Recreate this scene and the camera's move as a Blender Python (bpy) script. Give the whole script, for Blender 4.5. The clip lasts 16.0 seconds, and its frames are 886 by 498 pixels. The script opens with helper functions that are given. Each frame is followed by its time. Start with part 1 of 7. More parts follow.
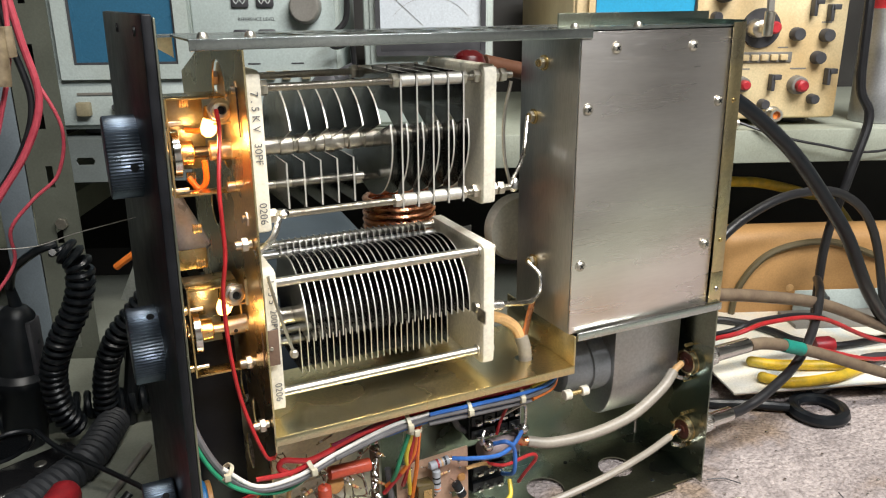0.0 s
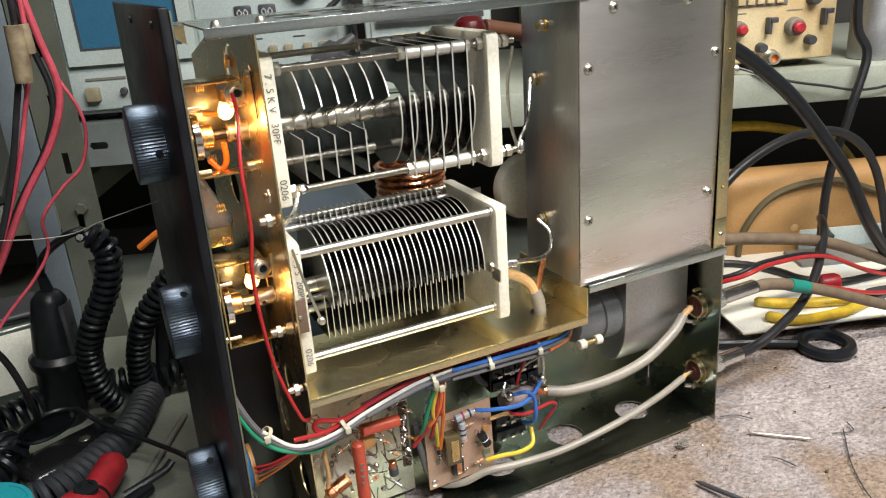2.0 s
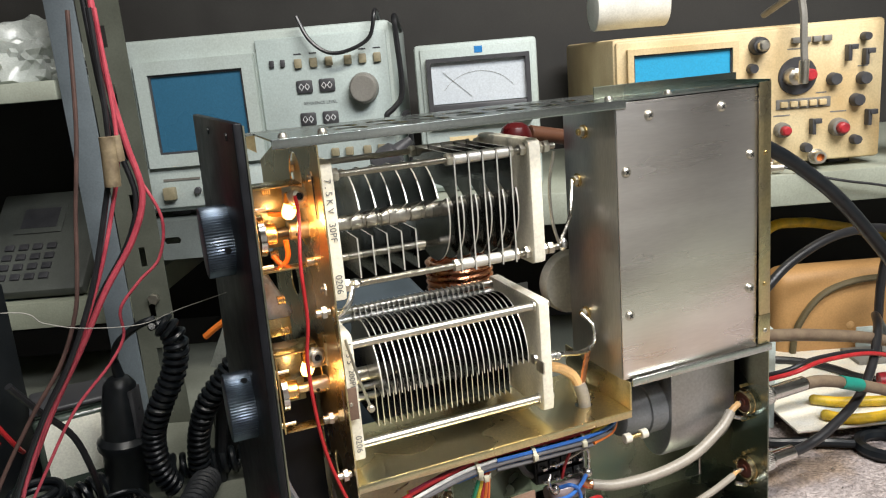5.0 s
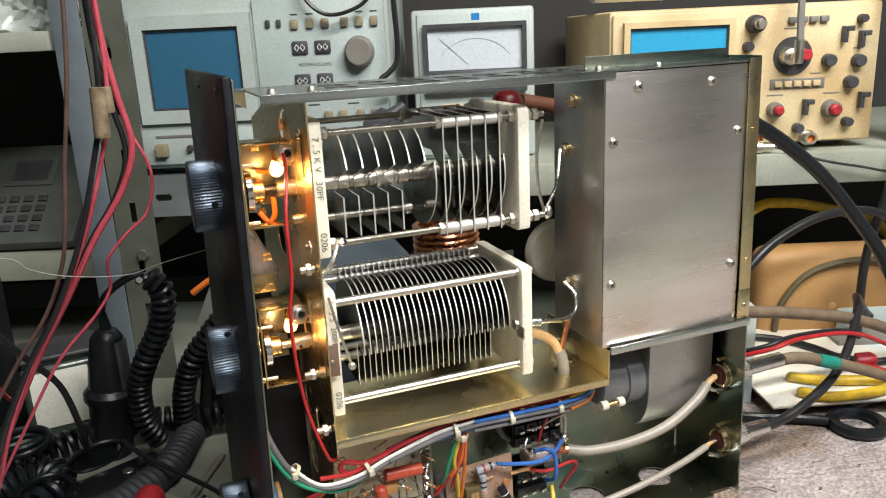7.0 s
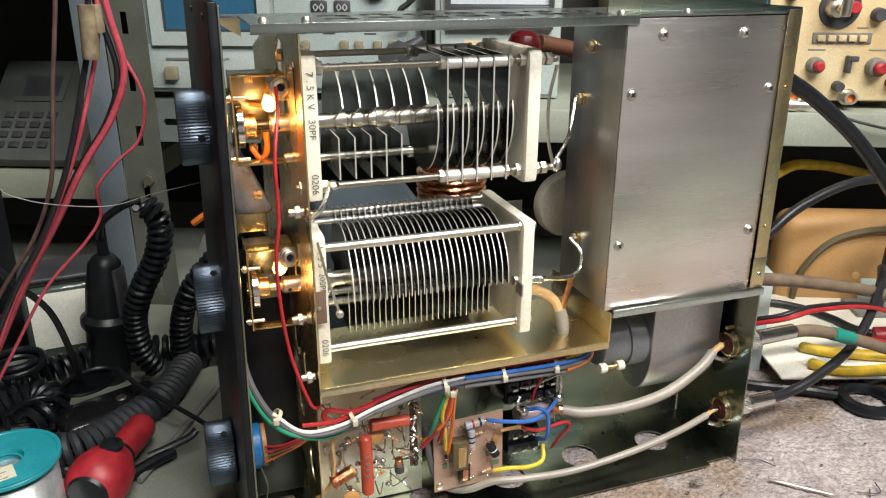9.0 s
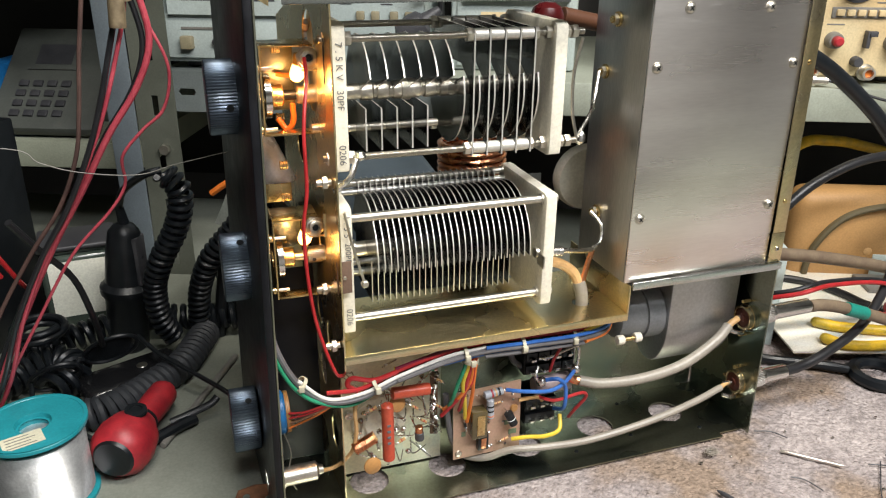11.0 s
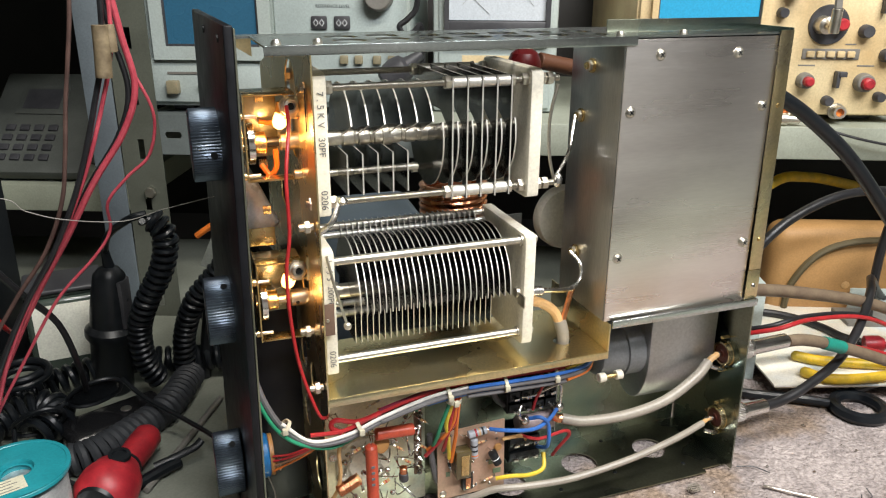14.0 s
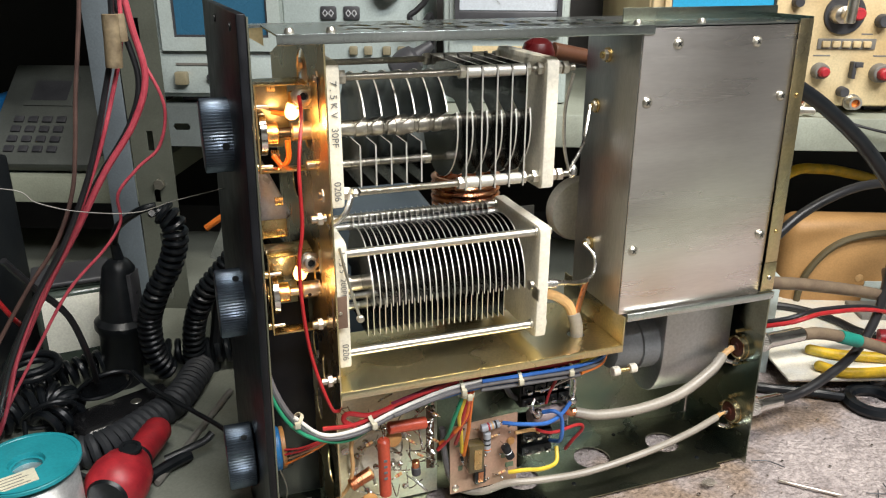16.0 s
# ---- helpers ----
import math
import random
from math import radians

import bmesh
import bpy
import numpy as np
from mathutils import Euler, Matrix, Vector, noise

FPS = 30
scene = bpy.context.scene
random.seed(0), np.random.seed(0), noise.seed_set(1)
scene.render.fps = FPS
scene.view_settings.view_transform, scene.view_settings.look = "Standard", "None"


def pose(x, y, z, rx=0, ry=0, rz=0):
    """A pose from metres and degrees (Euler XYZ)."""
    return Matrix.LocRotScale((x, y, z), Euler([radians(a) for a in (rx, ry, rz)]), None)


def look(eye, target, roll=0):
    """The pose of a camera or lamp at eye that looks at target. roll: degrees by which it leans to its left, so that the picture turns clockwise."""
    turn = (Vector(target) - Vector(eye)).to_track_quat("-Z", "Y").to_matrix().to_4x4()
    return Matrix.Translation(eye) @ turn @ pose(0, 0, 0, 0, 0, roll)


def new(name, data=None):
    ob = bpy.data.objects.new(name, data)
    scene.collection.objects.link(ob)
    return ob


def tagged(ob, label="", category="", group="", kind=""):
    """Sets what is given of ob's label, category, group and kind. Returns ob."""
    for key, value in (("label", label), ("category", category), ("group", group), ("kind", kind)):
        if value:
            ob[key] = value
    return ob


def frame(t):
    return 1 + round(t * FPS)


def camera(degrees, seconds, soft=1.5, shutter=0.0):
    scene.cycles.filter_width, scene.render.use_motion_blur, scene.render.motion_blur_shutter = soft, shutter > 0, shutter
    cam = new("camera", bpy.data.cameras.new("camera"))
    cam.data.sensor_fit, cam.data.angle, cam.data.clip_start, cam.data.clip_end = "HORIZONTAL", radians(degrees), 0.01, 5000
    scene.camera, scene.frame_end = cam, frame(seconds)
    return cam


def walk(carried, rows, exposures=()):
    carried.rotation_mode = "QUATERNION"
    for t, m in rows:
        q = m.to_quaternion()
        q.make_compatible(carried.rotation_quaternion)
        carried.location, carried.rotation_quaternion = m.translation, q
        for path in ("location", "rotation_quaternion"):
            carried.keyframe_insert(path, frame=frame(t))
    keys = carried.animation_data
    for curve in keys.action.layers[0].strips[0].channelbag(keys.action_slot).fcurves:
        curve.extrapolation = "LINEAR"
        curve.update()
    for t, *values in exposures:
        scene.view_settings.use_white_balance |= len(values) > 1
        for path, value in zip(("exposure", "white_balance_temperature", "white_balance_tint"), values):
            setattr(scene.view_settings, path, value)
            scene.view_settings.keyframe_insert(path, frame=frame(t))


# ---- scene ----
cam = camera(59.92, 16.0, soft=1.15)
PATH = [
    (0, (0.0054, -0.0498, 0.4545), (0.8204, 1.6699, -0.1606), -0.50),
    (0.5, (0.0382, -0.0525, 0.4429), (0.7708, 1.6954, -0.1959), -4.17),
    (1, (-0.0046, -0.0573, 0.4421), (0.8049, 1.6580, -0.1924), -2.76),
    (1.5, (-0.0156, -0.0676, 0.4542), (0.7951, 1.6126, -0.2666), -3.20),
    (2, (-0.0092, -0.0681, 0.4667), (0.7700, 1.6291, -0.2491), -4.17),
    (2.5, (-0.0066, -0.0752, 0.4762), (0.7456, 1.6356, -0.2360), -4.94),
    (3, (-0.0060, -0.0798, 0.4849), (0.7137, 1.6751, -0.1494), -6.04),
    (3.5, (-0.0146, -0.0894, 0.4828), (0.6610, 1.7122, -0.0628), -6.85),
    (3.7, (-0.0161, -0.0924, 0.4859), (0.6672, 1.7259, 0.0097), -6.76),
    (5.8, (-0.0105, -0.1085, 0.4713), (0.6712, 1.7021, -0.0358), -4.43),
    (6, (-0.0098, -0.1113, 0.4708), (0.6716, 1.6937, -0.0561), -4.26),
    (6.5, (-0.0032, -0.1161, 0.4755), (0.6764, 1.6855, -0.0651), -3.48),
    (7, (-0.0087, -0.1122, 0.4716), (0.6791, 1.6845, -0.0753), -2.71),
    (7.5, (-0.0145, -0.1013, 0.4723), (0.6479, 1.6983, -0.0958), -2.17),
    (8, (-0.0113, -0.0872, 0.4624), (0.6105, 1.7124, -0.1498), -1.68),
    (8.5, (-0.0057, -0.0804, 0.4553), (0.5999, 1.7171, -0.1791), -0.87),
    (9, (0.0232, -0.0892, 0.4730), (0.6287, 1.6817, -0.2324), 0.14),
    (9.5, (0.0174, -0.0881, 0.4728), (0.6144, 1.6690, -0.2731), 0.68),
    (11.8, (0.0042, -0.0927, 0.4756), (0.5862, 1.6577, -0.2971), 0.24),
    (12, (0.0077, -0.0986, 0.4765), (0.5831, 1.6590, -0.2849), 0.09),
    (12.5, (0.0149, -0.1005, 0.4740), (0.6018, 1.6614, -0.2686), -0.01),
    (13, (0.0114, -0.1019, 0.4838), (0.6195, 1.6646, -0.2303), 0.06),
    (13.5, (0.0104, -0.1053, 0.4851), (0.6328, 1.6638, -0.2097), 0.18),
    (14, (0.0078, -0.0986, 0.4826), (0.6393, 1.6710, -0.2026), 0.30),
    (14.5, (0.0077, -0.0989, 0.4884), (0.6434, 1.6698, -0.1953), 0.32),
    (15, (0.0099, -0.0984, 0.4918), (0.6392, 1.6691, -0.2008), 0.21),
    (15.5, (0.0070, -0.0939, 0.4831), (0.6260, 1.6740, -0.2178), 0.12),
    (16, (0.0038, -0.0904, 0.4796), (0.6199, 1.6778, -0.2233), 0.19),
]
walk(cam, [(t, look(eye, target, roll)) for t, eye, target, roll in PATH])

# ---- light ----
world = bpy.data.worlds.new("world")
scene.world = world
world.use_nodes = True
world.node_tree.nodes["Background"].inputs[0].default_value = (0.6, 0.7, 0.8, 1)
world.node_tree.nodes["Background"].inputs[1].default_value = 0.02
scene.view_settings.exposure = 0.0


def area(name, m, sx, sy, watts, colour):
    d = bpy.data.lights.new(name, "AREA")
    d.shape, d.size, d.size_y, d.energy, d.color = "RECTANGLE", sx, sy, watts, colour
    ob = new(name, d)
    ob.matrix_world = m
    return ob


def bulb_light(name, place, watts, radius, colour):
    d = bpy.data.lights.new(name, "POINT")
    d.energy, d.shadow_soft_size, d.color = watts, radius, colour
    ob = new(name, d)
    ob.location = place
    return ob


area("bench_lamp", pose(0.46, 0.02, 1.42, 8, 0, -10), 1.10, 0.12, 23, (1.0, 0.955, 0.87))
area("room_lamp", pose(0.55, -0.75, 1.60, 20, 0, 0), 1.20, 0.25, 44, (0.95, 0.96, 0.98))
bulb_light("pilot_light_upper", (0.0800, 0.4720, 0.3670), 0.13, 0.0045, (1.0, 0.46, 0.14))
bulb_light("pilot_light_lower", (0.0780, 0.4720, 0.2390), 0.06, 0.0045, (1.0, 0.46, 0.14))


# ---- materials ----
def mat(name, c1, c2=None, rough=0.5, metal=0.0, scale=30.0, bump=0.05, stretch=(1, 1, 1), fine=400.0, c3=None, spec=0.5,
        emit=0.0, coat=0.0, rvar=0.12, bscale=None, alpha=1.0, trans=0.0, scratch=0.0, tight=0.18, bdist=0.001, grain=0.35):
    """A surface with colour variation at two scales, uneven gloss and fine relief."""
    m = bpy.data.materials.new(name)
    m.use_nodes = True
    t = m.node_tree
    b = t.nodes["Principled BSDF"]
    tc = t.nodes.new("ShaderNodeTexCoord")
    mp = t.nodes.new("ShaderNodeMapping")
    mp.inputs["Scale"].default_value = stretch
    t.links.new(tc.outputs["Object"], mp.inputs[0])

    def nz(sc, detail=4.0):
        n = t.nodes.new("ShaderNodeTexNoise")
        n.inputs["Scale"].default_value, n.inputs["Detail"].default_value = sc, detail
        t.links.new(mp.outputs[0], n.inputs["Vector"])
        return n
    big, small = nz(scale), nz(fine, 2.0)
    ramp = t.nodes.new("ShaderNodeValToRGB")
    e = ramp.color_ramp.elements
    c2 = c2 or tuple(v * 0.78 for v in c1)
    e[0].position, e[1].position = 0.5 - tight, 0.5 + tight
    e[0].color, e[1].color = (*c2, 1), (*c1, 1)
    if c3:
        k = ramp.color_ramp.elements.new(0.5)
        k.color = (*c3, 1)
    t.links.new(big.outputs[0], ramp.inputs[0])
    mix = t.nodes.new("ShaderNodeMix")
    mix.data_type, mix.blend_type = "RGBA", "MULTIPLY"
    mix.inputs[0].default_value = grain
    t.links.new(ramp.outputs[0], mix.inputs[6])
    t.links.new(small.outputs[0], mix.inputs[7])
    lift = t.nodes.new("ShaderNodeMix")
    lift.data_type, lift.blend_type = "RGBA", "MULTIPLY"
    lift.inputs[0].default_value = 1.0
    lift.inputs[7].default_value = (*[0.99 / (1 - grain * 0.5)] * 3, 1)
    t.links.new(mix.outputs[2], lift.inputs[6])
    t.links.new(lift.outputs[2], b.inputs["Base Color"])
    rr = t.nodes.new("ShaderNodeMapRange")
    rr.inputs["To Min"].default_value, rr.inputs["To Max"].default_value = max(0.03, rough - rvar), min(1, rough + rvar)
    t.links.new(big.outputs[0], rr.inputs[0])
    rough_out = rr.outputs[0]
    if scratch:
        # fine hairline scratches in two directions, rougher than the sheet round them
        for turn, stretch2 in ((0.55, (22, 1, 1500)), (-0.95, (30, 1, 1300)), (0.9, (40, 1, 1700))):
            m2 = t.nodes.new("ShaderNodeMapping")
            m2.inputs["Rotation"].default_value, m2.inputs["Scale"].default_value = (0, turn, 0), stretch2
            t.links.new(tc.outputs["Object"], m2.inputs[0])
            n2 = t.nodes.new("ShaderNodeTexNoise")
            n2.inputs["Scale"].default_value, n2.inputs["Detail"].default_value = 1.0, 1.0
            t.links.new(m2.outputs[0], n2.inputs["Vector"])
            r2 = t.nodes.new("ShaderNodeMapRange")
            r2.inputs["From Min"].default_value, r2.inputs["From Max"].default_value, r2.inputs["To Max"].default_value = 0.72, 0.77, scratch
            t.links.new(n2.outputs[0], r2.inputs[0])
            ad = t.nodes.new("ShaderNodeMath")
            ad.operation = "ADD"
            t.links.new(rough_out, ad.inputs[0])
            t.links.new(r2.outputs[0], ad.inputs[1])
            rough_out = ad.outputs[0]
    t.links.new(rough_out, b.inputs["Roughness"])
    b.inputs["Metallic"].default_value = metal
    b.inputs["Specular IOR Level"].default_value = spec
    b.inputs["Coat Weight"].default_value = coat
    b.inputs["Alpha"].default_value = alpha
    b.inputs["Transmission Weight"].default_value = trans
    if bump:
        bn = nz(bscale or fine, 3.0)
        bp = t.nodes.new("ShaderNodeBump")
        bp.inputs["Strength"].default_value, bp.inputs["Distance"].default_value = bump, bdist
        t.links.new(bn.outputs[0], bp.inputs["Height"])
        t.links.new(bp.outputs[0], b.inputs["Normal"])
    if emit:
        b.inputs["Emission Color"].default_value = (*c1, 1)
        b.inputs["Emission Strength"].default_value = emit
    return m


ZINC = mat("yellow_zinc_steel", (0.82, 0.69, 0.39), (0.62, 0.58, 0.40), 0.27, 1.0, 14, 0.04, c3=(0.76, 0.63, 0.36))
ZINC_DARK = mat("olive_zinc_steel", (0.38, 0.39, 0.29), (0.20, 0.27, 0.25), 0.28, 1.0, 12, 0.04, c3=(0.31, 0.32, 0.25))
ZINC_SILVER = mat("silvery_zinc_steel", (0.66, 0.69, 0.67), (0.52, 0.58, 0.57), 0.25, 1.0, 12, 0.04)
CREAM_PAGES = mat("cream_pages", (0.70, 0.60, 0.42), (0.60, 0.50, 0.34), 0.7, 0, 60, 0.05, (1, 1, 40))
COVER = mat("printed_cover", (0.84, 0.83, 0.79), (0.58, 0.70, 0.78), 0.5, 0, 14, 0.02, c3=(0.86, 0.80, 0.66), tight=0.22)
ZINC_EDGE = mat("golden_zinc_edge", (0.66, 0.54, 0.30), (0.50, 0.44, 0.30), 0.30, 1.0, 18, 0.04, c3=(0.60, 0.50, 0.28))
ZINC_PALE = mat("pale_zinc_steel", (0.84, 0.78, 0.54), (0.66, 0.72, 0.60), 0.34, 0.4, 18, 0.04, c3=(0.74, 0.66, 0.46))
# Horizontal bands in the cover's base colour stand in for blurred reflections.
ALU = mat("brushed_aluminium_reflection_bands", (0.95, 0.91, 0.86), (0.70, 0.64, 0.60), 0.27, 1.0, 4, 0.015, (0.7, 1, 5), 120, rvar=0.12, scratch=0.08, grain=0.12, tight=0.20, c3=(0.86, 0.81, 0.77))
# Box side: aluminium again, with its shade put into a darker colour.
ALU_SIDE = mat("folded_aluminium_shaded", (0.52, 0.51, 0.48), (0.42, 0.42, 0.41), 0.38, 1.0, 5, 0.06, (1, 8, 1), 120)
ALU_SOFT = mat("dull_aluminium", (0.55, 0.56, 0.57), (0.45, 0.46, 0.47), 0.42, 1.0, 20, 0.04)
# Base colour lowered so the plate faces carry a painted dim reflection.
VANE = mat("dim_reflection_aluminium", (0.37, 0.37, 0.365), (0.29, 0.29, 0.285), 0.17, 1.0, 40, 0.02)
CHROME = mat("bright_nickel", (0.80, 0.78, 0.74), (0.70, 0.68, 0.64), 0.16, 1.0, 60, 0.02)
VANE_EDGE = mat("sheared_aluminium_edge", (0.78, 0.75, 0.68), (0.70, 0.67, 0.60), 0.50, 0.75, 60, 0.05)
PLATE = mat("capacitor_aluminium", (0.82, 0.81, 0.78), (0.72, 0.71, 0.69), 0.38, 1.0, 40, 0.02)
STEEL = mat("nickel_steel", (0.74, 0.70, 0.62), (0.62, 0.58, 0.50), 0.36, 1.0, 80, 0.02)
THREAD = mat("threaded_steel", (0.60, 0.56, 0.48), (0.42, 0.39, 0.33), 0.32, 1.0, 60, 0.9, (700, 1, 1), 3, bscale=3)
BRASS = mat("brass", (0.80, 0.60, 0.28), (0.66, 0.48, 0.22), 0.28, 1.0, 60, 0.03)
COPPER = mat("copper", (0.80, 0.38, 0.20), (0.62, 0.27, 0.14), 0.28, 1.0, 60, 0.03)
SOLDER = mat("solder", (0.76, 0.74, 0.70), (0.55, 0.53, 0.50), 0.25, 1.0, 200, 0.3, bscale=300)
BLACK = mat("black_panel_paint", (0.008, 0.0085, 0.011), (0.005, 0.0052, 0.0065), 0.36, 0, 60, 0.08, spec=0.28)
# Blue in the next three base colours stands in for a cool sheen.
KNOB = mat("black_anodised_aluminium", (0.13, 0.165, 0.21), (0.08, 0.10, 0.13), 0.34, 0.85, 60, 0.05)
BLACK_PLASTIC = mat("black_plastic", (0.011, 0.013, 0.0155), (0.007, 0.0085, 0.010), 0.36, 0, 80, 0.05, spec=0.4)
RUBBER = mat("black_rubber", (0.009, 0.0115, 0.0145), (0.006, 0.0075, 0.0095), 0.34, 0, 80, 0.06, spec=0.4)
CERAMIC = mat("cream_ceramic", (0.86, 0.81, 0.68), (0.80, 0.74, 0.60), 0.42, 0, 25, 0.03, spec=0.5)
INK = mat("faded_black_ink", (0.15, 0.15, 0.155), None, 0.6, 0, 80, 0)
CASE_WHITE = mat("ivory_case", (0.46, 0.53, 0.515), (0.40, 0.45, 0.42), 0.52, 0, 9, 0.05)
CASE_GREY = mat("grey_panel", (0.44, 0.515, 0.50), (0.385, 0.44, 0.425), 0.5, 0, 8, 0.04)
CASE_CREAM = mat("aged_cream_panel", (0.70, 0.57, 0.34), (0.52, 0.36, 0.17), 0.5, 0, 10, 0.05)
SCREEN = mat("blue_screen", (0.035, 0.13, 0.22), (0.030, 0.11, 0.19), 0.25, 0, 4, 0)
SCREEN_BRIGHT = mat("bright_blue_screen", (0.03, 0.36, 0.62), (0.03, 0.32, 0.56), 0.3, 0, 4, 0)
DARKGREY = mat("dark_grey_plastic", (0.06, 0.06, 0.065), (0.04, 0.04, 0.045), 0.45, 0, 40, 0.04)
MIDGREY = mat("grey_plastic", (0.22, 0.21, 0.19), (0.17, 0.16, 0.14), 0.5, 0, 30, 0.04)
BUTTON = mat("khaki_button", (0.30, 0.26, 0.17), (0.24, 0.21, 0.13), 0.5, 0, 60, 0.03)
MOTOR_GREY = mat("grey_cast_metal", (0.30, 0.31, 0.32), (0.24, 0.25, 0.26), 0.55, 0.6, 30, 0.05)
GLASSY = mat("meter_face", (0.62, 0.66, 0.70), (0.55, 0.60, 0.65), 0.2, 0, 6, 0)
RED = mat("red_plastic", (0.48, 0.026, 0.035), (0.27, 0.016, 0.024), 0.42, 0, 55, 0.08)
RED_WIRE = mat("red_wire", (0.44, 0.022, 0.026), (0.33, 0.016, 0.018), 0.36, 0, 80, 0.03)
PINK_WIRE = mat("faded_red_wire", (0.50, 0.075, 0.10), (0.34, 0.04, 0.06), 0.42, 0, 60, 0.03)
ORANGE_WIRE = mat("orange_wire", (0.78, 0.20, 0.03), None, 0.4, 0, 80, 0.03)
YELLOW_WIRE = mat("yellow_wire", (0.80, 0.58, 0.05), None, 0.4, 0, 80, 0.03)
GREEN_WIRE = mat("green_wire", (0.02, 0.26, 0.13), None, 0.4, 0, 80, 0.03)
BLUE_WIRE = mat("blue_wire", (0.04, 0.16, 0.52), None, 0.4, 0, 80, 0.03)
WHITE_WIRE = mat("white_wire", (0.75, 0.72, 0.68), None, 0.42, 0, 80, 0.03)
GREY_WIRE = mat("grey_wire", (0.13, 0.125, 0.13), None, 0.42, 0, 80, 0.03)
BROWN_WIRE = mat("brown_wire", (0.28, 0.14, 0.08), None, 0.42, 0, 80, 0.03)
BLACK_WIRE = mat("black_wire", (0.016, 0.016, 0.018), None, 0.36, 0, 80, 0.03)
COAX_GREY = mat("pale_grey_coax", (0.33, 0.295, 0.245), (0.27, 0.24, 0.20), 0.36, 0, 40, 0.03)
COAX_BROWN = mat("dusty_brown_coax", (0.19, 0.14, 0.09), (0.13, 0.09, 0.06), 0.55, 0, 60, 0.1)
AMBER = mat("amber_insulation", (0.70, 0.42, 0.18), None, 0.35, 0, 60, 0.03)
CLOTH = mat("dusty_pink_grey_cloth", (0.42, 0.365, 0.35), (0.285, 0.215, 0.165), 0.95, 0, 8, 1.0, fine=240, c3=(0.33, 0.285, 0.275), spec=0.1, bscale=260, tight=0.10, bdist=0.005, grain=0.85)
BENCH = mat("grey_green_bench_mat", (0.265, 0.28, 0.235), (0.185, 0.195, 0.16), 0.6, 0, 7, 0.08, spec=0.3)
SHELF_PAINT = mat("pale_green_shelf_paint", (0.36, 0.385, 0.32), (0.25, 0.265, 0.21), 0.55, 0, 9, 0.05)
POST_PAINT = mat("grey_rack_paint", (0.155, 0.185, 0.205), (0.11, 0.13, 0.145), 0.5, 0, 12, 0.05)
POST_KHAKI = mat("khaki_rack_paint", (0.105, 0.112, 0.088), (0.066, 0.070, 0.054), 0.55, 0, 12, 0.05)
PCB = mat("copper_brown_board", (0.50, 0.30, 0.21), (0.40, 0.27, 0.18), 0.34, 0, 60, 0.05)
CARD = mat("tan_cardboard", (0.46, 0.26, 0.10), (0.34, 0.18, 0.06), 0.6, 0, 7, 0.05)
PAPER = mat("white_paper", (0.86, 0.86, 0.84), (0.72, 0.75, 0.78), 0.7, 0, 12, 0.05)
TEAL = mat("teal_spool_plastic", (0.02, 0.29, 0.34), (0.015, 0.24, 0.28), 0.32, 0, 40, 0.03)
SOLDER_WIRE = mat("wound_solder_wire", (0.86, 0.86, 0.86), (0.74, 0.74, 0.74), 0.36, 0.8, 60, 0.2)
WALL = mat("room_wall", (0.55, 0.54, 0.52), (0.48, 0.47, 0.45), 0.8, 0, 3, 0.05)
CEIL = mat("room_ceiling", (0.75, 0.75, 0.73), (0.68, 0.68, 0.66), 0.8, 0, 3, 0.05)
# Wall tones picked for what the metal reflects: dark west, pale south.
WALL_DARK = mat("dark_reflected_wall", (0.07, 0.07, 0.068), (0.05, 0.05, 0.048), 0.8, 0, 3, 0.05)
WALL_PALE = mat("pale_reflector_wall", (0.78, 0.76, 0.72), (0.70, 0.68, 0.64), 0.8, 0, 3, 0.05)
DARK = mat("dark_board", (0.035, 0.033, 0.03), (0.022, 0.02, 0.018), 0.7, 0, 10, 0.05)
GLOW = mat("lit_bulb_glass", (1.0, 0.55, 0.20), None, 0.3, 0, 40, 0, emit=4.5)
TIE = mat("natural_nylon", (0.58, 0.54, 0.41), None, 0.4, 0, 80, 0.02, spec=0.4)
FILM = mat("shiny_foil", (0.80, 0.83, 0.86), (0.56, 0.60, 0.63), 0.30, 0.25, 30, 0.3, bscale=60)
BLUE = mat("blue_plastic", (0.02, 0.20, 0.52), None, 0.38, 0, 60, 0.03)
RESISTOR = mat("red_brown_resistor", (0.60, 0.095, 0.045), (0.50, 0.07, 0.035), 0.34, 0, 60, 0.04)
RESISTOR_GREY = mat("blue_grey_resistor", (0.42, 0.44, 0.48), None, 0.4, 0, 60, 0.04)
TAN_DISC = mat("tan_ceramic_disc", (0.50, 0.25, 0.08), None, 0.42, 0, 60, 0.04)
GREEN_TAPE = mat("green_tape", (0.01, 0.24, 0.18), None, 0.5, 0, 60, 0.1)
YELLOW = mat("worn_yellow_grip", (0.72, 0.46, 0.02), (0.34, 0.26, 0.03), 0.45, 0, 45, 0.05)
AMBER_CLEAR = mat("amber_plastic", (0.62, 0.36, 0.03), (0.5, 0.28, 0.02), 0.2, 0, 50, 0.03, coat=0.4)


# ---- mesh helpers ----
XF = [Matrix.Identity(4)]


def V(*p):
    return Vector(p)


def box(bm, a, b, bevel=0.0, seg=2):
    a, b = Vector(a), Vector(b)
    r = bmesh.ops.create_cube(bm, size=1.0)
    bmesh.ops.scale(bm, vec=b - a, verts=r["verts"])
    bmesh.ops.translate(bm, vec=(a + b) / 2, verts=r["verts"])
    if bevel:
        es = list({e for v in r["verts"] for e in v.link_edges})
        bmesh.ops.bevel(bm, geom=es, offset=bevel, segments=seg, profile=0.5, affect="EDGES")
    return bm


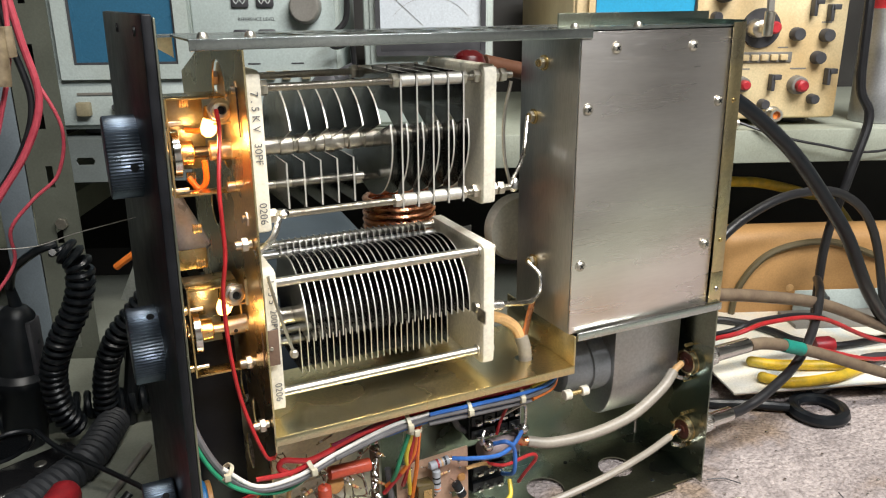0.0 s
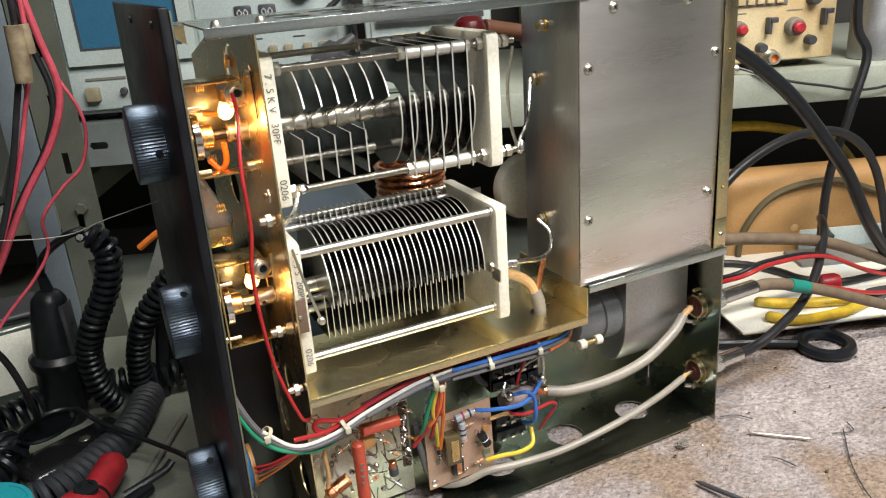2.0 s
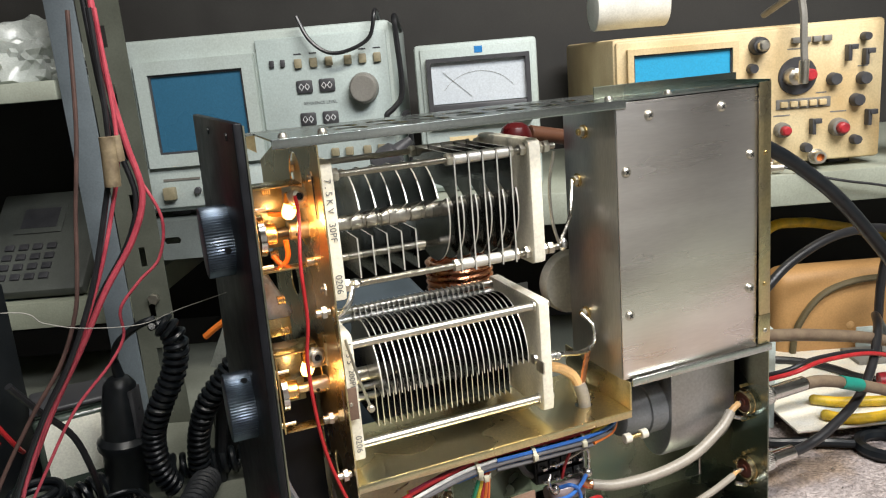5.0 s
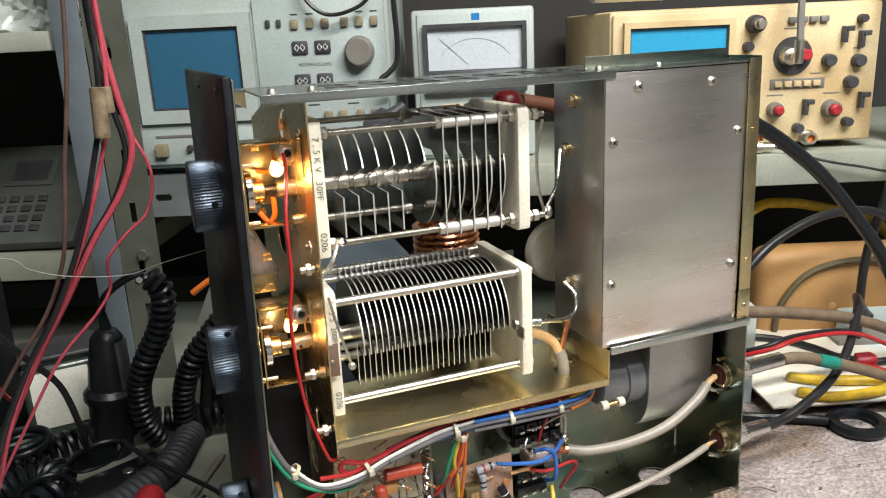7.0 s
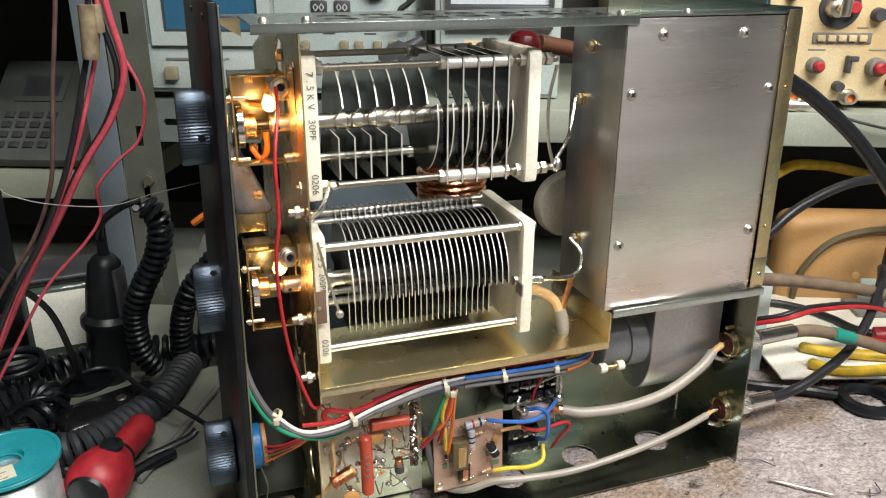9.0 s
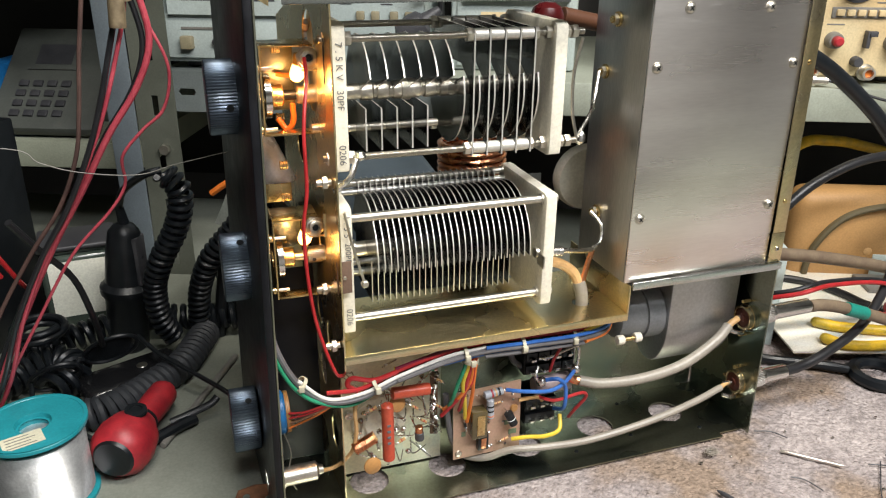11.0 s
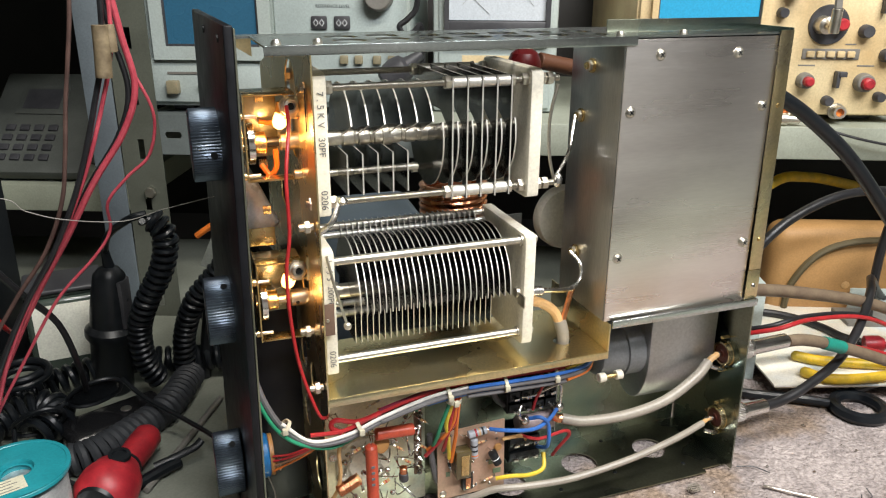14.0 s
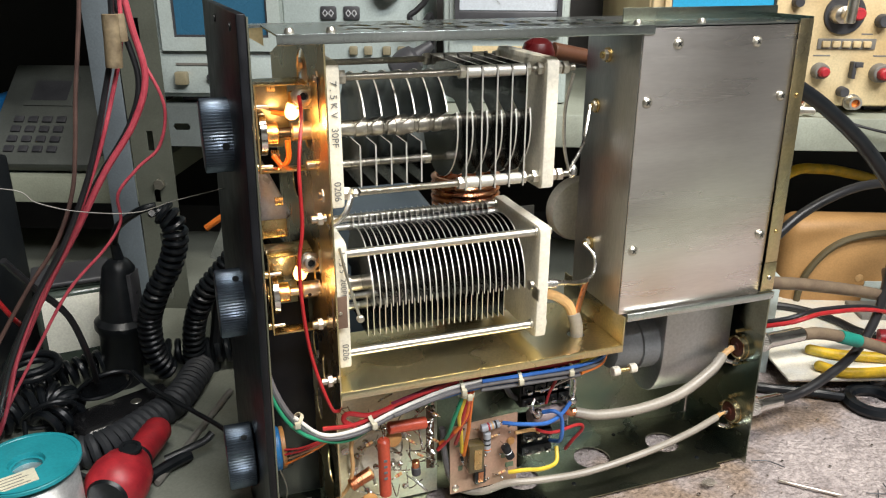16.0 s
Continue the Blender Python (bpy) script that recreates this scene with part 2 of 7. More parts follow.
def axes(d):
    d = Vector(d).normalized()
    u = d.orthogonal().normalized()
    return u, d.cross(u), d


def ring(bm, c, u, v, r, n, ph=0.0):
    return [bm.verts.new(c + u * (r * math.cos(2 * math.pi * i / n + ph)) + v * (r * math.sin(2 * math.pi * i / n + ph))) for i in range(n)]


def lathe(bm, p0, d, profile, n=24, closed=True):
    """Turns a profile of (distance along d, radius) round the axis through p0."""
    p0 = Vector(p0)
    u, v, d = axes(d)
    rings = [ring(bm, p0 + d * h, u, v, max(r, 1e-5), n) for h, r in profile]
    for a, b in zip(rings, rings[1:]):
        for i in range(n):
            bm.faces.new((a[i], a[(i + 1) % n], b[(i + 1) % n], b[i]))
    if closed:
        bm.faces.new(rings[0][::-1])
        bm.faces.new(rings[-1])
    return bm


def cyl(bm, a, b, r, n=16, r2=None):
    a, b = Vector(a), Vector(b)
    L = (b - a).length
    e = min(r * 0.12, L * 0.1)
    r2 = r if r2 is None else r2
    return lathe(bm, a, b - a, [(0, r - e), (e, r), (L - e, r2), (L, r2 - e)], n)


def smooth_path(pts, sub=6):
    p = [Vector(q) for q in pts]
    p = [2 * p[0] - p[1]] + p + [2 * p[-1] - p[-2]]
    out = []
    for i in range(1, len(p) - 2):
        for k in range(sub):
            t = k / sub
            out.append(0.5 * ((2 * p[i]) + (p[i + 1] - p[i - 1]) * t + (2 * p[i - 1] - 5 * p[i] + 4 * p[i + 1] - p[i + 2]) * t * t
                              + (3 * p[i] - p[i - 1] - 3 * p[i + 1] + p[i + 2]) * t ** 3))
    out.append(p[-2])
    return out


def sweep(bm, pts, r, n=8, sub=6, flat=1.0):
    """A round cable along a smooth path."""
    path = smooth_path(pts, sub) if sub > 1 else [Vector(q) for q in pts]
    d = (path[1] - path[0]).normalized()
    u = d.orthogonal().normalized()
    rings = []
    for i, p in enumerate(path):
        a, b = path[max(0, i - 1)], path[min(len(path) - 1, i + 1)]
        d = (b - a).normalized()
        u = (u - d * u.dot(d)).normalized()
        rings.append(ring(bm, p, u, d.cross(u) * flat, r, n))
    for a, b in zip(rings, rings[1:]):
        for i in range(n):
            bm.faces.new((a[i], a[(i + 1) % n], b[(i + 1) % n], b[i]))
    bm.faces.new(rings[0][::-1])
    bm.faces.new(rings[-1])
    return bm


def sheet(bm, outline, holes, m, t):
    """A flat sheet of thickness t with round or polygon holes, drawn in 2D and set by the matrix m."""
    loops = [outline] + [h if len(h) > 3 or isinstance(h[0], tuple) else
                         [(h[0] + h[2] * math.cos(k * math.pi / 12), h[1] + h[2] * math.sin(k * math.pi / 12)) for k in range(24)] for h in holes]
    edges, first = [], []
    for lp in loops:
        vs = [bm.verts.new(m @ Vector((x, y, 0))) for x, y in lp]
        first += vs
        edges += [bm.edges.new((vs[i], vs[(i + 1) % len(vs)])) for i in range(len(vs))]
    r = bmesh.ops.triangle_fill(bm, edges=edges, use_beauty=True)
    faces = [g for g in r["geom"] if isinstance(g, bmesh.types.BMFace)]
    ex = bmesh.ops.extrude_face_region(bm, geom=faces)
    nv = [g for g in ex["geom"] if isinstance(g, bmesh.types.BMVert)]
    bmesh.ops.translate(bm, vec=m.to_3x3() @ Vector((0, 0, t)), verts=nv)
    bmesh.ops.recalc_face_normals(bm, faces=bm.faces)
    return bm


def helix(p0, p1, r, turns, per=10, ph=0.0):
    p0, p1 = Vector(p0), Vector(p1)
    u, v, d = axes(p1 - p0)
    n = int(turns * per)
    return [p0 + (p1 - p0) * (i / n) + u * (r * math.cos(ph + 2 * math.pi * i / per)) + v * (r * math.sin(ph + 2 * math.pi * i / per)) for i in range(n + 1)]


def finish(bm, name, material):
    bm.normal_update()
    for e in bm.edges:
        if len(e.link_faces) == 2 and e.calc_face_angle(0) > 0.6:
            e.smooth = False
    for f in bm.faces:
        f.smooth = True
    me = bpy.data.meshes.new(name)
    bm.to_mesh(me)
    bm.free()
    me.materials.append(material)
    return me


def thing(name, label, category, place, group="", kind=""):
    """An empty at a thing's base, to hold its parts."""
    ob = new(name)
    ob.empty_display_size = 0.02
    ob.location = XF[0] @ Vector(place)
    return tagged(ob, label, category, group, kind)


def part(name, bm, material, parent, label=""):
    """One mesh under a thing or under a part; the bmesh is in scene metres."""
    bm.transform(XF[0])
    ob = new(name, finish(bm, name, material))
    ob.parent = parent
    if parent.type == "EMPTY":
        ob.matrix_parent_inverse = Matrix.Translation(-parent.location)
    return tagged(ob, label)


def single(name, bm, material, label, category, group="", kind=""):
    """A thing of one mesh, with its origin at its base."""
    bm.transform(XF[0])
    lo = Vector([min(v.co[k] for v in bm.verts) for k in range(3)])
    hi = Vector([max(v.co[k] for v in bm.verts) for k in range(3)])
    c = Vector(((lo.x + hi.x) / 2, (lo.y + hi.y) / 2, lo.z))
    bm.transform(Matrix.Translation(-c))
    ob = new(name, finish(bm, name, material))
    ob.location = c
    return tagged(ob, label, category, group, kind)


def nb():
    return bmesh.new()


def rod_of(*args, **kw):
    return cyl(nb(), *args, **kw)


def box_of(*args, **kw):
    return box(nb(), *args, **kw)


def wire_of(*args, **kw):
    return sweep(nb(), *args, **kw)


def hexnut(bm, p, d, r, h):
    return lathe(bm, p, d, [(0, r * 0.95), (h * 0.1, r), (h * 0.9, r), (h, r * 0.93)], 6)


def screw(parent, p, d, r=0.0036, h=0.0022, material=None, name="screw", label=""):
    """A pan-head screw with a cross recess."""
    bm = nb()
    u, v, w = axes(d)
    p = Vector(p)
    lathe(bm, p, d, [(0, r), (h * 0.4, r), (h * 0.8, r * 0.8), (h, r * 0.45)], 14)
    ob = part(name, bm, material or STEEL, parent, label)
    bm = nb()
    for a, b in ((u, v), (v, u)):
        q = [p + w * (h * 1.02) + a * (s * r * 0.62) + b * (k * r * 0.13) for s, k in ((-1, -1), (1, -1), (1, 1), (-1, 1))]
        bm.faces.new([bm.verts.new(x) for x in q])
    bmesh.ops.recalc_face_normals(bm, faces=bm.faces)
    part("recess", bm, BLACK_PLASTIC, ob)
    return ob


# ---- structure: room, bench, shelves ----
def plain(name, a, b, material, label, category="wall"):
    bm = nb()
    box(bm, a, b)
    return single(name, bm, material, label, category, kind="structure")


# Unseen walls added to close the room and shape reflections in the metal.
plain("wall_north", (-2.4, 2.2, -0.75), (3.0, 2.3, 1.9), WALL_DARK, "plain dark unseen wall behind shelves, toned for reflections")
plain("wall_south", (-2.4, -2.2, -0.75), (3.0, -2.1, 1.9), WALL_PALE, "plain unseen wall, its tone set for reflections")
plain("wall_west", (-2.5, -2.1, -0.75), (-2.4, 2.2, 1.9), WALL_DARK, "plain unseen wall, its tone set for reflections")
plain("wall_east", (3.0, -2.1, -0.75), (3.1, 2.2, 1.9), WALL, "plain unseen wall, its tone set for reflections")
plain("floor", (-2.4, -2.1, -0.80), (3.0, 2.2, -0.75), DARK, "dark workshop floor", "floor")
plain("ceiling", (-2.4, -2.1, 1.9), (3.0, 2.2, 2.0), CEIL, "plain pale workshop ceiling", "ceiling")

# the bench, its back shelves and the instruments on them stand turned against the amplifier
TURNED = pose(0.0022, -0.0060, 0, 0, 0, -22.04) @ Matrix.Scale(0.986, 4)
SHELVES = pose(0, 0, 0.0194) @ TURNED   # all that stands on or hangs from the shelves
BESIDE = pose(-0.0020, 0.0030, 0, 0, 0, -0.74)   # the clutter beside the front panel
XF[0] = TURNED
bench = thing("workbench", "grey-green topped workbench crowded with radio parts", "bench", (0.1, 0.5, -0.75), kind="structure")
part("bench_top", box_of((-1.3, 0.02, -0.045), (1.4, 1.30, -0.004), 0.004), BENCH, bench)
for u in (-1.2, 1.3):
    for n in (0.1, 1.2):
        part("leg", box_of((u - 0.03, n - 0.03, -0.75), (u + 0.03, n + 0.03, -0.045), 0.003), DARK, bench)
XF[0] = Matrix.Identity(4)


def cloth_sheet():
    """A soft napped cloth with low wrinkles, laid under the amplifier's rear half."""
    bm = nb()
    nx, ny = 400, 250
    grid = []
    rn = random.Random(2)
    for j in range(ny + 1):
        row = []
        for i in range(nx + 1):
            x = 0.058 + 1.07 * i / nx
            y = 0.10 + 0.72 * j / ny
            x -= 0.012 * max(0.0, 1 - 6 * i / nx) * (1 + noise.noise(Vector((y * 9, 0, 4))))
            h = 0.0014 * noise.noise(Vector((x * 14, y * 14, 0))) + 0.0008 * noise.noise(Vector((x * 60, y * 60, 3))) + 0.0007 * noise.noise(Vector((x * 170, y * 170, 5))) + 0.0006 * rn.random()
            if 0.03 < x < 0.53 and 0.40 < y < 0.66:
                h = min(h, 0.0) * 0.4
            row.append(bm.verts.new((x, y, -0.0028 + h)))
        grid.append(row)
    for j in range(ny):
        for i in range(nx):
            bm.faces.new((grid[j][i], grid[j][i + 1], grid[j + 1][i + 1], grid[j + 1][i]))
    return bm


cloth = single("bench_cloth", cloth_sheet(), CLOTH, "dusty pinkish grey napped cloth spread on the bench", "cloth")

XF[0] = SHELVES
NF = 1.03  # front plane of the instruments on the shelf


def shelf_board(u0, u1, n0, n1, z0, z1, label):
    return single("shelf_board", box_of((u0, n0, z0), (u1, n1, z1), 0.002), SHELF_PAINT, label, "shelf", "bench shelves")


shelf_board(-0.445, -0.036, 1.06, 1.45, 0.208, 0.2670, "pale green painted steel shelf under the spectrum analyser")
shelf_board(-0.035, 1.10, 0.955, 1.45, 0.229, 0.2735, "pale green painted steel shelf under the oscilloscope")
shelf_board(-1.10, -0.500, 0.95, 1.45, 0.456, 0.482, "pale painted steel shelf loaded with odds and ends")
single("shelf_board", box_of((-1.10, 1.04, 0.110), (-0.500, 1.45, 0.152), 0.002), mat("worn_olive_paint", (0.32, 0.34, 0.26), (0.20, 0.21, 0.16), 0.55, 0, 9, 0.05), "worn olive painted shelf under a desk telephone", "shelf", "bench shelves")
# Dark backing added for the dim depth behind the shelves.
single("dim_space_backing", box_of((-1.0, 1.46, -0.0237), (1.2, 1.48, 0.85)), DARK, "added dark board standing in for the dim space behind the shelves", "board", kind="structure")
# slotted rail along the front of the analyser's shelf
bm = nb()
sheet(bm, [(0, 0), (0.409, 0), (0.409, 0.0590), (0, 0.0590)], [[(x - 0.010, 0.024), (x + 0.010, 0.024), (x + 0.013, 0.029), (x + 0.010, 0.034), (x - 0.010, 0.034), (x - 0.013, 0.029)] for x in (0.040, 0.115, 0.190, 0.265, 0.340)],
      Matrix(((1, 0, 0, -0.445), (0, 0, -1, 1.020), (0, 1, 0, 0.208), (0, 0, 0, 1))), -0.002)
box(bm, (-0.445, 1.0225, 0.265), (-0.036, 1.0595, 0.2670), 0.0003)
single("slotted_rail", bm, mat("dim_grey_rail_paint", (0.17, 0.195, 0.19), (0.11, 0.125, 0.12), 0.5, 0, 9, 0.05), "grey painted steel rail with oblong slots", "rail", "bench shelves")
# slotted posts
def slotted_post(u, n, w, d, label):
    th = thing("slotted_rack_post", label, "rack post", (u, n, -0.004))
    holes = []
    z = 0.03
    while z < 0.85:
        hw, hh = (0.0045, 0.014)
        holes.append([(w * 0.5 - hw, z - hh), (w * 0.5 + hw, z - hh), (w * 0.5 + hw, z + hh), (w * 0.5 - hw, z + hh)])
        z += 0.075
    m = Matrix(((1, 0, 0, u), (0, 0, -1, n), (0, 1, 0, -0.004), (0, 0, 0, 1)))
    bm = nb()
    sheet(bm, [(0, 0), (w, 0), (w, 0.9), (0, 0.9)], holes, m, -0.002)
    part("front_flange", bm, POST_KHAKI, th, "khaki painted flange with oblong slots")
    part("bolt", hexnut(nb(), (u + w * 0.62, n - 0.002, 0.190), (0, -1, 0), 0.008, 0.006), STEEL, th)
    part("side_flange", box_of((u - 0.040, n - 0.004, -0.004), (u - 0.001, n, 0.896), 0.001), POST_PAINT, th, "pale blue-grey painted flange")
    return th


XF[0] = TURNED
slotted_post(-0.452, 0.95, 0.056, 0.03, "grey slotted steel angle post of the bench rack")
XF[0] = SHELVES


# ---- instruments on the shelf ----
def knob_on(parent, u, n, z, r, h, material, cap=None, name="knob"):
    k = part(name, lathe(nb(), (u, n, z), (0, -1, 0), [(0, r), (h * 0.15, r), (h * 0.9, r * 0.9), (h, r * 0.8)], 20), material, parent)
    if cap:
        part("cap", lathe(nb(), (u, n - h, z), (0, -1, 0), [(0, r * 0.62), (h * 0.6, r * 0.58), (h * 0.75, r * 0.4)], 16), cap, k)
    return k


def button_on(parent, u, n, z, w, h, d, material, name="button"):
    return part(name, box_of((u - w / 2, n - d, z - h / 2), (u + w / 2, n + 0.001, z + h / 2), min(w, h) * 0.15), material, parent)


def bezel_frame(u0, u1, z0, z1, w, n, d):
    m = Matrix(((1, 0, 0, 0), (0, 0, -1, n), (0, 1, 0, 0), (0, 0, 0, 1)))
    bm = nb()
    sheet(bm, [(u0, z0), (u1, z0), (u1, z1), (u0, z1)], [[(u0 + w, z0 + w), (u1 - w, z0 + w), (u1 - w, z1 - w), (u0 + w, z1 - w)]], m, d)
    return bm


def printed(text, u, z, size, parent):
    """Flat printed words on a front panel."""
    cu = bpy.data.curves.new("print", "FONT")
    cu.body, cu.size, cu.align_x, cu.align_y = text, size, "CENTER", "CENTER"
    tmp = new("print_tmp", cu)
    me = bpy.data.meshes.new_from_object(tmp.evaluated_get(bpy.context.evaluated_depsgraph_get()))
    bpy.data.objects.remove(tmp)
    me.transform(XF[0] @ Matrix(((1, 0, 0, u), (0, 0, -1, NF - 0.0004), (0, 1, 0, z), (0, 0, 0, 1))))
    me.materials.append(DARKGREY)
    ob = new("printed_words", me)
    ob.parent = parent
    ob.matrix_parent_inverse = Matrix.Translation(-parent.location)
    return ob


def spectrum_analyser():
    th = thing("spectrum_analyser", "ivory bench spectrum analyser with dark blue screen on the shelf", "test instrument", (-0.2, 1.2, 0.196))
    u0, u1, z0, z1 = -0.385, -0.014, 0.204, 0.432
    part("case", box_of((u0, NF + 0.006, z0), (u1, 1.42, z1), 0.006), CASE_WHITE, th)
    for u in (u0 + 0.04, u1 - 0.04):
        part("foot", box_of((u - 0.015, NF + 0.03, 0.1955), (u + 0.015, NF + 0.06, z0 + 0.001), 0.002), DARKGREY, th)
    part("front_panel", box_of((-0.198, NF, z0 + 0.008), (u1 - 0.006, NF + 0.007, z1 - 0.012), 0.002), CASE_GREY, th)
    part("lower_panel", box_of((u0 + 0.006, NF + 0.001, z0 + 0.006), (-0.20, NF + 0.007, z0 + 0.062), 0.002), CASE_WHITE, th)
    scr = part("screen_bezel", bezel_frame(-0.366, -0.202, 0.266, 0.404, 0.017, NF + 0.006, 0.012), CASE_WHITE, th)
    part("screen", box_of((-0.352, NF + 0.0, 0.280), (-0.216, NF + 0.005, 0.390)), SCREEN, scr, "dark blue glass screen")
    part("screen_rim", bezel_frame(-0.350, -0.218, 0.282, 0.388, 0.004, NF - 0.0005, 0.002), DARKGREY, scr)
    part("power_button", box_of((-0.353, NF - 0.010, 0.222), (-0.336, NF + 0.002, 0.239), 0.002), BUTTON, th)
    for u, z in ((-0.305, 0.232), (-0.292, 0.232)):
        part("jack", rod_of((u, NF + 0.002, z), (u, NF - 0.006, z), 0.0045), DARKGREY, th)
    part("writing_bar", box_of((-0.352, NF - 0.0004, 0.247), (-0.300, NF + 0.002, 0.250)), MIDGREY, th)
    printed("SPECTRUM", -0.276, 0.2485, 0.0050, th)
    # keys in rows
    for u in (-0.178, -0.163):
        button_on(th, u, NF, 0.388, 0.006, 0.009, 0.004, DARKGREY)
    for u in (-0.142, -0.121, -0.100, -0.074, -0.054, -0.034):
        button_on(th, u, NF, 0.386, 0.010, 0.012, 0.005, BUTTON)
        part("writing_bar", box_of((u - 0.005, NF - 0.0004, 0.397), (u + 0.005, NF + 0.002, 0.3988)), DARKGREY, th)
    for z in (0.356, 0.314):
        for u in (-0.137, -0.106):
            k = button_on(th, u, NF, z, 0.022, 0.017, 0.004, DARKGREY, "arrow_key")
            for s in (-1, 1):
                bm = nb()
                q = [(u + s * 0.004 + 0.0032 * math.cos(a), NF - 0.0045, z + 0.0042 * math.sin(a)) for a in (0, math.pi / 2, math.pi, 3 * math.pi / 2)]
                sweep(bm, q + q[:1], 0.0006, 4, 1)
                part("arrow_mark", bm, PAPER, k)
    printed("REFERENCE LEVEL", -0.118, 0.334, 0.0058, th)
    knob_on(th, -0.056, NF, 0.348, 0.0205, 0.020, MIDGREY, name="tuning_knob")
    for u in (-0.157, -0.105, -0.085, -0.060, -0.040):
        button_on(th, u, NF, 0.268, 0.011, 0.011, 0.006, BUTTON)
    for u in (-0.165, -0.125, -0.07):
        part("writing_bar", box_of((u - 0.008, NF - 0.0004, 0.281), (u + 0.008, NF + 0.002, 0.2828)), DARKGREY, th)
    for u in (-0.182, -0.145, -0.03):
        part("jack", rod_of((u, NF + 0.002, 0.247), (u, NF - 0.010, 0.247), 0.007), STEEL, th)
    return th


def panel_meter():
    th = thing("panel_meter", "cream cased analogue meter instrument with dark lower glass", "test instrument", (0.095, 1.15, 0.196))
    u0, u1, z0, z1 = 0.010, 0.179, 0.206, 0.418
    part("case", box_of((u0, NF + 0.004, z0), (u1, 1.30, z1), 0.005), CASE_WHITE, th)
    part("front_panel", box_of((u0 + 0.008, NF, z0 + 0.006), (u1 - 0.008, NF + 0.006, z1 - 0.006), 0.002), CASE_WHITE, th)
    for u in (u0 + 0.025, u1 - 0.025):
        part("foot", box_of((u - 0.01, NF + 0.03, 0.1955), (u + 0.01, NF + 0.05, z0 + 0.001), 0.002), DARKGREY, th)
    bz = part("meter_bezel", bezel_frame(0.026, 0.167, 0.302, 0.398, 0.006, NF + 0.001, 0.012), DARKGREY, th)
    part("meter_face", box_of((0.032, NF - 0.004, 0.334), (0.161, NF + 0.001, 0.392)), GLASSY, bz, "pale meter face with a curved scale")
    part("lower_cover", box_of((0.031, NF - 0.010, 0.304), (0.162, NF + 0.001, 0.333), 0.002), DARKGREY, bz)
    arc = [(0.0965 + 0.058 * math.cos(a), NF - 0.0045, 0.322 + 0.055 * math.sin(a)) for a in np.linspace(0.6, 2.54, 14)]
    part("scale_arc", wire_of(arc, 0.00022, 4, 1), MIDGREY, bz)
    part("needle", wire_of([(0.048, NF - 0.0048, 0.378), (0.086, NF - 0.0048, 0.342)], 0.0003, 4, 1), MIDGREY, bz)
    part("badge", box_of((0.093, NF - 0.0006, 0.402), (0.104, NF + 0.002, 0.411)), BLUE, th)
    for u in (0.05, 0.075, 0.115, 0.14):
        button_on(th, u, NF, 0.262, 0.012, 0.010, 0.006, MIDGREY)
    knob_on(th, 0.095, NF, 0.235, 0.014, 0.014, MIDGREY)
    part("label_strip", box_of((0.05, NF - 0.0006, 0.276), (0.15, NF + 0.002, 0.286)), CASE_CREAM, th)
    return th


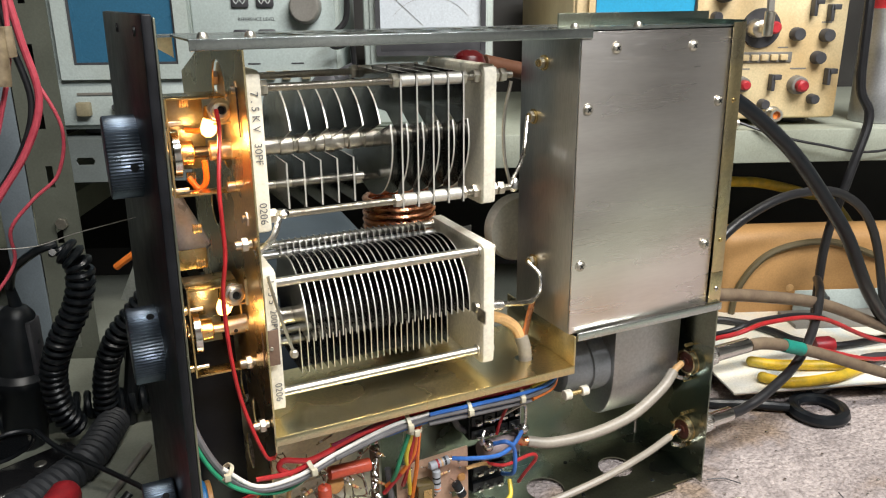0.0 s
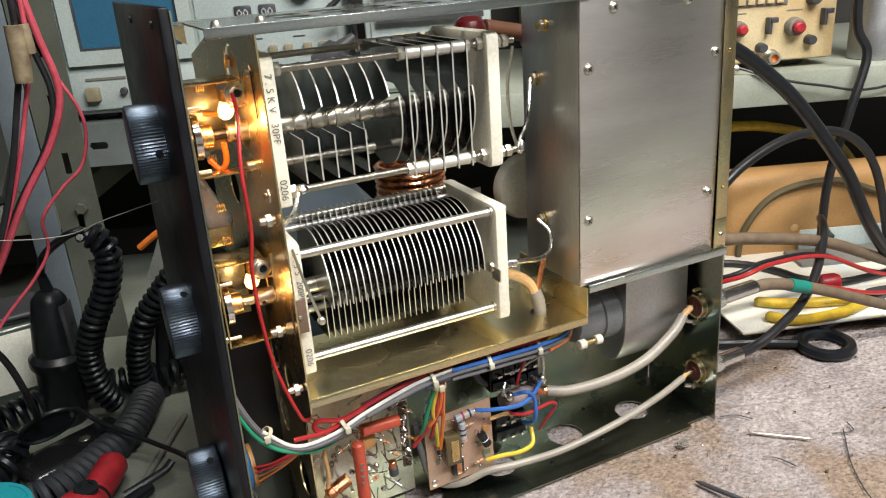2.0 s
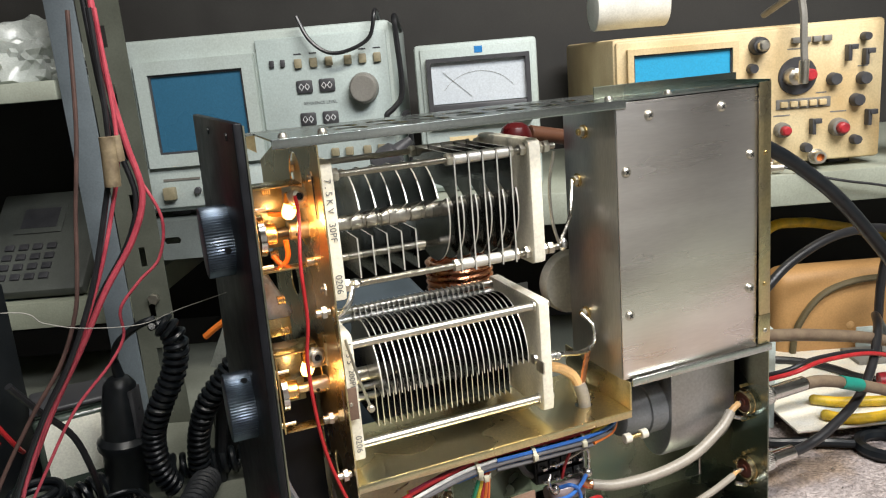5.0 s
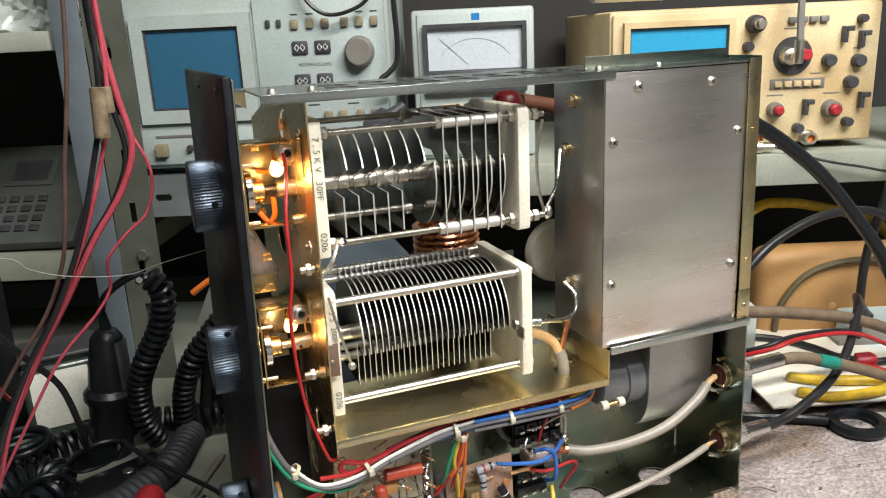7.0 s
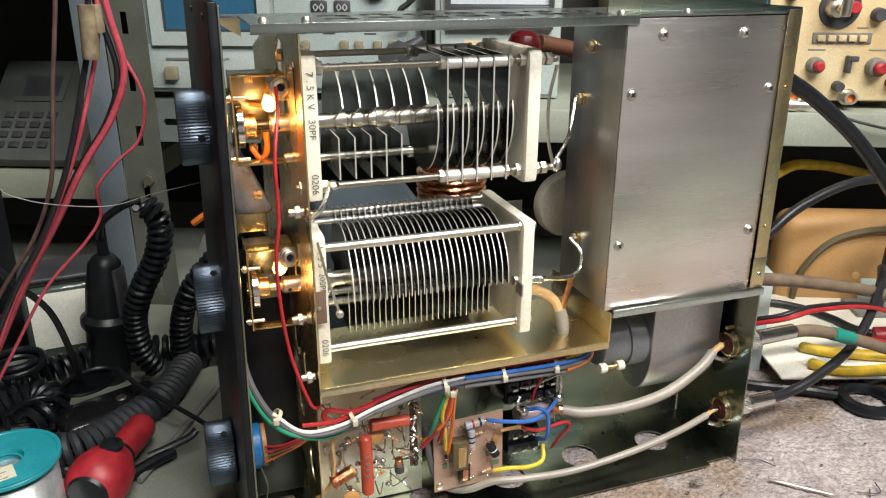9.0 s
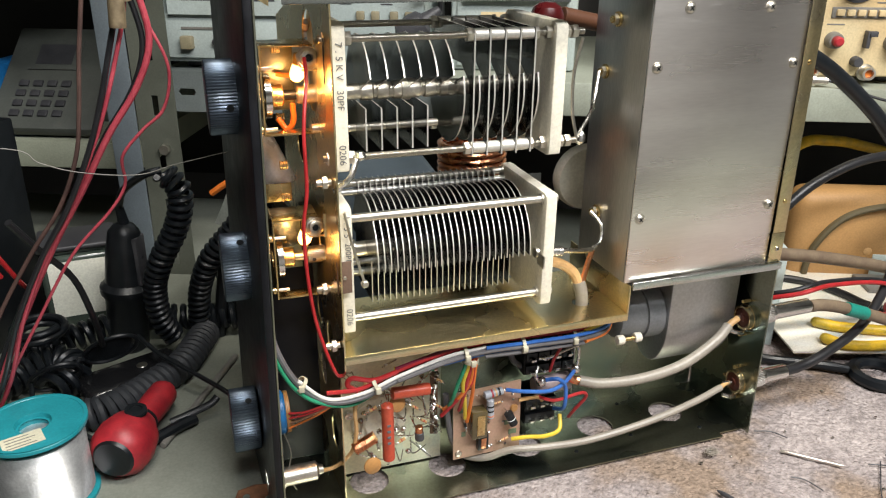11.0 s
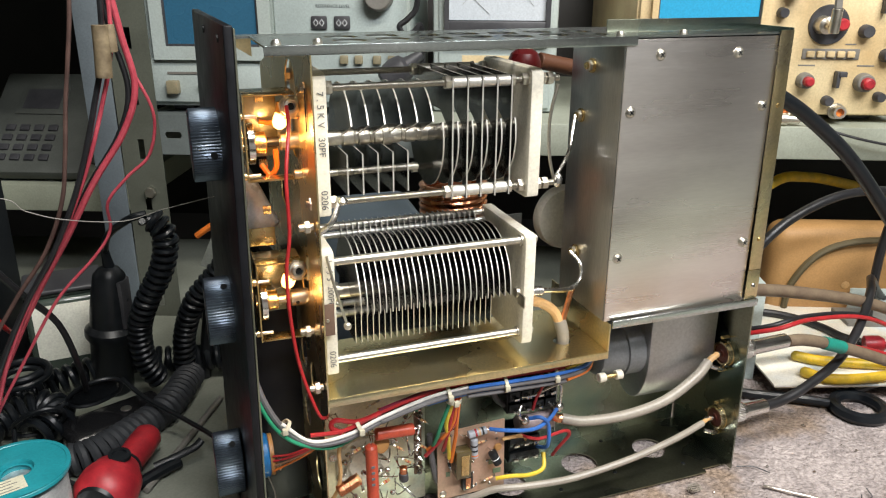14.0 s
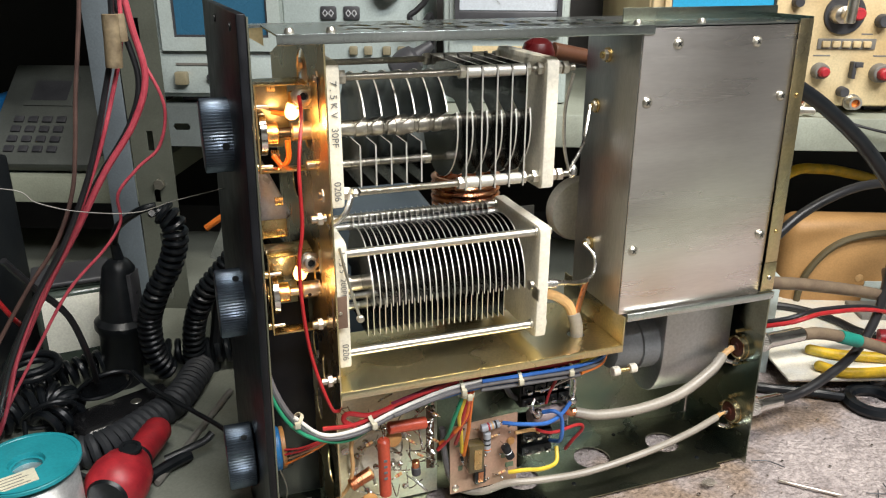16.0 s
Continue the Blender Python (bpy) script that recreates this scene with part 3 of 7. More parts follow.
def oscilloscope():
    NS = 0.985
    th = thing("oscilloscope", "aged cream oscilloscope with bright blue screen and red-capped knobs", "oscilloscope", (0.45, 1.15, 0.196))
    u0, u1, z0, z1 = 0.268, 0.628, 0.206, 0.392
    part("case", box_of((u0 - 0.004, NS + 0.006, z0 - 0.002), (u1 + 0.004, 1.40, z1 + 0.004), 0.006), CASE_CREAM, th)
    part("front_panel", box_of((u0, NS, z0), (u1, NS + 0.008, z1), 0.004), CASE_CREAM, th)
    for u in (u0 + 0.04, u1 - 0.04):
        part("foot", box_of((u - 0.015, NS + 0.03, 0.1955), (u + 0.015, NS + 0.06, z0), 0.002), DARKGREY, th)
    scr = part("screen_bezel", bezel_frame(0.282, 0.430, 0.296, 0.380, 0.008, NS + 0.001, 0.011), CASE_CREAM, th)
    part("screen", box_of((0.289, NS - 0.004, 0.303), (0.423, NS + 0.001, 0.373)), SCREEN_BRIGHT, scr, "plain bright blue screen")
    part("screen_rim", bezel_frame(0.288, 0.424, 0.302, 0.374, 0.004, NS - 0.0035, 0.003), DARKGREY, scr)
    knob_on(th, 0.458, NS, 0.371, 0.0125, 0.016, DARKGREY, STEEL)
    knob_on(th, 0.450, NS, 0.341, 0.007, 0.012, DARKGREY)
    big = part("dial_ring", lathe(nb(), (0.512, NS, 0.326), (0, -1, 0), [(0, 0.026), (0.003, 0.0255), (0.003, 0.020)], 32), DARKGREY, th)
    part("dial_knob", lathe(nb(), (0.503, NS - 0.003, 0.326), (0, -1, 0), [(0, 0.012), (0.018, 0.011), (0.020, 0.006), (0.03, 0.005)], 20), STEEL, big)
    part("dial_cap", lathe(nb(), (0.524, NS - 0.003, 0.327), (0, -1, 0), [(0, 0.0085), (0.014, 0.008), (0.016, 0.006)], 18), RED, big)
    for u, z, r, cap in ((0.492, 0.253, 0.011, RED), (0.569, 0.251, 0.013, RED), (0.560, 0.318, 0.009, None), (0.600, 0.316, 0.009, None),
                         (0.592, 0.287, 0.009, None), (0.592, 0.232, 0.007, None), (0.450, 0.255, 0.010, RED), (0.525, 0.226, 0.007, None),
                         (0.600, 0.372, 0.006, None), (0.455, 0.300, 0.006, None)):
        knob_on(th, u, NS, z, r, 0.013, MIDGREY if cap else DARKGREY, cap)
    for i in range(5):
        button_on(th, 0.494 + i * 0.013, NS, 0.288, 0.010, 0.008, 0.006, CASE_CREAM)
    part("button_trough", box_of((0.484, NS - 0.002, 0.281), (0.558, NS + 0.002, 0.295), 0.001), MIDGREY, th)
    for i in range(4):
        button_on(th, 0.508 + i * 0.014, NS, 0.374, 0.011, 0.008, 0.006, MIDGREY)
    for u, z in ((0.532, 0.255), (0.607, 0.262), (0.577, 0.352), (0.600, 0.345)):
        part("lever_switch", box_of((u - 0.002, NS - 0.012, z - 0.011), (u + 0.003, NS, z + 0.011), 0.001), DARKGREY, th)
        part("lever_tip", box_of((u, NS - 0.014, z + 0.004), (u + 0.010, NS - 0.006, z + 0.011), 0.001), DARKGREY, th)
    for u, z in ((0.540, 0.212), (0.468, 0.214)):
        bnc = part("input_socket", lathe(nb(), (u, NS, z), (0, -1, 0), [(0, 0.011), (0.003, 0.011), (0.003, 0.0085), (0.016, 0.0085), (0.016, 0.0055), (0.010, 0.0055)], 22), STEEL, th)
        part("insulator", lathe(nb(), (u, NS, z), (0, -1, 0), [(0.005, 0.0055), (0.0105, 0.0054)], 18), ORANGE_WIRE, bnc)
    for u, z, w in ((0.492, 0.272, 0.022), (0.569, 0.272, 0.022), (0.545, 0.300, 0.014), (0.508, 0.362, 0.02), (0.6, 0.332, 0.014)):
        part("writing_bar", box_of((u - w / 2, NS - 0.0005, z), (u + w / 2, NS + 0.002, z + 0.0018)), MIDGREY, th)
    return th


XF[0] = SHELVES @ Matrix(((1.047, 0, 0, -0.0384), (0, 1, 0, 0), (0, 0, 1.094, 0.0543), (0, 0, 0, 1)))
spectrum_analyser()
XF[0] = SHELVES @ Matrix(((1.036, 0, 0, -0.0324), (0, 1, 0, 0), (0, 0, 1.0, 0.0690), (0, 0, 0, 1)))
panel_meter()
XF[0] = SHELVES @ Matrix(((1.01, 0, 0, -0.0165), (0, 1, 0, 0), (0, 0, 0.987, 0.0815), (0, 0, 0, 1)))
oscilloscope()
XF[0] = Matrix.Identity(4)


# ---- the amplifier ----
Y0, YB = 0.430, 0.530          # open side and back of its lower bay
amp = thing("linear_amplifier", "opened radio amplifier with zinc-plated chassis and black front panel", "amplifier", (0.28, 0.48, 0.0))
LEAN = pose(0.0430, 0.412, 0, 0, 0.95, 2.4)   # the front panel's own frame: y runs back along it


def yz(x, t_sign=1):
    """Maps a drawing in (y, z) into the plane at x, thickness along +x."""
    return Matrix(((0, 0, t_sign, x), (1, 0, 0, 0), (0, 1, 0, 0), (0, 0, 0, 1)))


def xz(y):
    """Maps a drawing in (x, z) into the plane at y, thickness towards the back."""
    return Matrix(((1, 0, 0, 0), (0, 0, 1, y), (0, 1, 0, 0), (0, 0, 0, 1)))


def xy(z):
    return Matrix(((1, 0, 0, 0), (0, 1, 0, 0), (0, 0, 1, z), (0, 0, 0, 1)))


def ell(cy_, cz_, ry, rz, n=20):
    return [(cy_ + ry * math.cos(2 * math.pi * k / n), cz_ + rz * math.sin(2 * math.pi * k / n)) for k in range(n)]


# front panel, seen almost edge-on
bm = nb()
box(bm, (-0.006, 0, 0.0), (0, 0.215, 0.449), 0.0012)
bm.transform(LEAN)
panel = part("front_panel", bm, BLACK, amp, "black painted front panel, scuffed at its edge")
for z in (0.439,):
    for yy in (0.03, 0.12):
        bm = nb()
        lathe(bm, (-0.006, yy, z), (-1, 0, 0), [(0, 0.003), (0.0012, 0.0028)], 12)
        bm.transform(LEAN)
        part("panel_screw", bm, BLACK_PLASTIC, panel)
# handle-like rail along the panel's inside edge
bm = nb()
box(bm, (0.0, 0.0, 0.0), (0.0015, 0.010, 0.447), 0.0004)
bm.transform(LEAN)
part("edge_flange", bm, ZINC_DARK, panel)


def amp_knob(xc, yy, z, label, grubs):
    """A fluted aluminium knob with a grub-screw hole."""
    R, x0 = 0.0268, xc - 0.0115
    x1 = xc + 0.0115
    bm = nb()
    n = 150
    prof = [(0.0, R * 0.93), (0.0006, R * 0.985), (0.0014, R), (x1 - x0 - 0.0014, R), (x1 - x0 - 0.0006, R * 0.985), (x1 - x0, R * 0.95)]
    rings = []
    for h, r in prof:
        rings.append([bm.verts.new((x0 + h, yy + (r + (0.0007 if i % 2 else 0)) * math.cos(2 * math.pi * i / n), z + (r + (0.0007 if i % 2 else 0)) * math.sin(2 * math.pi * i / n))) for i in range(n)])
    for a, b in zip(rings, rings[1:]):
        for i in range(n):
            bm.faces.new((a[i], b[i], b[(i + 1) % n], a[(i + 1) % n]))
    bm.faces.new(rings[0])
    bm.faces.new(rings[-1][::-1])
    bmesh.ops.recalc_face_normals(bm, faces=bm.faces)
    k = part("knob", bm, KNOB, amp, label)
    part("shaft_bush", rod_of((x1, yy, z), (x1 + 0.006, yy, z), 0.006), STEEL, k)
    for a in grubs:
        d = Vector((0, math.cos(a), math.sin(a)))
        c = Vector((xc + 0.004, yy, z)) + d * (R + 0.0002)
        part("grub_hole", lathe(nb(), c, d, [(0, 0.0028), (0.0006, 0.0026)], 14), BLACK_PLASTIC, k)
    return k


amp_knob(0.0310, 0.4975, 0.3575, "black fluted aluminium knob of the upper tuning capacitor", (3.25,))
amp_knob(0.0290, 0.4975, 0.2215, "black fluted aluminium knob of the lower tuning capacitor", (2.0,))
amp_knob(0.0230, 0.4975, 0.0770, "black fluted aluminium knob of the bottom control", (2.0, -2.3))

# inner plate with oval holes, leaning like the panel
INNER = pose(0.1005, 0.430, 0, 0, 0, 2.4)
bm = nb()
sheet(bm, [(0, 0.150), (0.012, 0.136), (0.02, 0.136), (0.02, 0.0), (0.215, 0.0), (0.215, 0.400), (0.100, 0.4315), (0, 0.4315)],
      [ell(0.075, 0.398, 0.020, 0.020), ell(0.068, 0.362, 0.019, 0.019), ell(0.060, 0.236, 0.014, 0.014), ell(0.050, 0.155, 0.012, 0.015), ell(0.085, 0.165, 0.012, 0.014),
       ell(0.085, 0.105, 0.012, 0.016), ell(0.05, 0.06, 0.012, 0.016), ell(0.12, 0.21, 0.012, 0.016), ell(0.13, 0.30, 0.014, 0.014)], INNER @ yz(0), 0.0012)
inner = part("inner_plate", bm, ZINC, amp, "golden zinc-plated inner plate with round holes")
# top plate with a row of round holes, cut back near the panel
holes = []
for i in range(7):
    for j in range(2):
        holes.append((0.135 + i * 0.033, 0.458 + j * 0.030 + (0.004 if i % 2 else 0), 0.0125))
bm = nb()
sheet(bm, [(0.0515, 0.53), (0.0520, 0.514), (0.0700, 0.512), (0.0705, Y0 + 0.001), (0.5060, Y0 + 0.001), (0.5060, 0.53)], holes, xy(0.4330), 0.0013)
top = part("top_plate", bm, ZINC_SILVER, amp, "zinc-plated top plate pierced by rows of round holes")
bm = nb()
sheet(bm, [(0.0520, 0.4325), (0.0520, 0.4312), (0.0715, 0.4190), (0.0715, 0.4325)], [], xz(0.5150), 0.0012)
part("folded_lip", bm, ZINC, top, "bronze-toned folded lip")
part("front_lip", box_of((0.0705, Y0 - 0.0005, 0.4275), (0.356, Y0 + 0.0009, 0.4342), 0.0003), ZINC_SILVER, top)
for x in (0.080, 0.108, 0.345, 0.403):
    bm = nb()
    lathe(bm, (x, Y0 + 0.008, 0.4343), (0, 0, 1), [(0, 0.0034), (0.0015, 0.0034), (0.0035, 0.0022)], 14)
    part("top_screw", bm, STEEL, top)

# base with round ventilation holes
bm = nb()
sheet(bm, [(0.046, Y0 + 0.002), (0.484, Y0 + 0.002), (0.484, Y0 + 0.008), (0.5115, Y0 + 0.008), (0.5115, YB), (0.046, YB)],
      [(0.127, 0.475, 0.018), (0.203, 0.475, 0.018), (0.285, 0.480, 0.018), (0.368, 0.487, 0.0185), (0.452, 0.487, 0.0175)], xy(0.0), 0.0014)
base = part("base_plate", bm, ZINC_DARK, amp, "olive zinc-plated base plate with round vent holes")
for x, yy in ((0.470, 0.452), (0.395, 0.462), (0.41, 0.515), (0.33, 0.455)):
    part("rivet", lathe(nb(), (x, yy, 0.0014), (0, 0, 1), [(0, 0.0022), (0.001, 0.0018)], 10), BLACK_PLASTIC, base)
# back wall of the lower bay
bm = nb()
sheet(bm, [(0.1020, 0.0016), (0.5100, 0.0016), (0.5085, 0.162), (0.1020, 0.162)], [(0.33, 0.06, 0.003), (0.35, 0.1, 0.003)], xz(YB), 0.0012)
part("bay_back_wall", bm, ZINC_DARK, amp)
# rear plate, leaning inwards a little
REAR = pose(-0.0028, 0, 0) @ pose(0.5148, 0, 0, 0, -0.9, 0) @ pose(-0.5148, 0, 0)
XF[0] = REAR
bm = nb()
sheet(bm, [(Y0, 0.0), (YB, 0.0), (YB, 0.438), (Y0, 0.438)], [(0.456, 0.121, 0.008), (0.454, 0.048, 0.008)], yz(0.5148), 0.0014)
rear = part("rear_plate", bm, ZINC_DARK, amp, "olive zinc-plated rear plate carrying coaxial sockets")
part("edge_flange", box_of((0.5030, Y0 - 0.0008, 0.222), (0.5162, Y0 + 0.0006, 0.4365), 0.0004), ZINC_EDGE, rear, "golden zinc edge flange")
for z in (0.374, 0.252):
    part("flange_dimple", lathe(nb(), (0.5095, Y0 - 0.0008, z), (0, -1, 0), [(0, 0.0022), (0.0012, 0.0016)], 12), BRASS, rear)
XF[0] = Matrix.Identity(4)

# Black sheet added to stand in for the dark interior behind the panel.
part("dark_gap_filler", box_of((0.0500, 0.5280, 0.0020), (0.0945, 0.5292, 0.2480), 0.0003), BLACK, amp, "added black sheet that darkens the gap behind the front panel")
# shelf across the middle, with an upturned end
bm = nb()
sheet(bm, [(0.1010, Y0), (0.3535, Y0), (0.3535, YB), (0.1010, YB)], [(0.324, 0.462, 0.008)], xy(0.1610), 0.0013)
shelf = part("mid_shelf", bm, ZINC, amp, "golden zinc-plated shelf below the capacitors")
part("front_lip", box_of((0.1010, Y0 - 0.0012, 0.1555), (0.3535, Y0 + 0.0002, 0.1622), 0.0003), ZINC, shelf)
part("end_flange", box_of((0.3522, Y0 - 0.001, 0.1624), (0.3538, 0.540, 0.1890), 0.0003), ZINC, shelf)

# aluminium box over the blower
X0, X1, ZB, ZT = 0.3475, 0.5125, 0.1915, 0.4320
boxp = part("box_front_cover", box_of((X0, Y0 + 0.0012, ZB), (0.4950, Y0 + 0.0026, ZT), 0.0003), ALU, amp, "brushed aluminium cover plate, lightly scratched")
part("box_side", box_of((X0 - 0.0005, Y0 + 0.0030, ZB), (X0 + 0.0012, 0.515, ZT), 0.0003), ALU_SIDE, amp, "folded aluminium side of the box, coloured darker as shade")
part("box_back", box_of((X0 + 0.0016, 0.515, ZB), (0.5045, 0.5165, ZT), 0.0003), ZINC_DARK, amp)
part("box_top_flange", box_of((0.3520, 0.4700, 0.4345), (0.5045, 0.4716, 0.4445), 0.0003), ZINC_DARK, amp)
part("box_floor", box_of((X0 + 0.0016, Y0 + 0.0032, ZB), (0.5075, 0.5145, ZB + 0.0012), 0.0003), ALU_SOFT, amp)
part("box_bottom_lip", box_of((0.3540, Y0 - 0.0034, 0.1855), (0.5105, Y0 - 0.0010, 0.1925), 0.0004), ZINC_SILVER, amp, "pale zinc lip under the cover plate")
part("corner_strip", box_of((0.4965, Y0 - 0.0006, 0.1930), (0.5105, Y0 + 0.0008, 0.2215), 0.0003), ZINC, amp)
for x, z in ((0.379, 0.4195), (0.454, 0.4190), (0.3555, 0.375), (0.486, 0.374), (0.3555, 0.250), (0.487, 0.250)):
    screw(boxp, (x, Y0 + 0.0012, z), (0, -1, 0), 0.0038, 0.0024)
    part("washer", lathe(nb(), (x, Y0 + 0.0013, z), (0, -1, 0), [(0, 0.0048), (0.0006, 0.0047)], 16), STEEL, boxp)
screw(rear, (0.5040, Y0 - 0.0006, 0.206), (0, -1, 0), 0.0022, 0.0014)


# ---- variable capacitors ----
def vane(bm, parent, name):
    """A thin plate: polished faces coloured dark as a dim reflection, paler sheared edges."""
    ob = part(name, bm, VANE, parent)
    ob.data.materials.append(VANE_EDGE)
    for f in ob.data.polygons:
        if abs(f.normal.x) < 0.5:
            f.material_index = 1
    return ob



def half_disc(x, cy_, cz_, r, a0, a1, t):
    bm = nb()
    pts = [(cy_ + r * math.cos(a), cz_ + r * math.sin(a)) for a in np.linspace(a0, a1, 22)]
    hub = [(cy_ + 0.006 * math.cos(a), cz_ + 0.006 * math.sin(a)) for a in np.linspace(a1, a0 + 2 * math.pi, 8)]
    sheet(bm, pts + hub, [], yz(x), t)
    return bm


def ceramic_end(x0, x1, z0, z1, y0, y1, parent, holes):
    bm = nb()
    c = 0.006
    out = [(y0 + c, z0), (y1 - c, z0), (y1, z0 + c), (y1, z1 - c), (y1 - c, z1), (y0 + c, z1), (y0 + 0.001, z1 - 0.002), (y0, z1 - c), (y0, z0 + c), (y0 + 0.001, z0 + 0.002)]
    sheet(bm, out, holes, yz(x0), x1 - x0)
    es = [e for e in bm.edges if len(e.link_faces) == 2 and e.calc_face_angle(0) > 1.2 and (e.verts[0].co - e.verts[1].co).length > 0.004]
    bmesh.ops.bevel(bm, geom=es, offset=0.0012, segments=2, profile=0.5, affect="EDGES")
    return part("ceramic_end_plate", bm, CERAMIC, parent)


def stamped(text, x, z, size, parent, y):
    """Small stamped writing that runs down the edge of a ceramic plate."""
    cu = bpy.data.curves.new("stamp", "FONT")
    cu.body, cu.size, cu.align_x, cu.align_y = text, size, "CENTER", "CENTER"
    cu.space_character = 1.62 if "." in text else 1.05
    tmp = new("stamp_tmp", cu)
    me = bpy.data.meshes.new_from_object(tmp.evaluated_get(bpy.context.evaluated_depsgraph_get()))
    bpy.data.objects.remove(tmp)
    # text runs downwards: its x axis points to -z, its y axis to +x
    me.transform(Matrix(((0, 1, 0, x), (0, 0, -1, y), (-1, 0, 0, z), (0, 0, 0, 1))))
    me.materials.append(INK)
    ob = new("stamped_writing", me)
    ob.parent = parent
    return ob


def upper_capacitor():
    CY, CZ = 0.497, 0.3565
    bm = nb()
    lathe(bm, (0.062, CY, CZ), (1, 0, 0), [(0, 0.0032), (0.050, 0.0032), (0.050, 0.0062), (0.104, 0.0062), (0.1045, 0.0085), (0.112, 0.0085), (0.1125, 0.0062), (0.212, 0.0062), (0.212, 0.004), (0.226, 0.004)], 24)
    cap = part("upper_variable_capacitor", bm, STEEL, amp, "wide-spaced variable capacitor with cream ceramic end plates")
    H4 = [(0.455, 0.402, 0.003), (0.455, 0.317, 0.003), (0.540, 0.402, 0.003), (0.540, 0.317, 0.003)]
    lp = ceramic_end(0.1035, 0.1140, 0.3065, 0.4135, 0.446, 0.549, cap, H4)
    ceramic_end(0.2745, 0.2850, 0.3065, 0.4105, 0.446, 0.549, cap, H4)
    for yy in (0.4545, 0.540):
        for z in (0.402, 0.3165):
            r = part("tie_rod", rod_of((0.096, yy, z), (0.302, yy, z), 0.0026, 12), THREAD, cap)
            for x0, h in ((0.0985, 0.0045), (0.1143, 0.005), (0.2692, 0.005), (0.2853, 0.004), (0.291, 0.005), (0.2055, 0.005), (0.2600, 0.003)):
                part("nut", hexnut(nb(), (x0, yy, z), (1, 0, 0), 0.0053, h), STEEL, cap)
            for i in range(4):
                part("spacer", rod_of((0.2115 + i * 0.0122, yy, z), (0.2225 + i * 0.0122, yy, z), 0.0046, 16), VANE_EDGE, cap)
    # fixed plates on the right
    for i in range(5):
        bm = nb()
        sheet(bm, [(0.4500, 0.3110), (0.4590, 0.3110), (0.4590, 0.366), (0.478, 0.378), (0.54, 0.378), (0.545, 0.383), (0.545, 0.4060), (0.4500, 0.4060)], [], yz(0.2105 + i * 0.0122), 0.0012)
        vane(bm, cap, "stator_plate")
    # turning plates: a left set above the shaft, a right set below it
    for i in range(6):
        vane(half_disc(0.1330 + i * 0.0128, CY, CZ, 0.0435, -0.34, math.pi - 0.38, 0.0012), cap, "rotor_plate")
        vane(half_disc(0.2045 + i * 0.0122, CY, CZ, 0.0435, math.pi - 0.36, 2 * math.pi - 0.36, 0.0012), cap, "rotor_plate")
    for i in range(5):
        bm = nb()
        sheet(bm, [(0.462, 0.3180), (0.535, 0.3180), (0.535, 0.347), (0.505, 0.347), (0.500, 0.350), (0.462, 0.350)], [], yz(0.1300 + i * 0.0120), 0.0012)
        vane(bm, cap, "stator_plate")
    part("stator_rod", rod_of((0.114, 0.498, 0.328), (0.198, 0.498, 0.328), 0.0030, 12), STEEL, cap)
    for i in range(6):
        part("hub_sleeve", rod_of((0.1338 + i * 0.0128, CY, CZ), (0.1440 + i * 0.0128, CY, CZ), 0.0072, 20), STEEL, cap)
    stamped("7.5KV", 0.1088, 0.3880, 0.0070, lp, 0.4452)
    stamped("30PF", 0.1088, 0.3610, 0.0070, lp, 0.4452)
    stamped("0206", 0.1088, 0.3210, 0.0072, lp, 0.4452)
    return cap


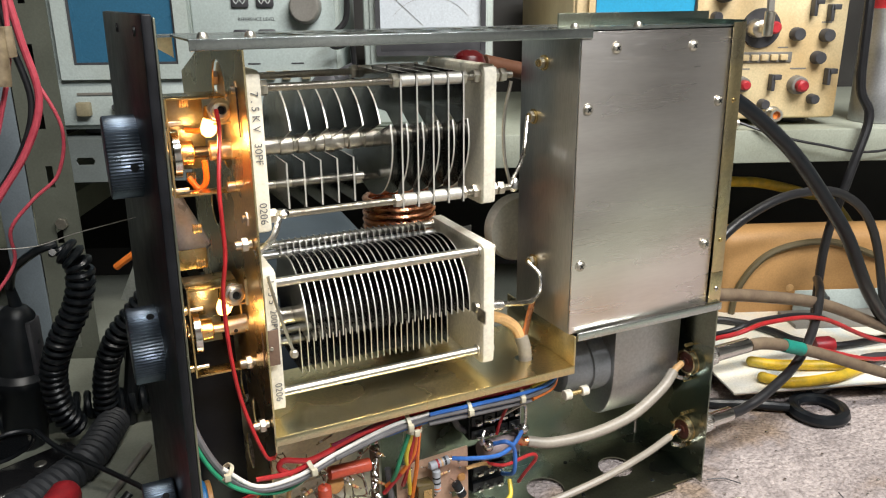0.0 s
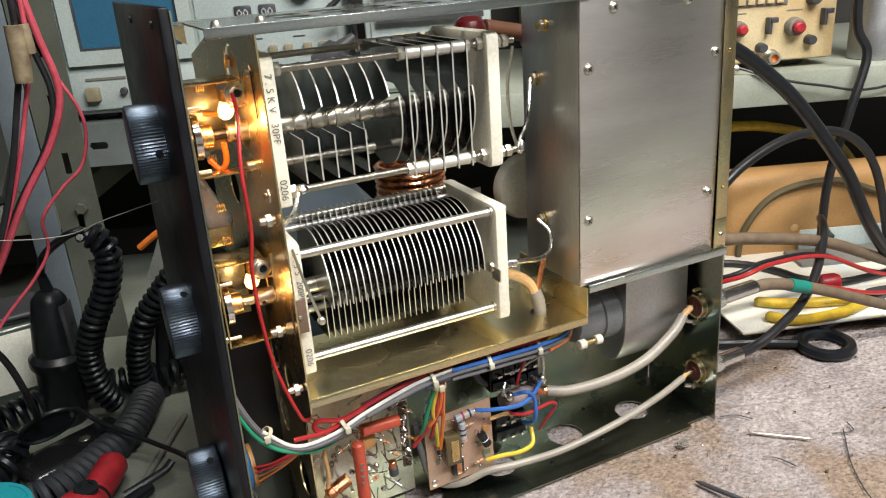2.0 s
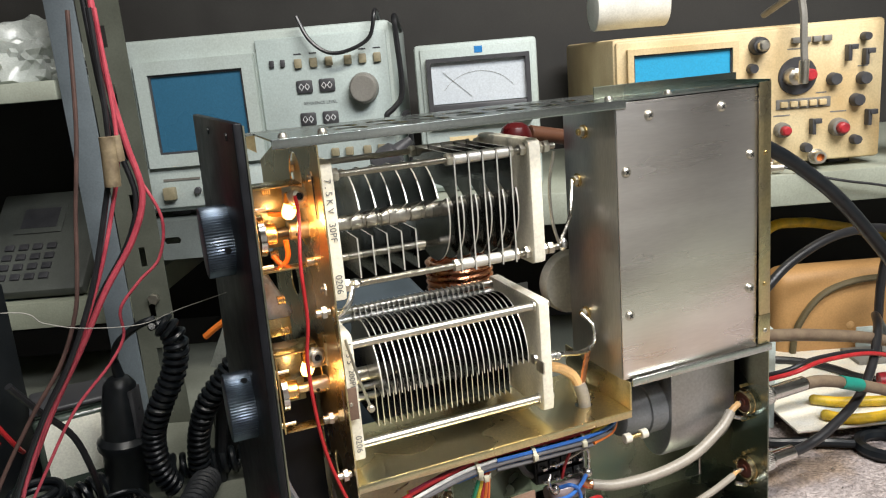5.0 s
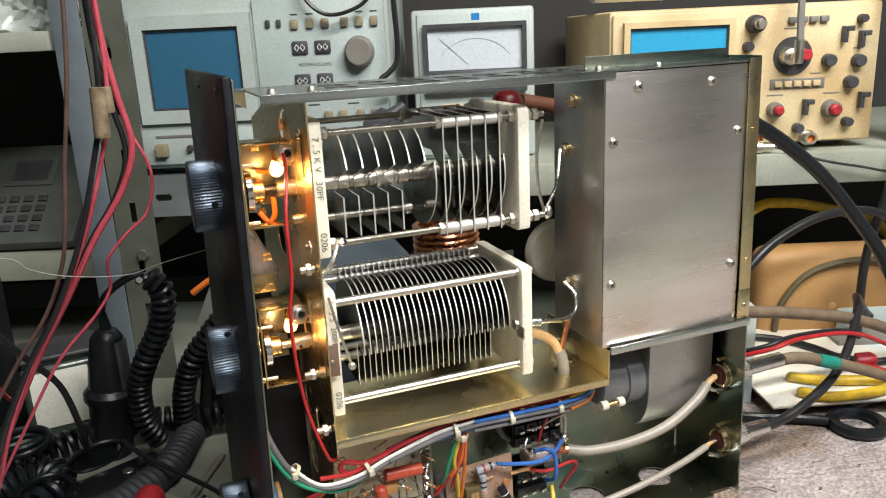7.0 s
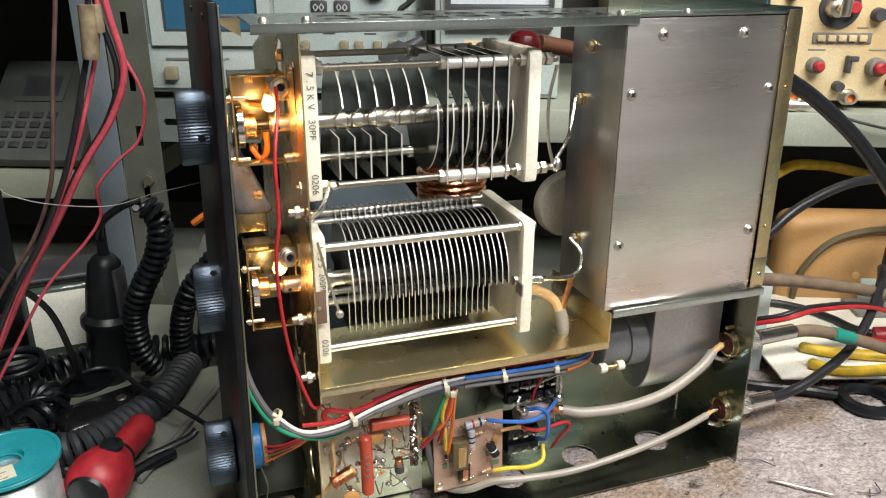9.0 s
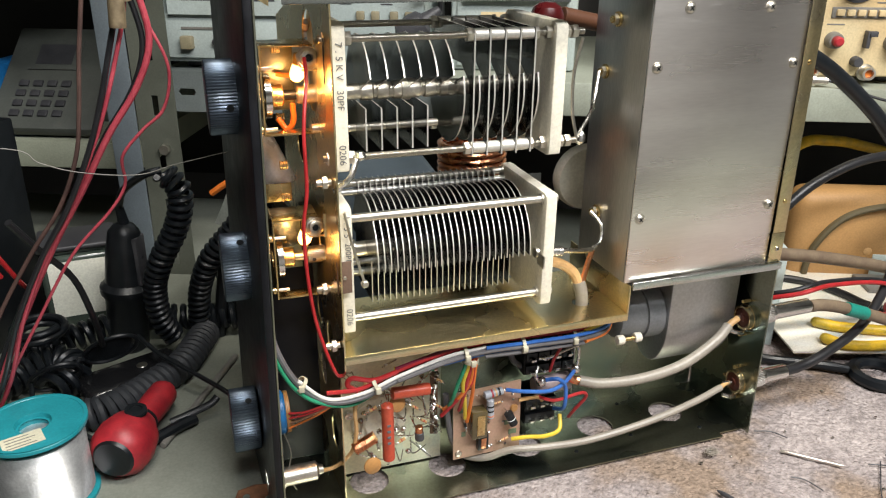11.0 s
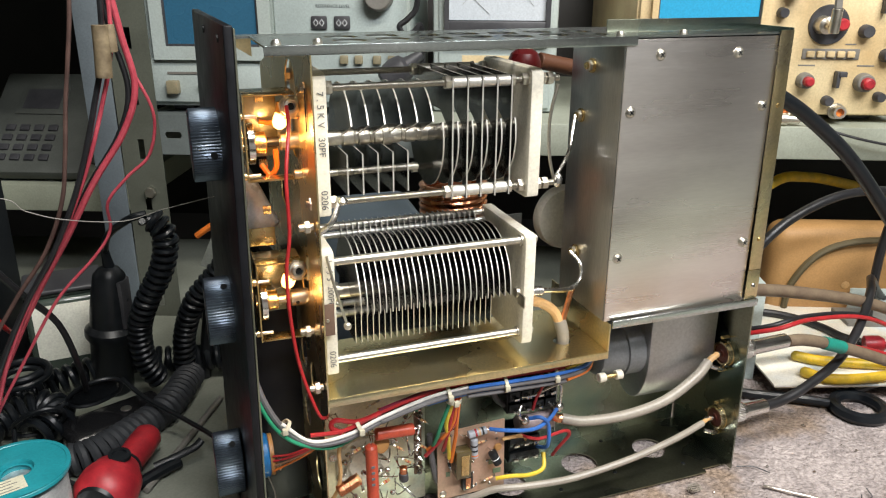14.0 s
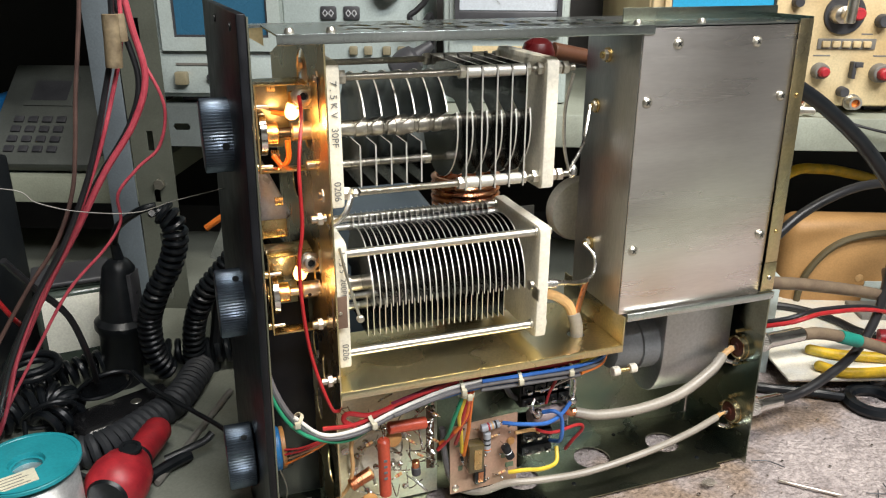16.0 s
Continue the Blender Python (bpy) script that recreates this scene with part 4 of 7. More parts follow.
def lower_capacitor():
    CY, CZ = 0.4975, 0.2245
    bm = nb()
    lathe(bm, (0.062, CY, CZ), (1, 0, 0), [(0, 0.0032), (0.052, 0.0032), (0.052, 0.0085), (0.064, 0.0085), (0.064, 0.0065), (0.216, 0.0065), (0.216, 0.004), (0.226, 0.004)], 24)
    cap = part("lower_variable_capacitor", bm, STEEL, amp, "many-plate variable capacitor with cream ceramic end plates")
    H4 = [(0.455, 0.268, 0.003), (0.455, 0.183, 0.003), (0.540, 0.268, 0.003), (0.540, 0.183, 0.003)]
    lp = ceramic_end(0.1045, 0.1140, 0.1728, 0.2800, 0.446, 0.549, cap, H4)
    ceramic_end(0.2755, 0.2855, 0.1728, 0.2745, 0.446, 0.549, cap, H4)
    for yy in (0.4545, 0.540):
        for z in (0.2685, 0.1835):
            r = part("tie_rod", rod_of((0.1142, yy, z), (0.2754, yy, z), 0.0034, 16), STEEL, cap)
            for x0, d in ((0.1044, (-1, 0, 0)), (0.2856, (1, 0, 0))):
                part("end_screw", lathe(nb(), (x0, yy, z), d, [(0, 0.0052), (0.001, 0.0052), (0.001, 0.004), (0.003, 0.0038), (0.004, 0.002)], 14), STEEL, cap)
            part("collar", lathe(nb(), (0.2735, yy, z), (1, 0, 0), [(0, 0.0048), (0.0018, 0.0048)], 14), STEEL, cap)
    n = 26
    for i in range(n):
        x = 0.1345 + i * 0.00522
        vane(half_disc(x, CY, CZ, 0.0470, 0.02, math.pi + 0.08, 0.0009), cap, "rotor_plate")
        if i < n - 1:
            bm = nb()
            sheet(bm, [(0.486, 0.1790), (0.545, 0.1790), (0.545, 0.272), (0.530, 0.272), (0.515, 0.232), (0.486, 0.222)], [], yz(x + 0.0026), 0.0008)
            vane(bm, cap, "stator_plate")
    for yy, z in ((0.535, 0.196), (0.536, 0.262), (0.515, 0.196)):
        part("stator_bar", rod_of((0.1142, yy, z), (0.2754, yy, z), 0.0030, 12), PLATE, cap)
    # solder tag on the right end
    bm = nb()
    cyl(bm, (0.2735, 0.452, 0.222), (0.2700, 0.452, 0.222), 0.0045, 14)
    box(bm, (0.2712, 0.436, 0.2130), (0.2726, 0.449, 0.2240), 0.0004)
    part("solder_tag", bm, STEEL, cap)
    # wiper spring and brown tag on the left end
    part("wiper_rod", wire_of([(0.1075, 0.4425, 0.278), (0.1125, 0.4400, 0.252), (0.1210, 0.4400, 0.219)], 0.0011, 8, 4), STEEL, cap)
    part("rod_tip", lathe(nb(), (0.121, 0.4375, 0.219), (0, 1, 0), [(0, 0.002), (0.001, 0.003), (0.004, 0.003)], 12), STEEL, cap)
    bm = nb()
    box(bm, (0.0995, 0.4395, 0.2130), (0.1110, 0.4410, 0.2395), 0.0004)
    part("brown_tag", bm, mat("brown_fibre", (0.16, 0.10, 0.07), None, 0.5), cap, "dark brown fibre tag with a rivet")
    part("rivet", lathe(nb(), (0.1055, 0.4395, 0.226), (0, -1, 0), [(0, 0.0016), (0.0008, 0.0012)], 10), STEEL, cap)
    stamped("1.35", 0.1095, 0.2655, 0.0068, lp, 0.4452)
    stamped("200PF", 0.1098, 0.2440, 0.0064, lp, 0.4452)
    stamped("0206", 0.1092, 0.1890, 0.0070, lp, 0.4452)
    return cap


upper_capacitor()
lower_capacitor()


# ---- tuning drives, lamps and brackets behind the panel ----
def tuning_drive(z, zt, zb, xr, disc_r):
    """A vernier drive: bracket, notched disc, hub, shaft coupler."""
    ax = 0.4975
    bm = nb()
    sheet(bm, [(0.481, zb), (0.517, zb), (0.517, zt), (0.481, zt)], [(ax, z, 0.007)], yz(0.0560), 0.0012)
    br = part("drive_bracket", bm, BRASS, amp, "golden folded bracket of a tuning drive")
    part("upper_arm", box_of((0.0574, 0.481, zt - 0.0014), (xr - 0.004, 0.513, zt), 0.0003), BRASS, br)
    part("lower_arm", box_of((0.0574, 0.481, zb), (xr, 0.494, zb + 0.0016), 0.0003), BRASS, br)
    part("back_web", box_of((0.0576, 0.515, zb + 0.012), (xr - 0.014, 0.5165, zt - 0.0016), 0.0003), ZINC_DARK, br)
    bm = nb()
    n = 64
    rings = []
    for x, k in ((0.0585, 0.80), (0.0590, 1.0), (0.0635, 1.0), (0.0640, 0.90), (0.0640, 0.5)):
        rings.append([bm.verts.new((x, ax + disc_r * k * (1 - 0.02 * (i % 2)) * math.cos(2 * math.pi * i / n), z + disc_r * k * (1 - 0.02 * (i % 2)) * math.sin(2 * math.pi * i / n))) for i in range(n)])
    for a, b in zip(rings, rings[1:]):
        for i in range(n):
            bm.faces.new((a[i], a[(i + 1) % n], b[(i + 1) % n], b[i]))
    bm.faces.new(rings[0][::-1])
    bm.faces.new(rings[-1])
    bmesh.ops.recalc_face_normals(bm, faces=bm.faces)
    part("drive_disc", bm, CHROME, br, "notched silvery disc")
    part("drive_hub", rod_of((0.0642, ax, z), (0.0730, ax, z), 0.0082, 20), BRASS, br)
    part("drive_shaft", rod_of((0.0732, ax, z), (0.0830, ax, z), 0.0040, 16), BLACK_PLASTIC if z > 0.3 else STEEL, br)
    cp = part("shaft_coupler", rod_of((0.0832, ax, z), (0.0985, ax, z), 0.0072, 20), STEEL, br)
    part("grub_hole", lathe(nb(), (0.0885, ax - 0.0071, z - 0.002), (0, -1, 0), [(0, 0.0016), (0.0003, 0.0015)], 10), BLACK_PLASTIC, cp)
    for dz, yy in ((disc_r + 0.006, 0.484), (-disc_r - 0.006, 0.484)):
        part("drive_screw", rod_of((0.0515, yy, z + dz), (0.0660, yy, z + dz), 0.0014, 10), STEEL, br)
        part("screw_head", rod_of((0.0525, yy, z + dz), (0.0556, yy, z + dz), 0.0032, 12), BRASS, br)
    bm = nb()
    cyl(bm, (xr - 0.008, 0.4815, zb + 0.004), (xr + 0.004, 0.4815, zb + 0.004), 0.0036, 12)
    part("pillar_nut", bm, STEEL, br)
    return br


XF[0] = pose(0.0022, 0, 0)
tuning_drive(0.3565, 0.3955, 0.3295, 0.0985, 0.0165)
tuning_drive(0.2245, 0.2625, 0.1950, 0.0960, 0.0165)
XF[0] = Matrix.Identity(4)


def panel_lamp(x, y, z):
    """A threaded lamp holder on a folded tag, with its bulb peeping out behind it."""
    d = (0.10, -1, 0.16)
    b = part("lamp_holder", lathe(nb(), (x, y, z), d, [(0, 0.0070), (0.0015, 0.0074), (0.003, 0.0068), (0.0034, 0.0056), (0.0070, 0.0054), (0.0074, 0.0048), (0.0074, 0.0030), (0.0045, 0.0028), (0.0045, 0.0)], 24), STEEL, amp, "nickel lamp holder with a round bore")
    part("bore", lathe(nb(), (x + 0.00047, y - 0.0047, z + 0.00075), d, [(0, 0.0027), (0.0003, 0.0026)], 14), BLACK_PLASTIC, b)
    part("holder_nut", hexnut(nb(), (x, y + 0.0002, z), d, 0.0088, 0.0020), STEEL, b)
    part("holder_tag", box_of((x + 0.0070, y - 0.0045, z - 0.0085), (x + 0.0105, y - 0.0033, z + 0.0110), 0.0004), ZINC, b)
    part("tag_fold", box_of((x - 0.004, y + 0.0010, z - 0.0095), (x + 0.0104, y + 0.0020, z - 0.0080), 0.0003), ZINC, b)
    bm = nb()
    lathe(bm, (x - 0.004, y + 0.008, z - 0.006), (-0.35, 0.2, -1), [(0, 0.0052), (0.004, 0.0056), (0.009, 0.0054), (0.012, 0.0036), (0.0132, 0.0010)], 18)
    part("bulb", bm, GLOW, b, "small lit filament bulb")
    part("bulb_cap", rod_of((x - 0.003, y + 0.0075, z + 0.002), (x - 0.0042, y + 0.008, z - 0.0062), 0.0054, 16), BRASS, b)
    return b


panel_lamp(0.0915, 0.476, 0.3865)
panel_lamp(0.0895, 0.476, 0.2570)
for z in (0.390, 0.338, 0.2735, 0.300):
    bm = nb()
    for i in range(4):
        lathe(bm, (0.070 + i * 0.0016, 0.505, z), (1, 0, 0), [(0, 0.0036), (0.0010, 0.0036)], 10)
    part("terminal_stud", bm, BRASS, amp)
part("second_bracket", box_of((0.055, 0.505, 0.270), (0.078, 0.5065, 0.285), 0.0004), BRASS, amp)
part("orange_lead", wire_of([(0.071, 0.503, 0.338), (0.077, 0.500, 0.330), (0.082, 0.498, 0.336), (0.082, 0.497, 0.350)], 0.0022, 8), ORANGE_WIRE, amp)
part("orange_lead", wire_of([(0.086, 0.500, 0.372), (0.080, 0.504, 0.370), (0.072, 0.506, 0.371)], 0.0018, 8), ORANGE_WIRE, amp)
# standoff screws on the inner plate
for y, z in ((0.4445, 0.302), (0.4400, 0.1690), (0.470, 0.205)):
    part("plate_screw", rod_of((0.0995, y, z), (0.0880, y, z), 0.0028, 12), STEEL, inner)
    part("lock_nut", hexnut(nb(), (0.0925, y, z), (1, 0, 0), 0.0050, 0.004), STEEL, inner)
part("plate_slot", box_of((0.0985, 0.4478, 0.372), (0.0992, 0.4500, 0.404)), BLACK_PLASTIC, inner)
part("red_lead", wire_of([(0.0885, 0.468, 0.388), (0.0870, 0.455, 0.374), (0.081, 0.440, 0.342), (0.080, 0.435, 0.301), (0.076, 0.435, 0.271), (0.077, 0.435, 0.229), (0.082, 0.435, 0.189), (0.093, 0.432, 0.150), (0.101, 0.440, 0.140)], 0.0014, 8), RED_WIRE, amp)

# bottom control
pot = part("potentiometer", rod_of((0.0430, 0.4975, 0.077), (0.0570, 0.4975, 0.077), 0.0195, 28), BLUE, amp, "blue-backed rotary potentiometer")
part("brown_wafer", rod_of((0.0572, 0.4975, 0.077), (0.0610, 0.4975, 0.077), 0.0185, 24), TAN_DISC, pot)
for k in range(3):
    part("solder_lug", rod_of((0.0612, 0.482 + 0.004 * k, 0.084 - 0.008 * k), (0.066, 0.478 + 0.004 * k, 0.083 - 0.008 * k), 0.0016, 8), SOLDER, pot)
for k, m_ in enumerate((RED_WIRE, RED_WIRE, BROWN_WIRE, ORANGE_WIRE)):
    part("lead", wire_of([(0.059, 0.480, 0.086 - 0.005 * k), (0.072, 0.475, 0.088 - 0.003 * k), (0.086, 0.470, 0.094 - 0.002 * k), (0.103, 0.47, 0.098)], 0.0010, 6), m_, pot)
part("bare_wire", wire_of([(0.054, 0.481, 0.066), (0.058, 0.474, 0.05), (0.054, 0.47, 0.03), (0.060, 0.47, 0.012)], 0.0006, 6), STEEL, pot)
part("jack_socket", lathe(nb(), (0.044, 0.468, 0.030), (1, 0, 0.02), [(0, 0.010), (0.006, 0.010), (0.006, 0.0085), (0.034, 0.0085), (0.036, 0.005), (0.040, 0.004)], 20), STEEL, amp, "nickel jack socket inside the panel")
bm = nb()
sheet(bm, [(0.006, 0.016), (0.010, 0.010), (0.028, 0.011), (0.036, 0.017), (0.036, 0.027), (0.024, 0.029), (0.010, 0.026)], [(0.0165, 0.0185, 0.0032)], xz(0.4660), 0.0014)
part("earth_clip", bm, mat("tarnished_copper", (0.36, 0.16, 0.09), (0.20, 0.09, 0.055), 0.42, 0.7, 90, 0.1), amp, "tarnished brown copper clip on the jack")
part("jack_nut", hexnut(nb(), (0.0385, 0.468, 0.030), (-1, 0, 0), 0.010, 0.004), STEEL, amp)
part("tan_lead", wire_of([(0.083, 0.466, 0.030), (0.096, 0.462, 0.036), (0.108, 0.456, 0.052), (0.112, 0.452, 0.075), (0.112, 0.452, 0.100), (0.122, 0.452, 0.122)], 0.0018, 8), AMBER, amp)

# ---- coil, cap and insulator behind the capacitors ----
bm = nb()
sweep(bm, helix((0.262, 0.585, 0.205), (0.262, 0.585, 0.288), 0.031, 13, 16), 0.0030, 8, 1)
part("tank_coil", bm, COPPER, amp, "bare copper tubing coil")
part("coil_lead", wire_of([(0.262, 0.554, 0.288), (0.275, 0.57, 0.30), (0.285, 0.60, 0.32)], 0.003, 8), COPPER, amp)
part("coil_former", rod_of((0.262, 0.585, 0.164), (0.262, 0.585, 0.206), 0.020, 20), BLACK_PLASTIC, amp)
part("anode_cap", lathe(nb(), (0.331, 0.580, 0.388), (0, 0, 1), [(0, 0.0165), (0.012, 0.0160), (0.020, 0.0130), (0.024, 0.007), (0.0245, 0.001)], 24),
     mat("dark_red_phenolic", (0.07, 0.005, 0.006), None, 0.30), amp, "dark red domed cap")
part("cap_stem", rod_of((0.331, 0.580, 0.33), (0.331, 0.580, 0.384), 0.010, 16), DARKGREY, amp)
part("choke_former", rod_of((0.348, 0.583, 0.400), (0.405, 0.592, 0.388), 0.008, 18), mat("brown_former", (0.10, 0.04, 0.02), None, 0.45), amp, "brown wound choke")
part("round_insulator", lathe(nb(), (0.380, 0.566, 0.243), (0, 1, 0), [(0, 0.031), (0.003, 0.033), (0.012, 0.033), (0.014, 0.031)], 36), mat("grey_cream_ceramic", (0.50, 0.48, 0.42), None, 0.5), amp)
part("steel_partition", box_of((0.300, 0.600, 0.165), (0.345, 0.6015, 0.242), 0.0005), ALU_SOFT, amp)
part("foil_tube", rod_of((0.050, 0.575, 0.322), (0.076, 0.560, 0.264), 0.0155, 18), FILM, amp, "silver foil-wrapped tube behind the panel")
part("tube_end", rod_of((0.056, 0.61, 0.200), (0.084, 0.605, 0.225), 0.021, 18), BLACK_PLASTIC, amp)


# ---- blower in the lower bay ----
def blower():
    CYb, CZb, R = 0.4965, 0.118, 0.0325
    prof = [(CYb - R, 0.186)] + [(CYb - R * math.cos(a), CZb - R * math.sin(a) * 1.55) for a in np.linspace(0, math.pi, 26)] + [(CYb + R, 0.186)]
    bm = nb()
    sheet(bm, prof, [], yz(0.4230), 0.078)
    es = [e for e in bm.edges if e.calc_face_angle(0) > 1.2 and abs(e.verts[0].co.x - e.verts[1].co.x) < 1e-5]
    bmesh.ops.bevel(bm, geom=es, offset=0.003, segments=2, profile=0.5, affect="EDGES")
    b = part("blower_housing", bm, ALU_SOFT, amp, "dull grey metal blower scroll with rounded bottom")
    part("motor", lathe(nb(), (0.3700, 0.4955, 0.126), (1, 0, 0), [(0.006, 0.020), (0.008, 0.0235), (0.034, 0.026), (0.0345, 0.0285), (0.0525, 0.0285)], 32), MOTOR_GREY, b, "grey cylindrical blower motor")
    part("motor_bolt", rod_of((0.362, 0.452, 0.122), (0.386, 0.452, 0.122), 0.0022, 10), BRASS, b)
    for x in (0.360, 0.378):
        part("bush", rod_of((x, 0.452, 0.122), (x + 0.007, 0.452, 0.122), 0.0046, 16), CERAMIC, b)
    return b


blower()


# ---- coaxial sockets ----
NICKEL_BRASS = mat("worn_nickel_on_brass", (0.80, 0.72, 0.52), (0.66, 0.50, 0.26), 0.24, 1.0, 120, 0.03)
PHENOLIC = mat("brown_phenolic", (0.13, 0.035, 0.02), (0.08, 0.02, 0.014), 0.35, 0, 60, 0.03)


def coax_socket(y, z):
    s = part("coax_socket", lathe(nb(), (0.5146, y, z), (-1, 0, 0), [(0, 0.0132), (0.0015, 0.0132), (0.0015, 0.0125), (0.0065, 0.0122), (0.0070, 0.0112), (0.0065, 0.0100), (0.0030, 0.0098), (0.0030, 0.0)], 30), NICKEL_BRASS, rear, "nickel-plated ring of a coaxial socket")
    part("insulator", lathe(nb(), (0.5116, y, z), (-1, 0, 0), [(0.0002, 0.0097), (0.0022, 0.0095), (0.0026, 0.0040), (0.0042, 0.0038), (0.0042, 0.0)], 24), PHENOLIC, s, "brown phenolic insulator")
    part("centre_pin", rod_of((0.5060, y, z), (0.4960, y, z), 0.0024, 10), SOLDER, s)
    for dy, dz in ((0.0, 0.018), (0.012, 0.002), (-0.002, -0.018)):
        part("fixing_screw", rod_of((0.5147, y + dy, z + dz), (0.5060, y + dy, z + dz), 0.0017, 8), BRASS, s)
    part("earth_tag", wire_of([(0.5125, y + 0.001, z - 0.012), (0.508, y - 0.004, z - 0.015), (0.500, y - 0.006, z - 0.012), (0.494, y - 0.004, z - 0.010)], 0.0022, 8), SOLDER, s)
    return s


XF[0] = REAR
coax_socket(0.457, 0.121)
coax_socket(0.455, 0.048)
XF[0] = Matrix.Identity(4)
c1 = part("inner_coax", wire_of([(0.326, 0.456, 0.083), (0.348, 0.450, 0.079), (0.388, 0.445, 0.080), (0.431, 0.444, 0.088), (0.468, 0.448, 0.105), (0.486, 0.454, 0.116)], 0.0050, 12), COAX_GREY, amp, "pale grey coaxial cable")
part("bared_core", wire_of([(0.486, 0.454, 0.116), (0.492, 0.455, 0.1195), (0.498, 0.4565, 0.121)], 0.0032, 10), AMBER, c1)
part("braid_end", wire_of([(0.327, 0.456, 0.083), (0.321, 0.457, 0.084), (0.317, 0.458, 0.088)], 0.0042, 10), COPPER, c1)
c2 = part("inner_coax", wire_of([(0.207, 0.478, 0.030), (0.215, 0.470, 0.015), (0.235, 0.460, 0.013), (0.257, 0.450, 0.024), (0.288, 0.442, 0.026), (0.335, 0.440, 0.025), (0.397, 0.440, 0.032), (0.451, 0.445, 0.040), (0.488, 0.452, 0.046)], 0.0034, 10), COAX_GREY, amp, "thin pale grey coaxial cable")
part("bared_core", wire_of([(0.488, 0.452, 0.046), (0.494, 0.454, 0.0475), (0.500, 0.455, 0.048)], 0.0022, 8), AMBER, c2)

# ---- solder lugs and leads on the box side ----
for y, z in ((0.493, 0.363), (0.487, 0.239), (0.480, 0.407)):
    lg = part("feed_bolt", rod_of((0.3470, y, z), (0.3400, y, z), 0.0030, 10), BRASS, amp)
    part("lug_washer", rod_of((0.3470, y, z), (0.3452, y, z), 0.0062, 14), BRASS, lg)
    part("bolt_nut", hexnut(nb(), (0.3450, y, z), (-1, 0, 0), 0.0048, 0.003), STEEL, lg)
part("strap_wire", wire_of([(0.340, 0.492, 0.364), (0.331, 0.481, 0.341), (0.322, 0.470, 0.333), (0.303, 0.455, 0.318)], 0.0017, 8), SOLDER, amp)
part("solder_blob", lathe(nb(), (0.306, 0.456, 0.312), (0.2, 0, 1), [(0, 0.002), (0.003, 0.0042), (0.007, 0.004), (0.011, 0.0015)], 12), SOLDER, amp)
part("strap_wire", wire_of([(0.302, 0.455, 0.397), (0.297, 0.456, 0.37), (0.298, 0.456, 0.340), (0.303, 0.455, 0.318)], 0.0014, 8), STEEL, amp)
part("strap_wire", wire_of([(0.340, 0.486, 0.240), (0.346, 0.476, 0.230), (0.343, 0.470, 0.217), (0.332, 0.465, 0.2125)], 0.0017, 8), SOLDER, amp)
part("strap_wire", wire_of([(0.334, 0.465, 0.2125), (0.322, 0.462, 0.2130), (0.308, 0.458, 0.2165), (0.294, 0.456, 0.219)], 0.0024, 8), SOLDER, amp)
part("lug_bolt", rod_of((0.285, 0.456, 0.2195), (0.298, 0.456, 0.2180), 0.0045, 12), SOLDER, amp)
part("copper_braid", wire_of([(0.333, 0.465, 0.212), (0.329, 0.465, 0.197), (0.325, 0.464, 0.181)], 0.0026, 8), COPPER, amp, "twisted bare copper braid")
part("core_lead", wire_of([(0.290, 0.470, 0.204), (0.304, 0.470, 0.200), (0.317, 0.468, 0.191), (0.322, 0.465, 0.180)], 0.0046, 10), AMBER, amp)
part("shelf_coax", wire_of([(0.322, 0.465, 0.182), (0.325, 0.463, 0.170), (0.326, 0.462, 0.150)], 0.0058, 12), COAX_GREY, amp)
part("link_wire", wire_of([(0.1205, 0.448, 0.319), (0.113, 0.440, 0.306), (0.1045, 0.440, 0.299), (0.1000, 0.441, 0.2965)], 0.0022, 8), SOLDER, amp)
part("link_blob", lathe(nb(), (0.122, 0.448, 0.316), (0, 0, 1), [(0, 0.003), (0.003, 0.005), (0.006, 0.003)], 10), SOLDER, amp)

# ---- circuit parts in the lower bay ----
bm = nb()
sheet(bm, [(0.104, 0.003), (0.200, 0.003), (0.200, 0.158), (0.104, 0.158)], [(0.140, 0.058, 0.024), (0.118, 0.125, 0.003)], xz(0.488), 0.0014)
sub = part("socket_plate", bm, ZINC_PALE, amp, "pale zinc plate carrying a valve socket and resistors")
part("valve_socket", lathe(nb(), (0.140, 0.4875, 0.058), (0, -1, 0), [(-0.004, 0.026), (0.001, 0.026), (0.003, 0.0245), (0.004, 0.016), (0.006, 0.014)], 32), CERAMIC, sub)
for k in range(9):
    a = 2 * math.pi * k / 9 + 0.3
    part("socket_tag", rod_of((0.140 + 0.0165 * math.cos(a), 0.484, 0.058 + 0.0165 * math.sin(a)), (0.140 + 0.021 * math.cos(a), 0.470, 0.058 + 0.021 * math.sin(a)), 0.0014, 8), SOLDER, sub)
for x, z in ((0.166, 0.075), (0.112, 0.070), (0.160, 0.040), (0.118, 0.045)):
    part("socket_nut", hexnut(nb(), (x, 0.4876, z), (0, -1, 0), 0.0042, 0.005), SOLDER, sub)


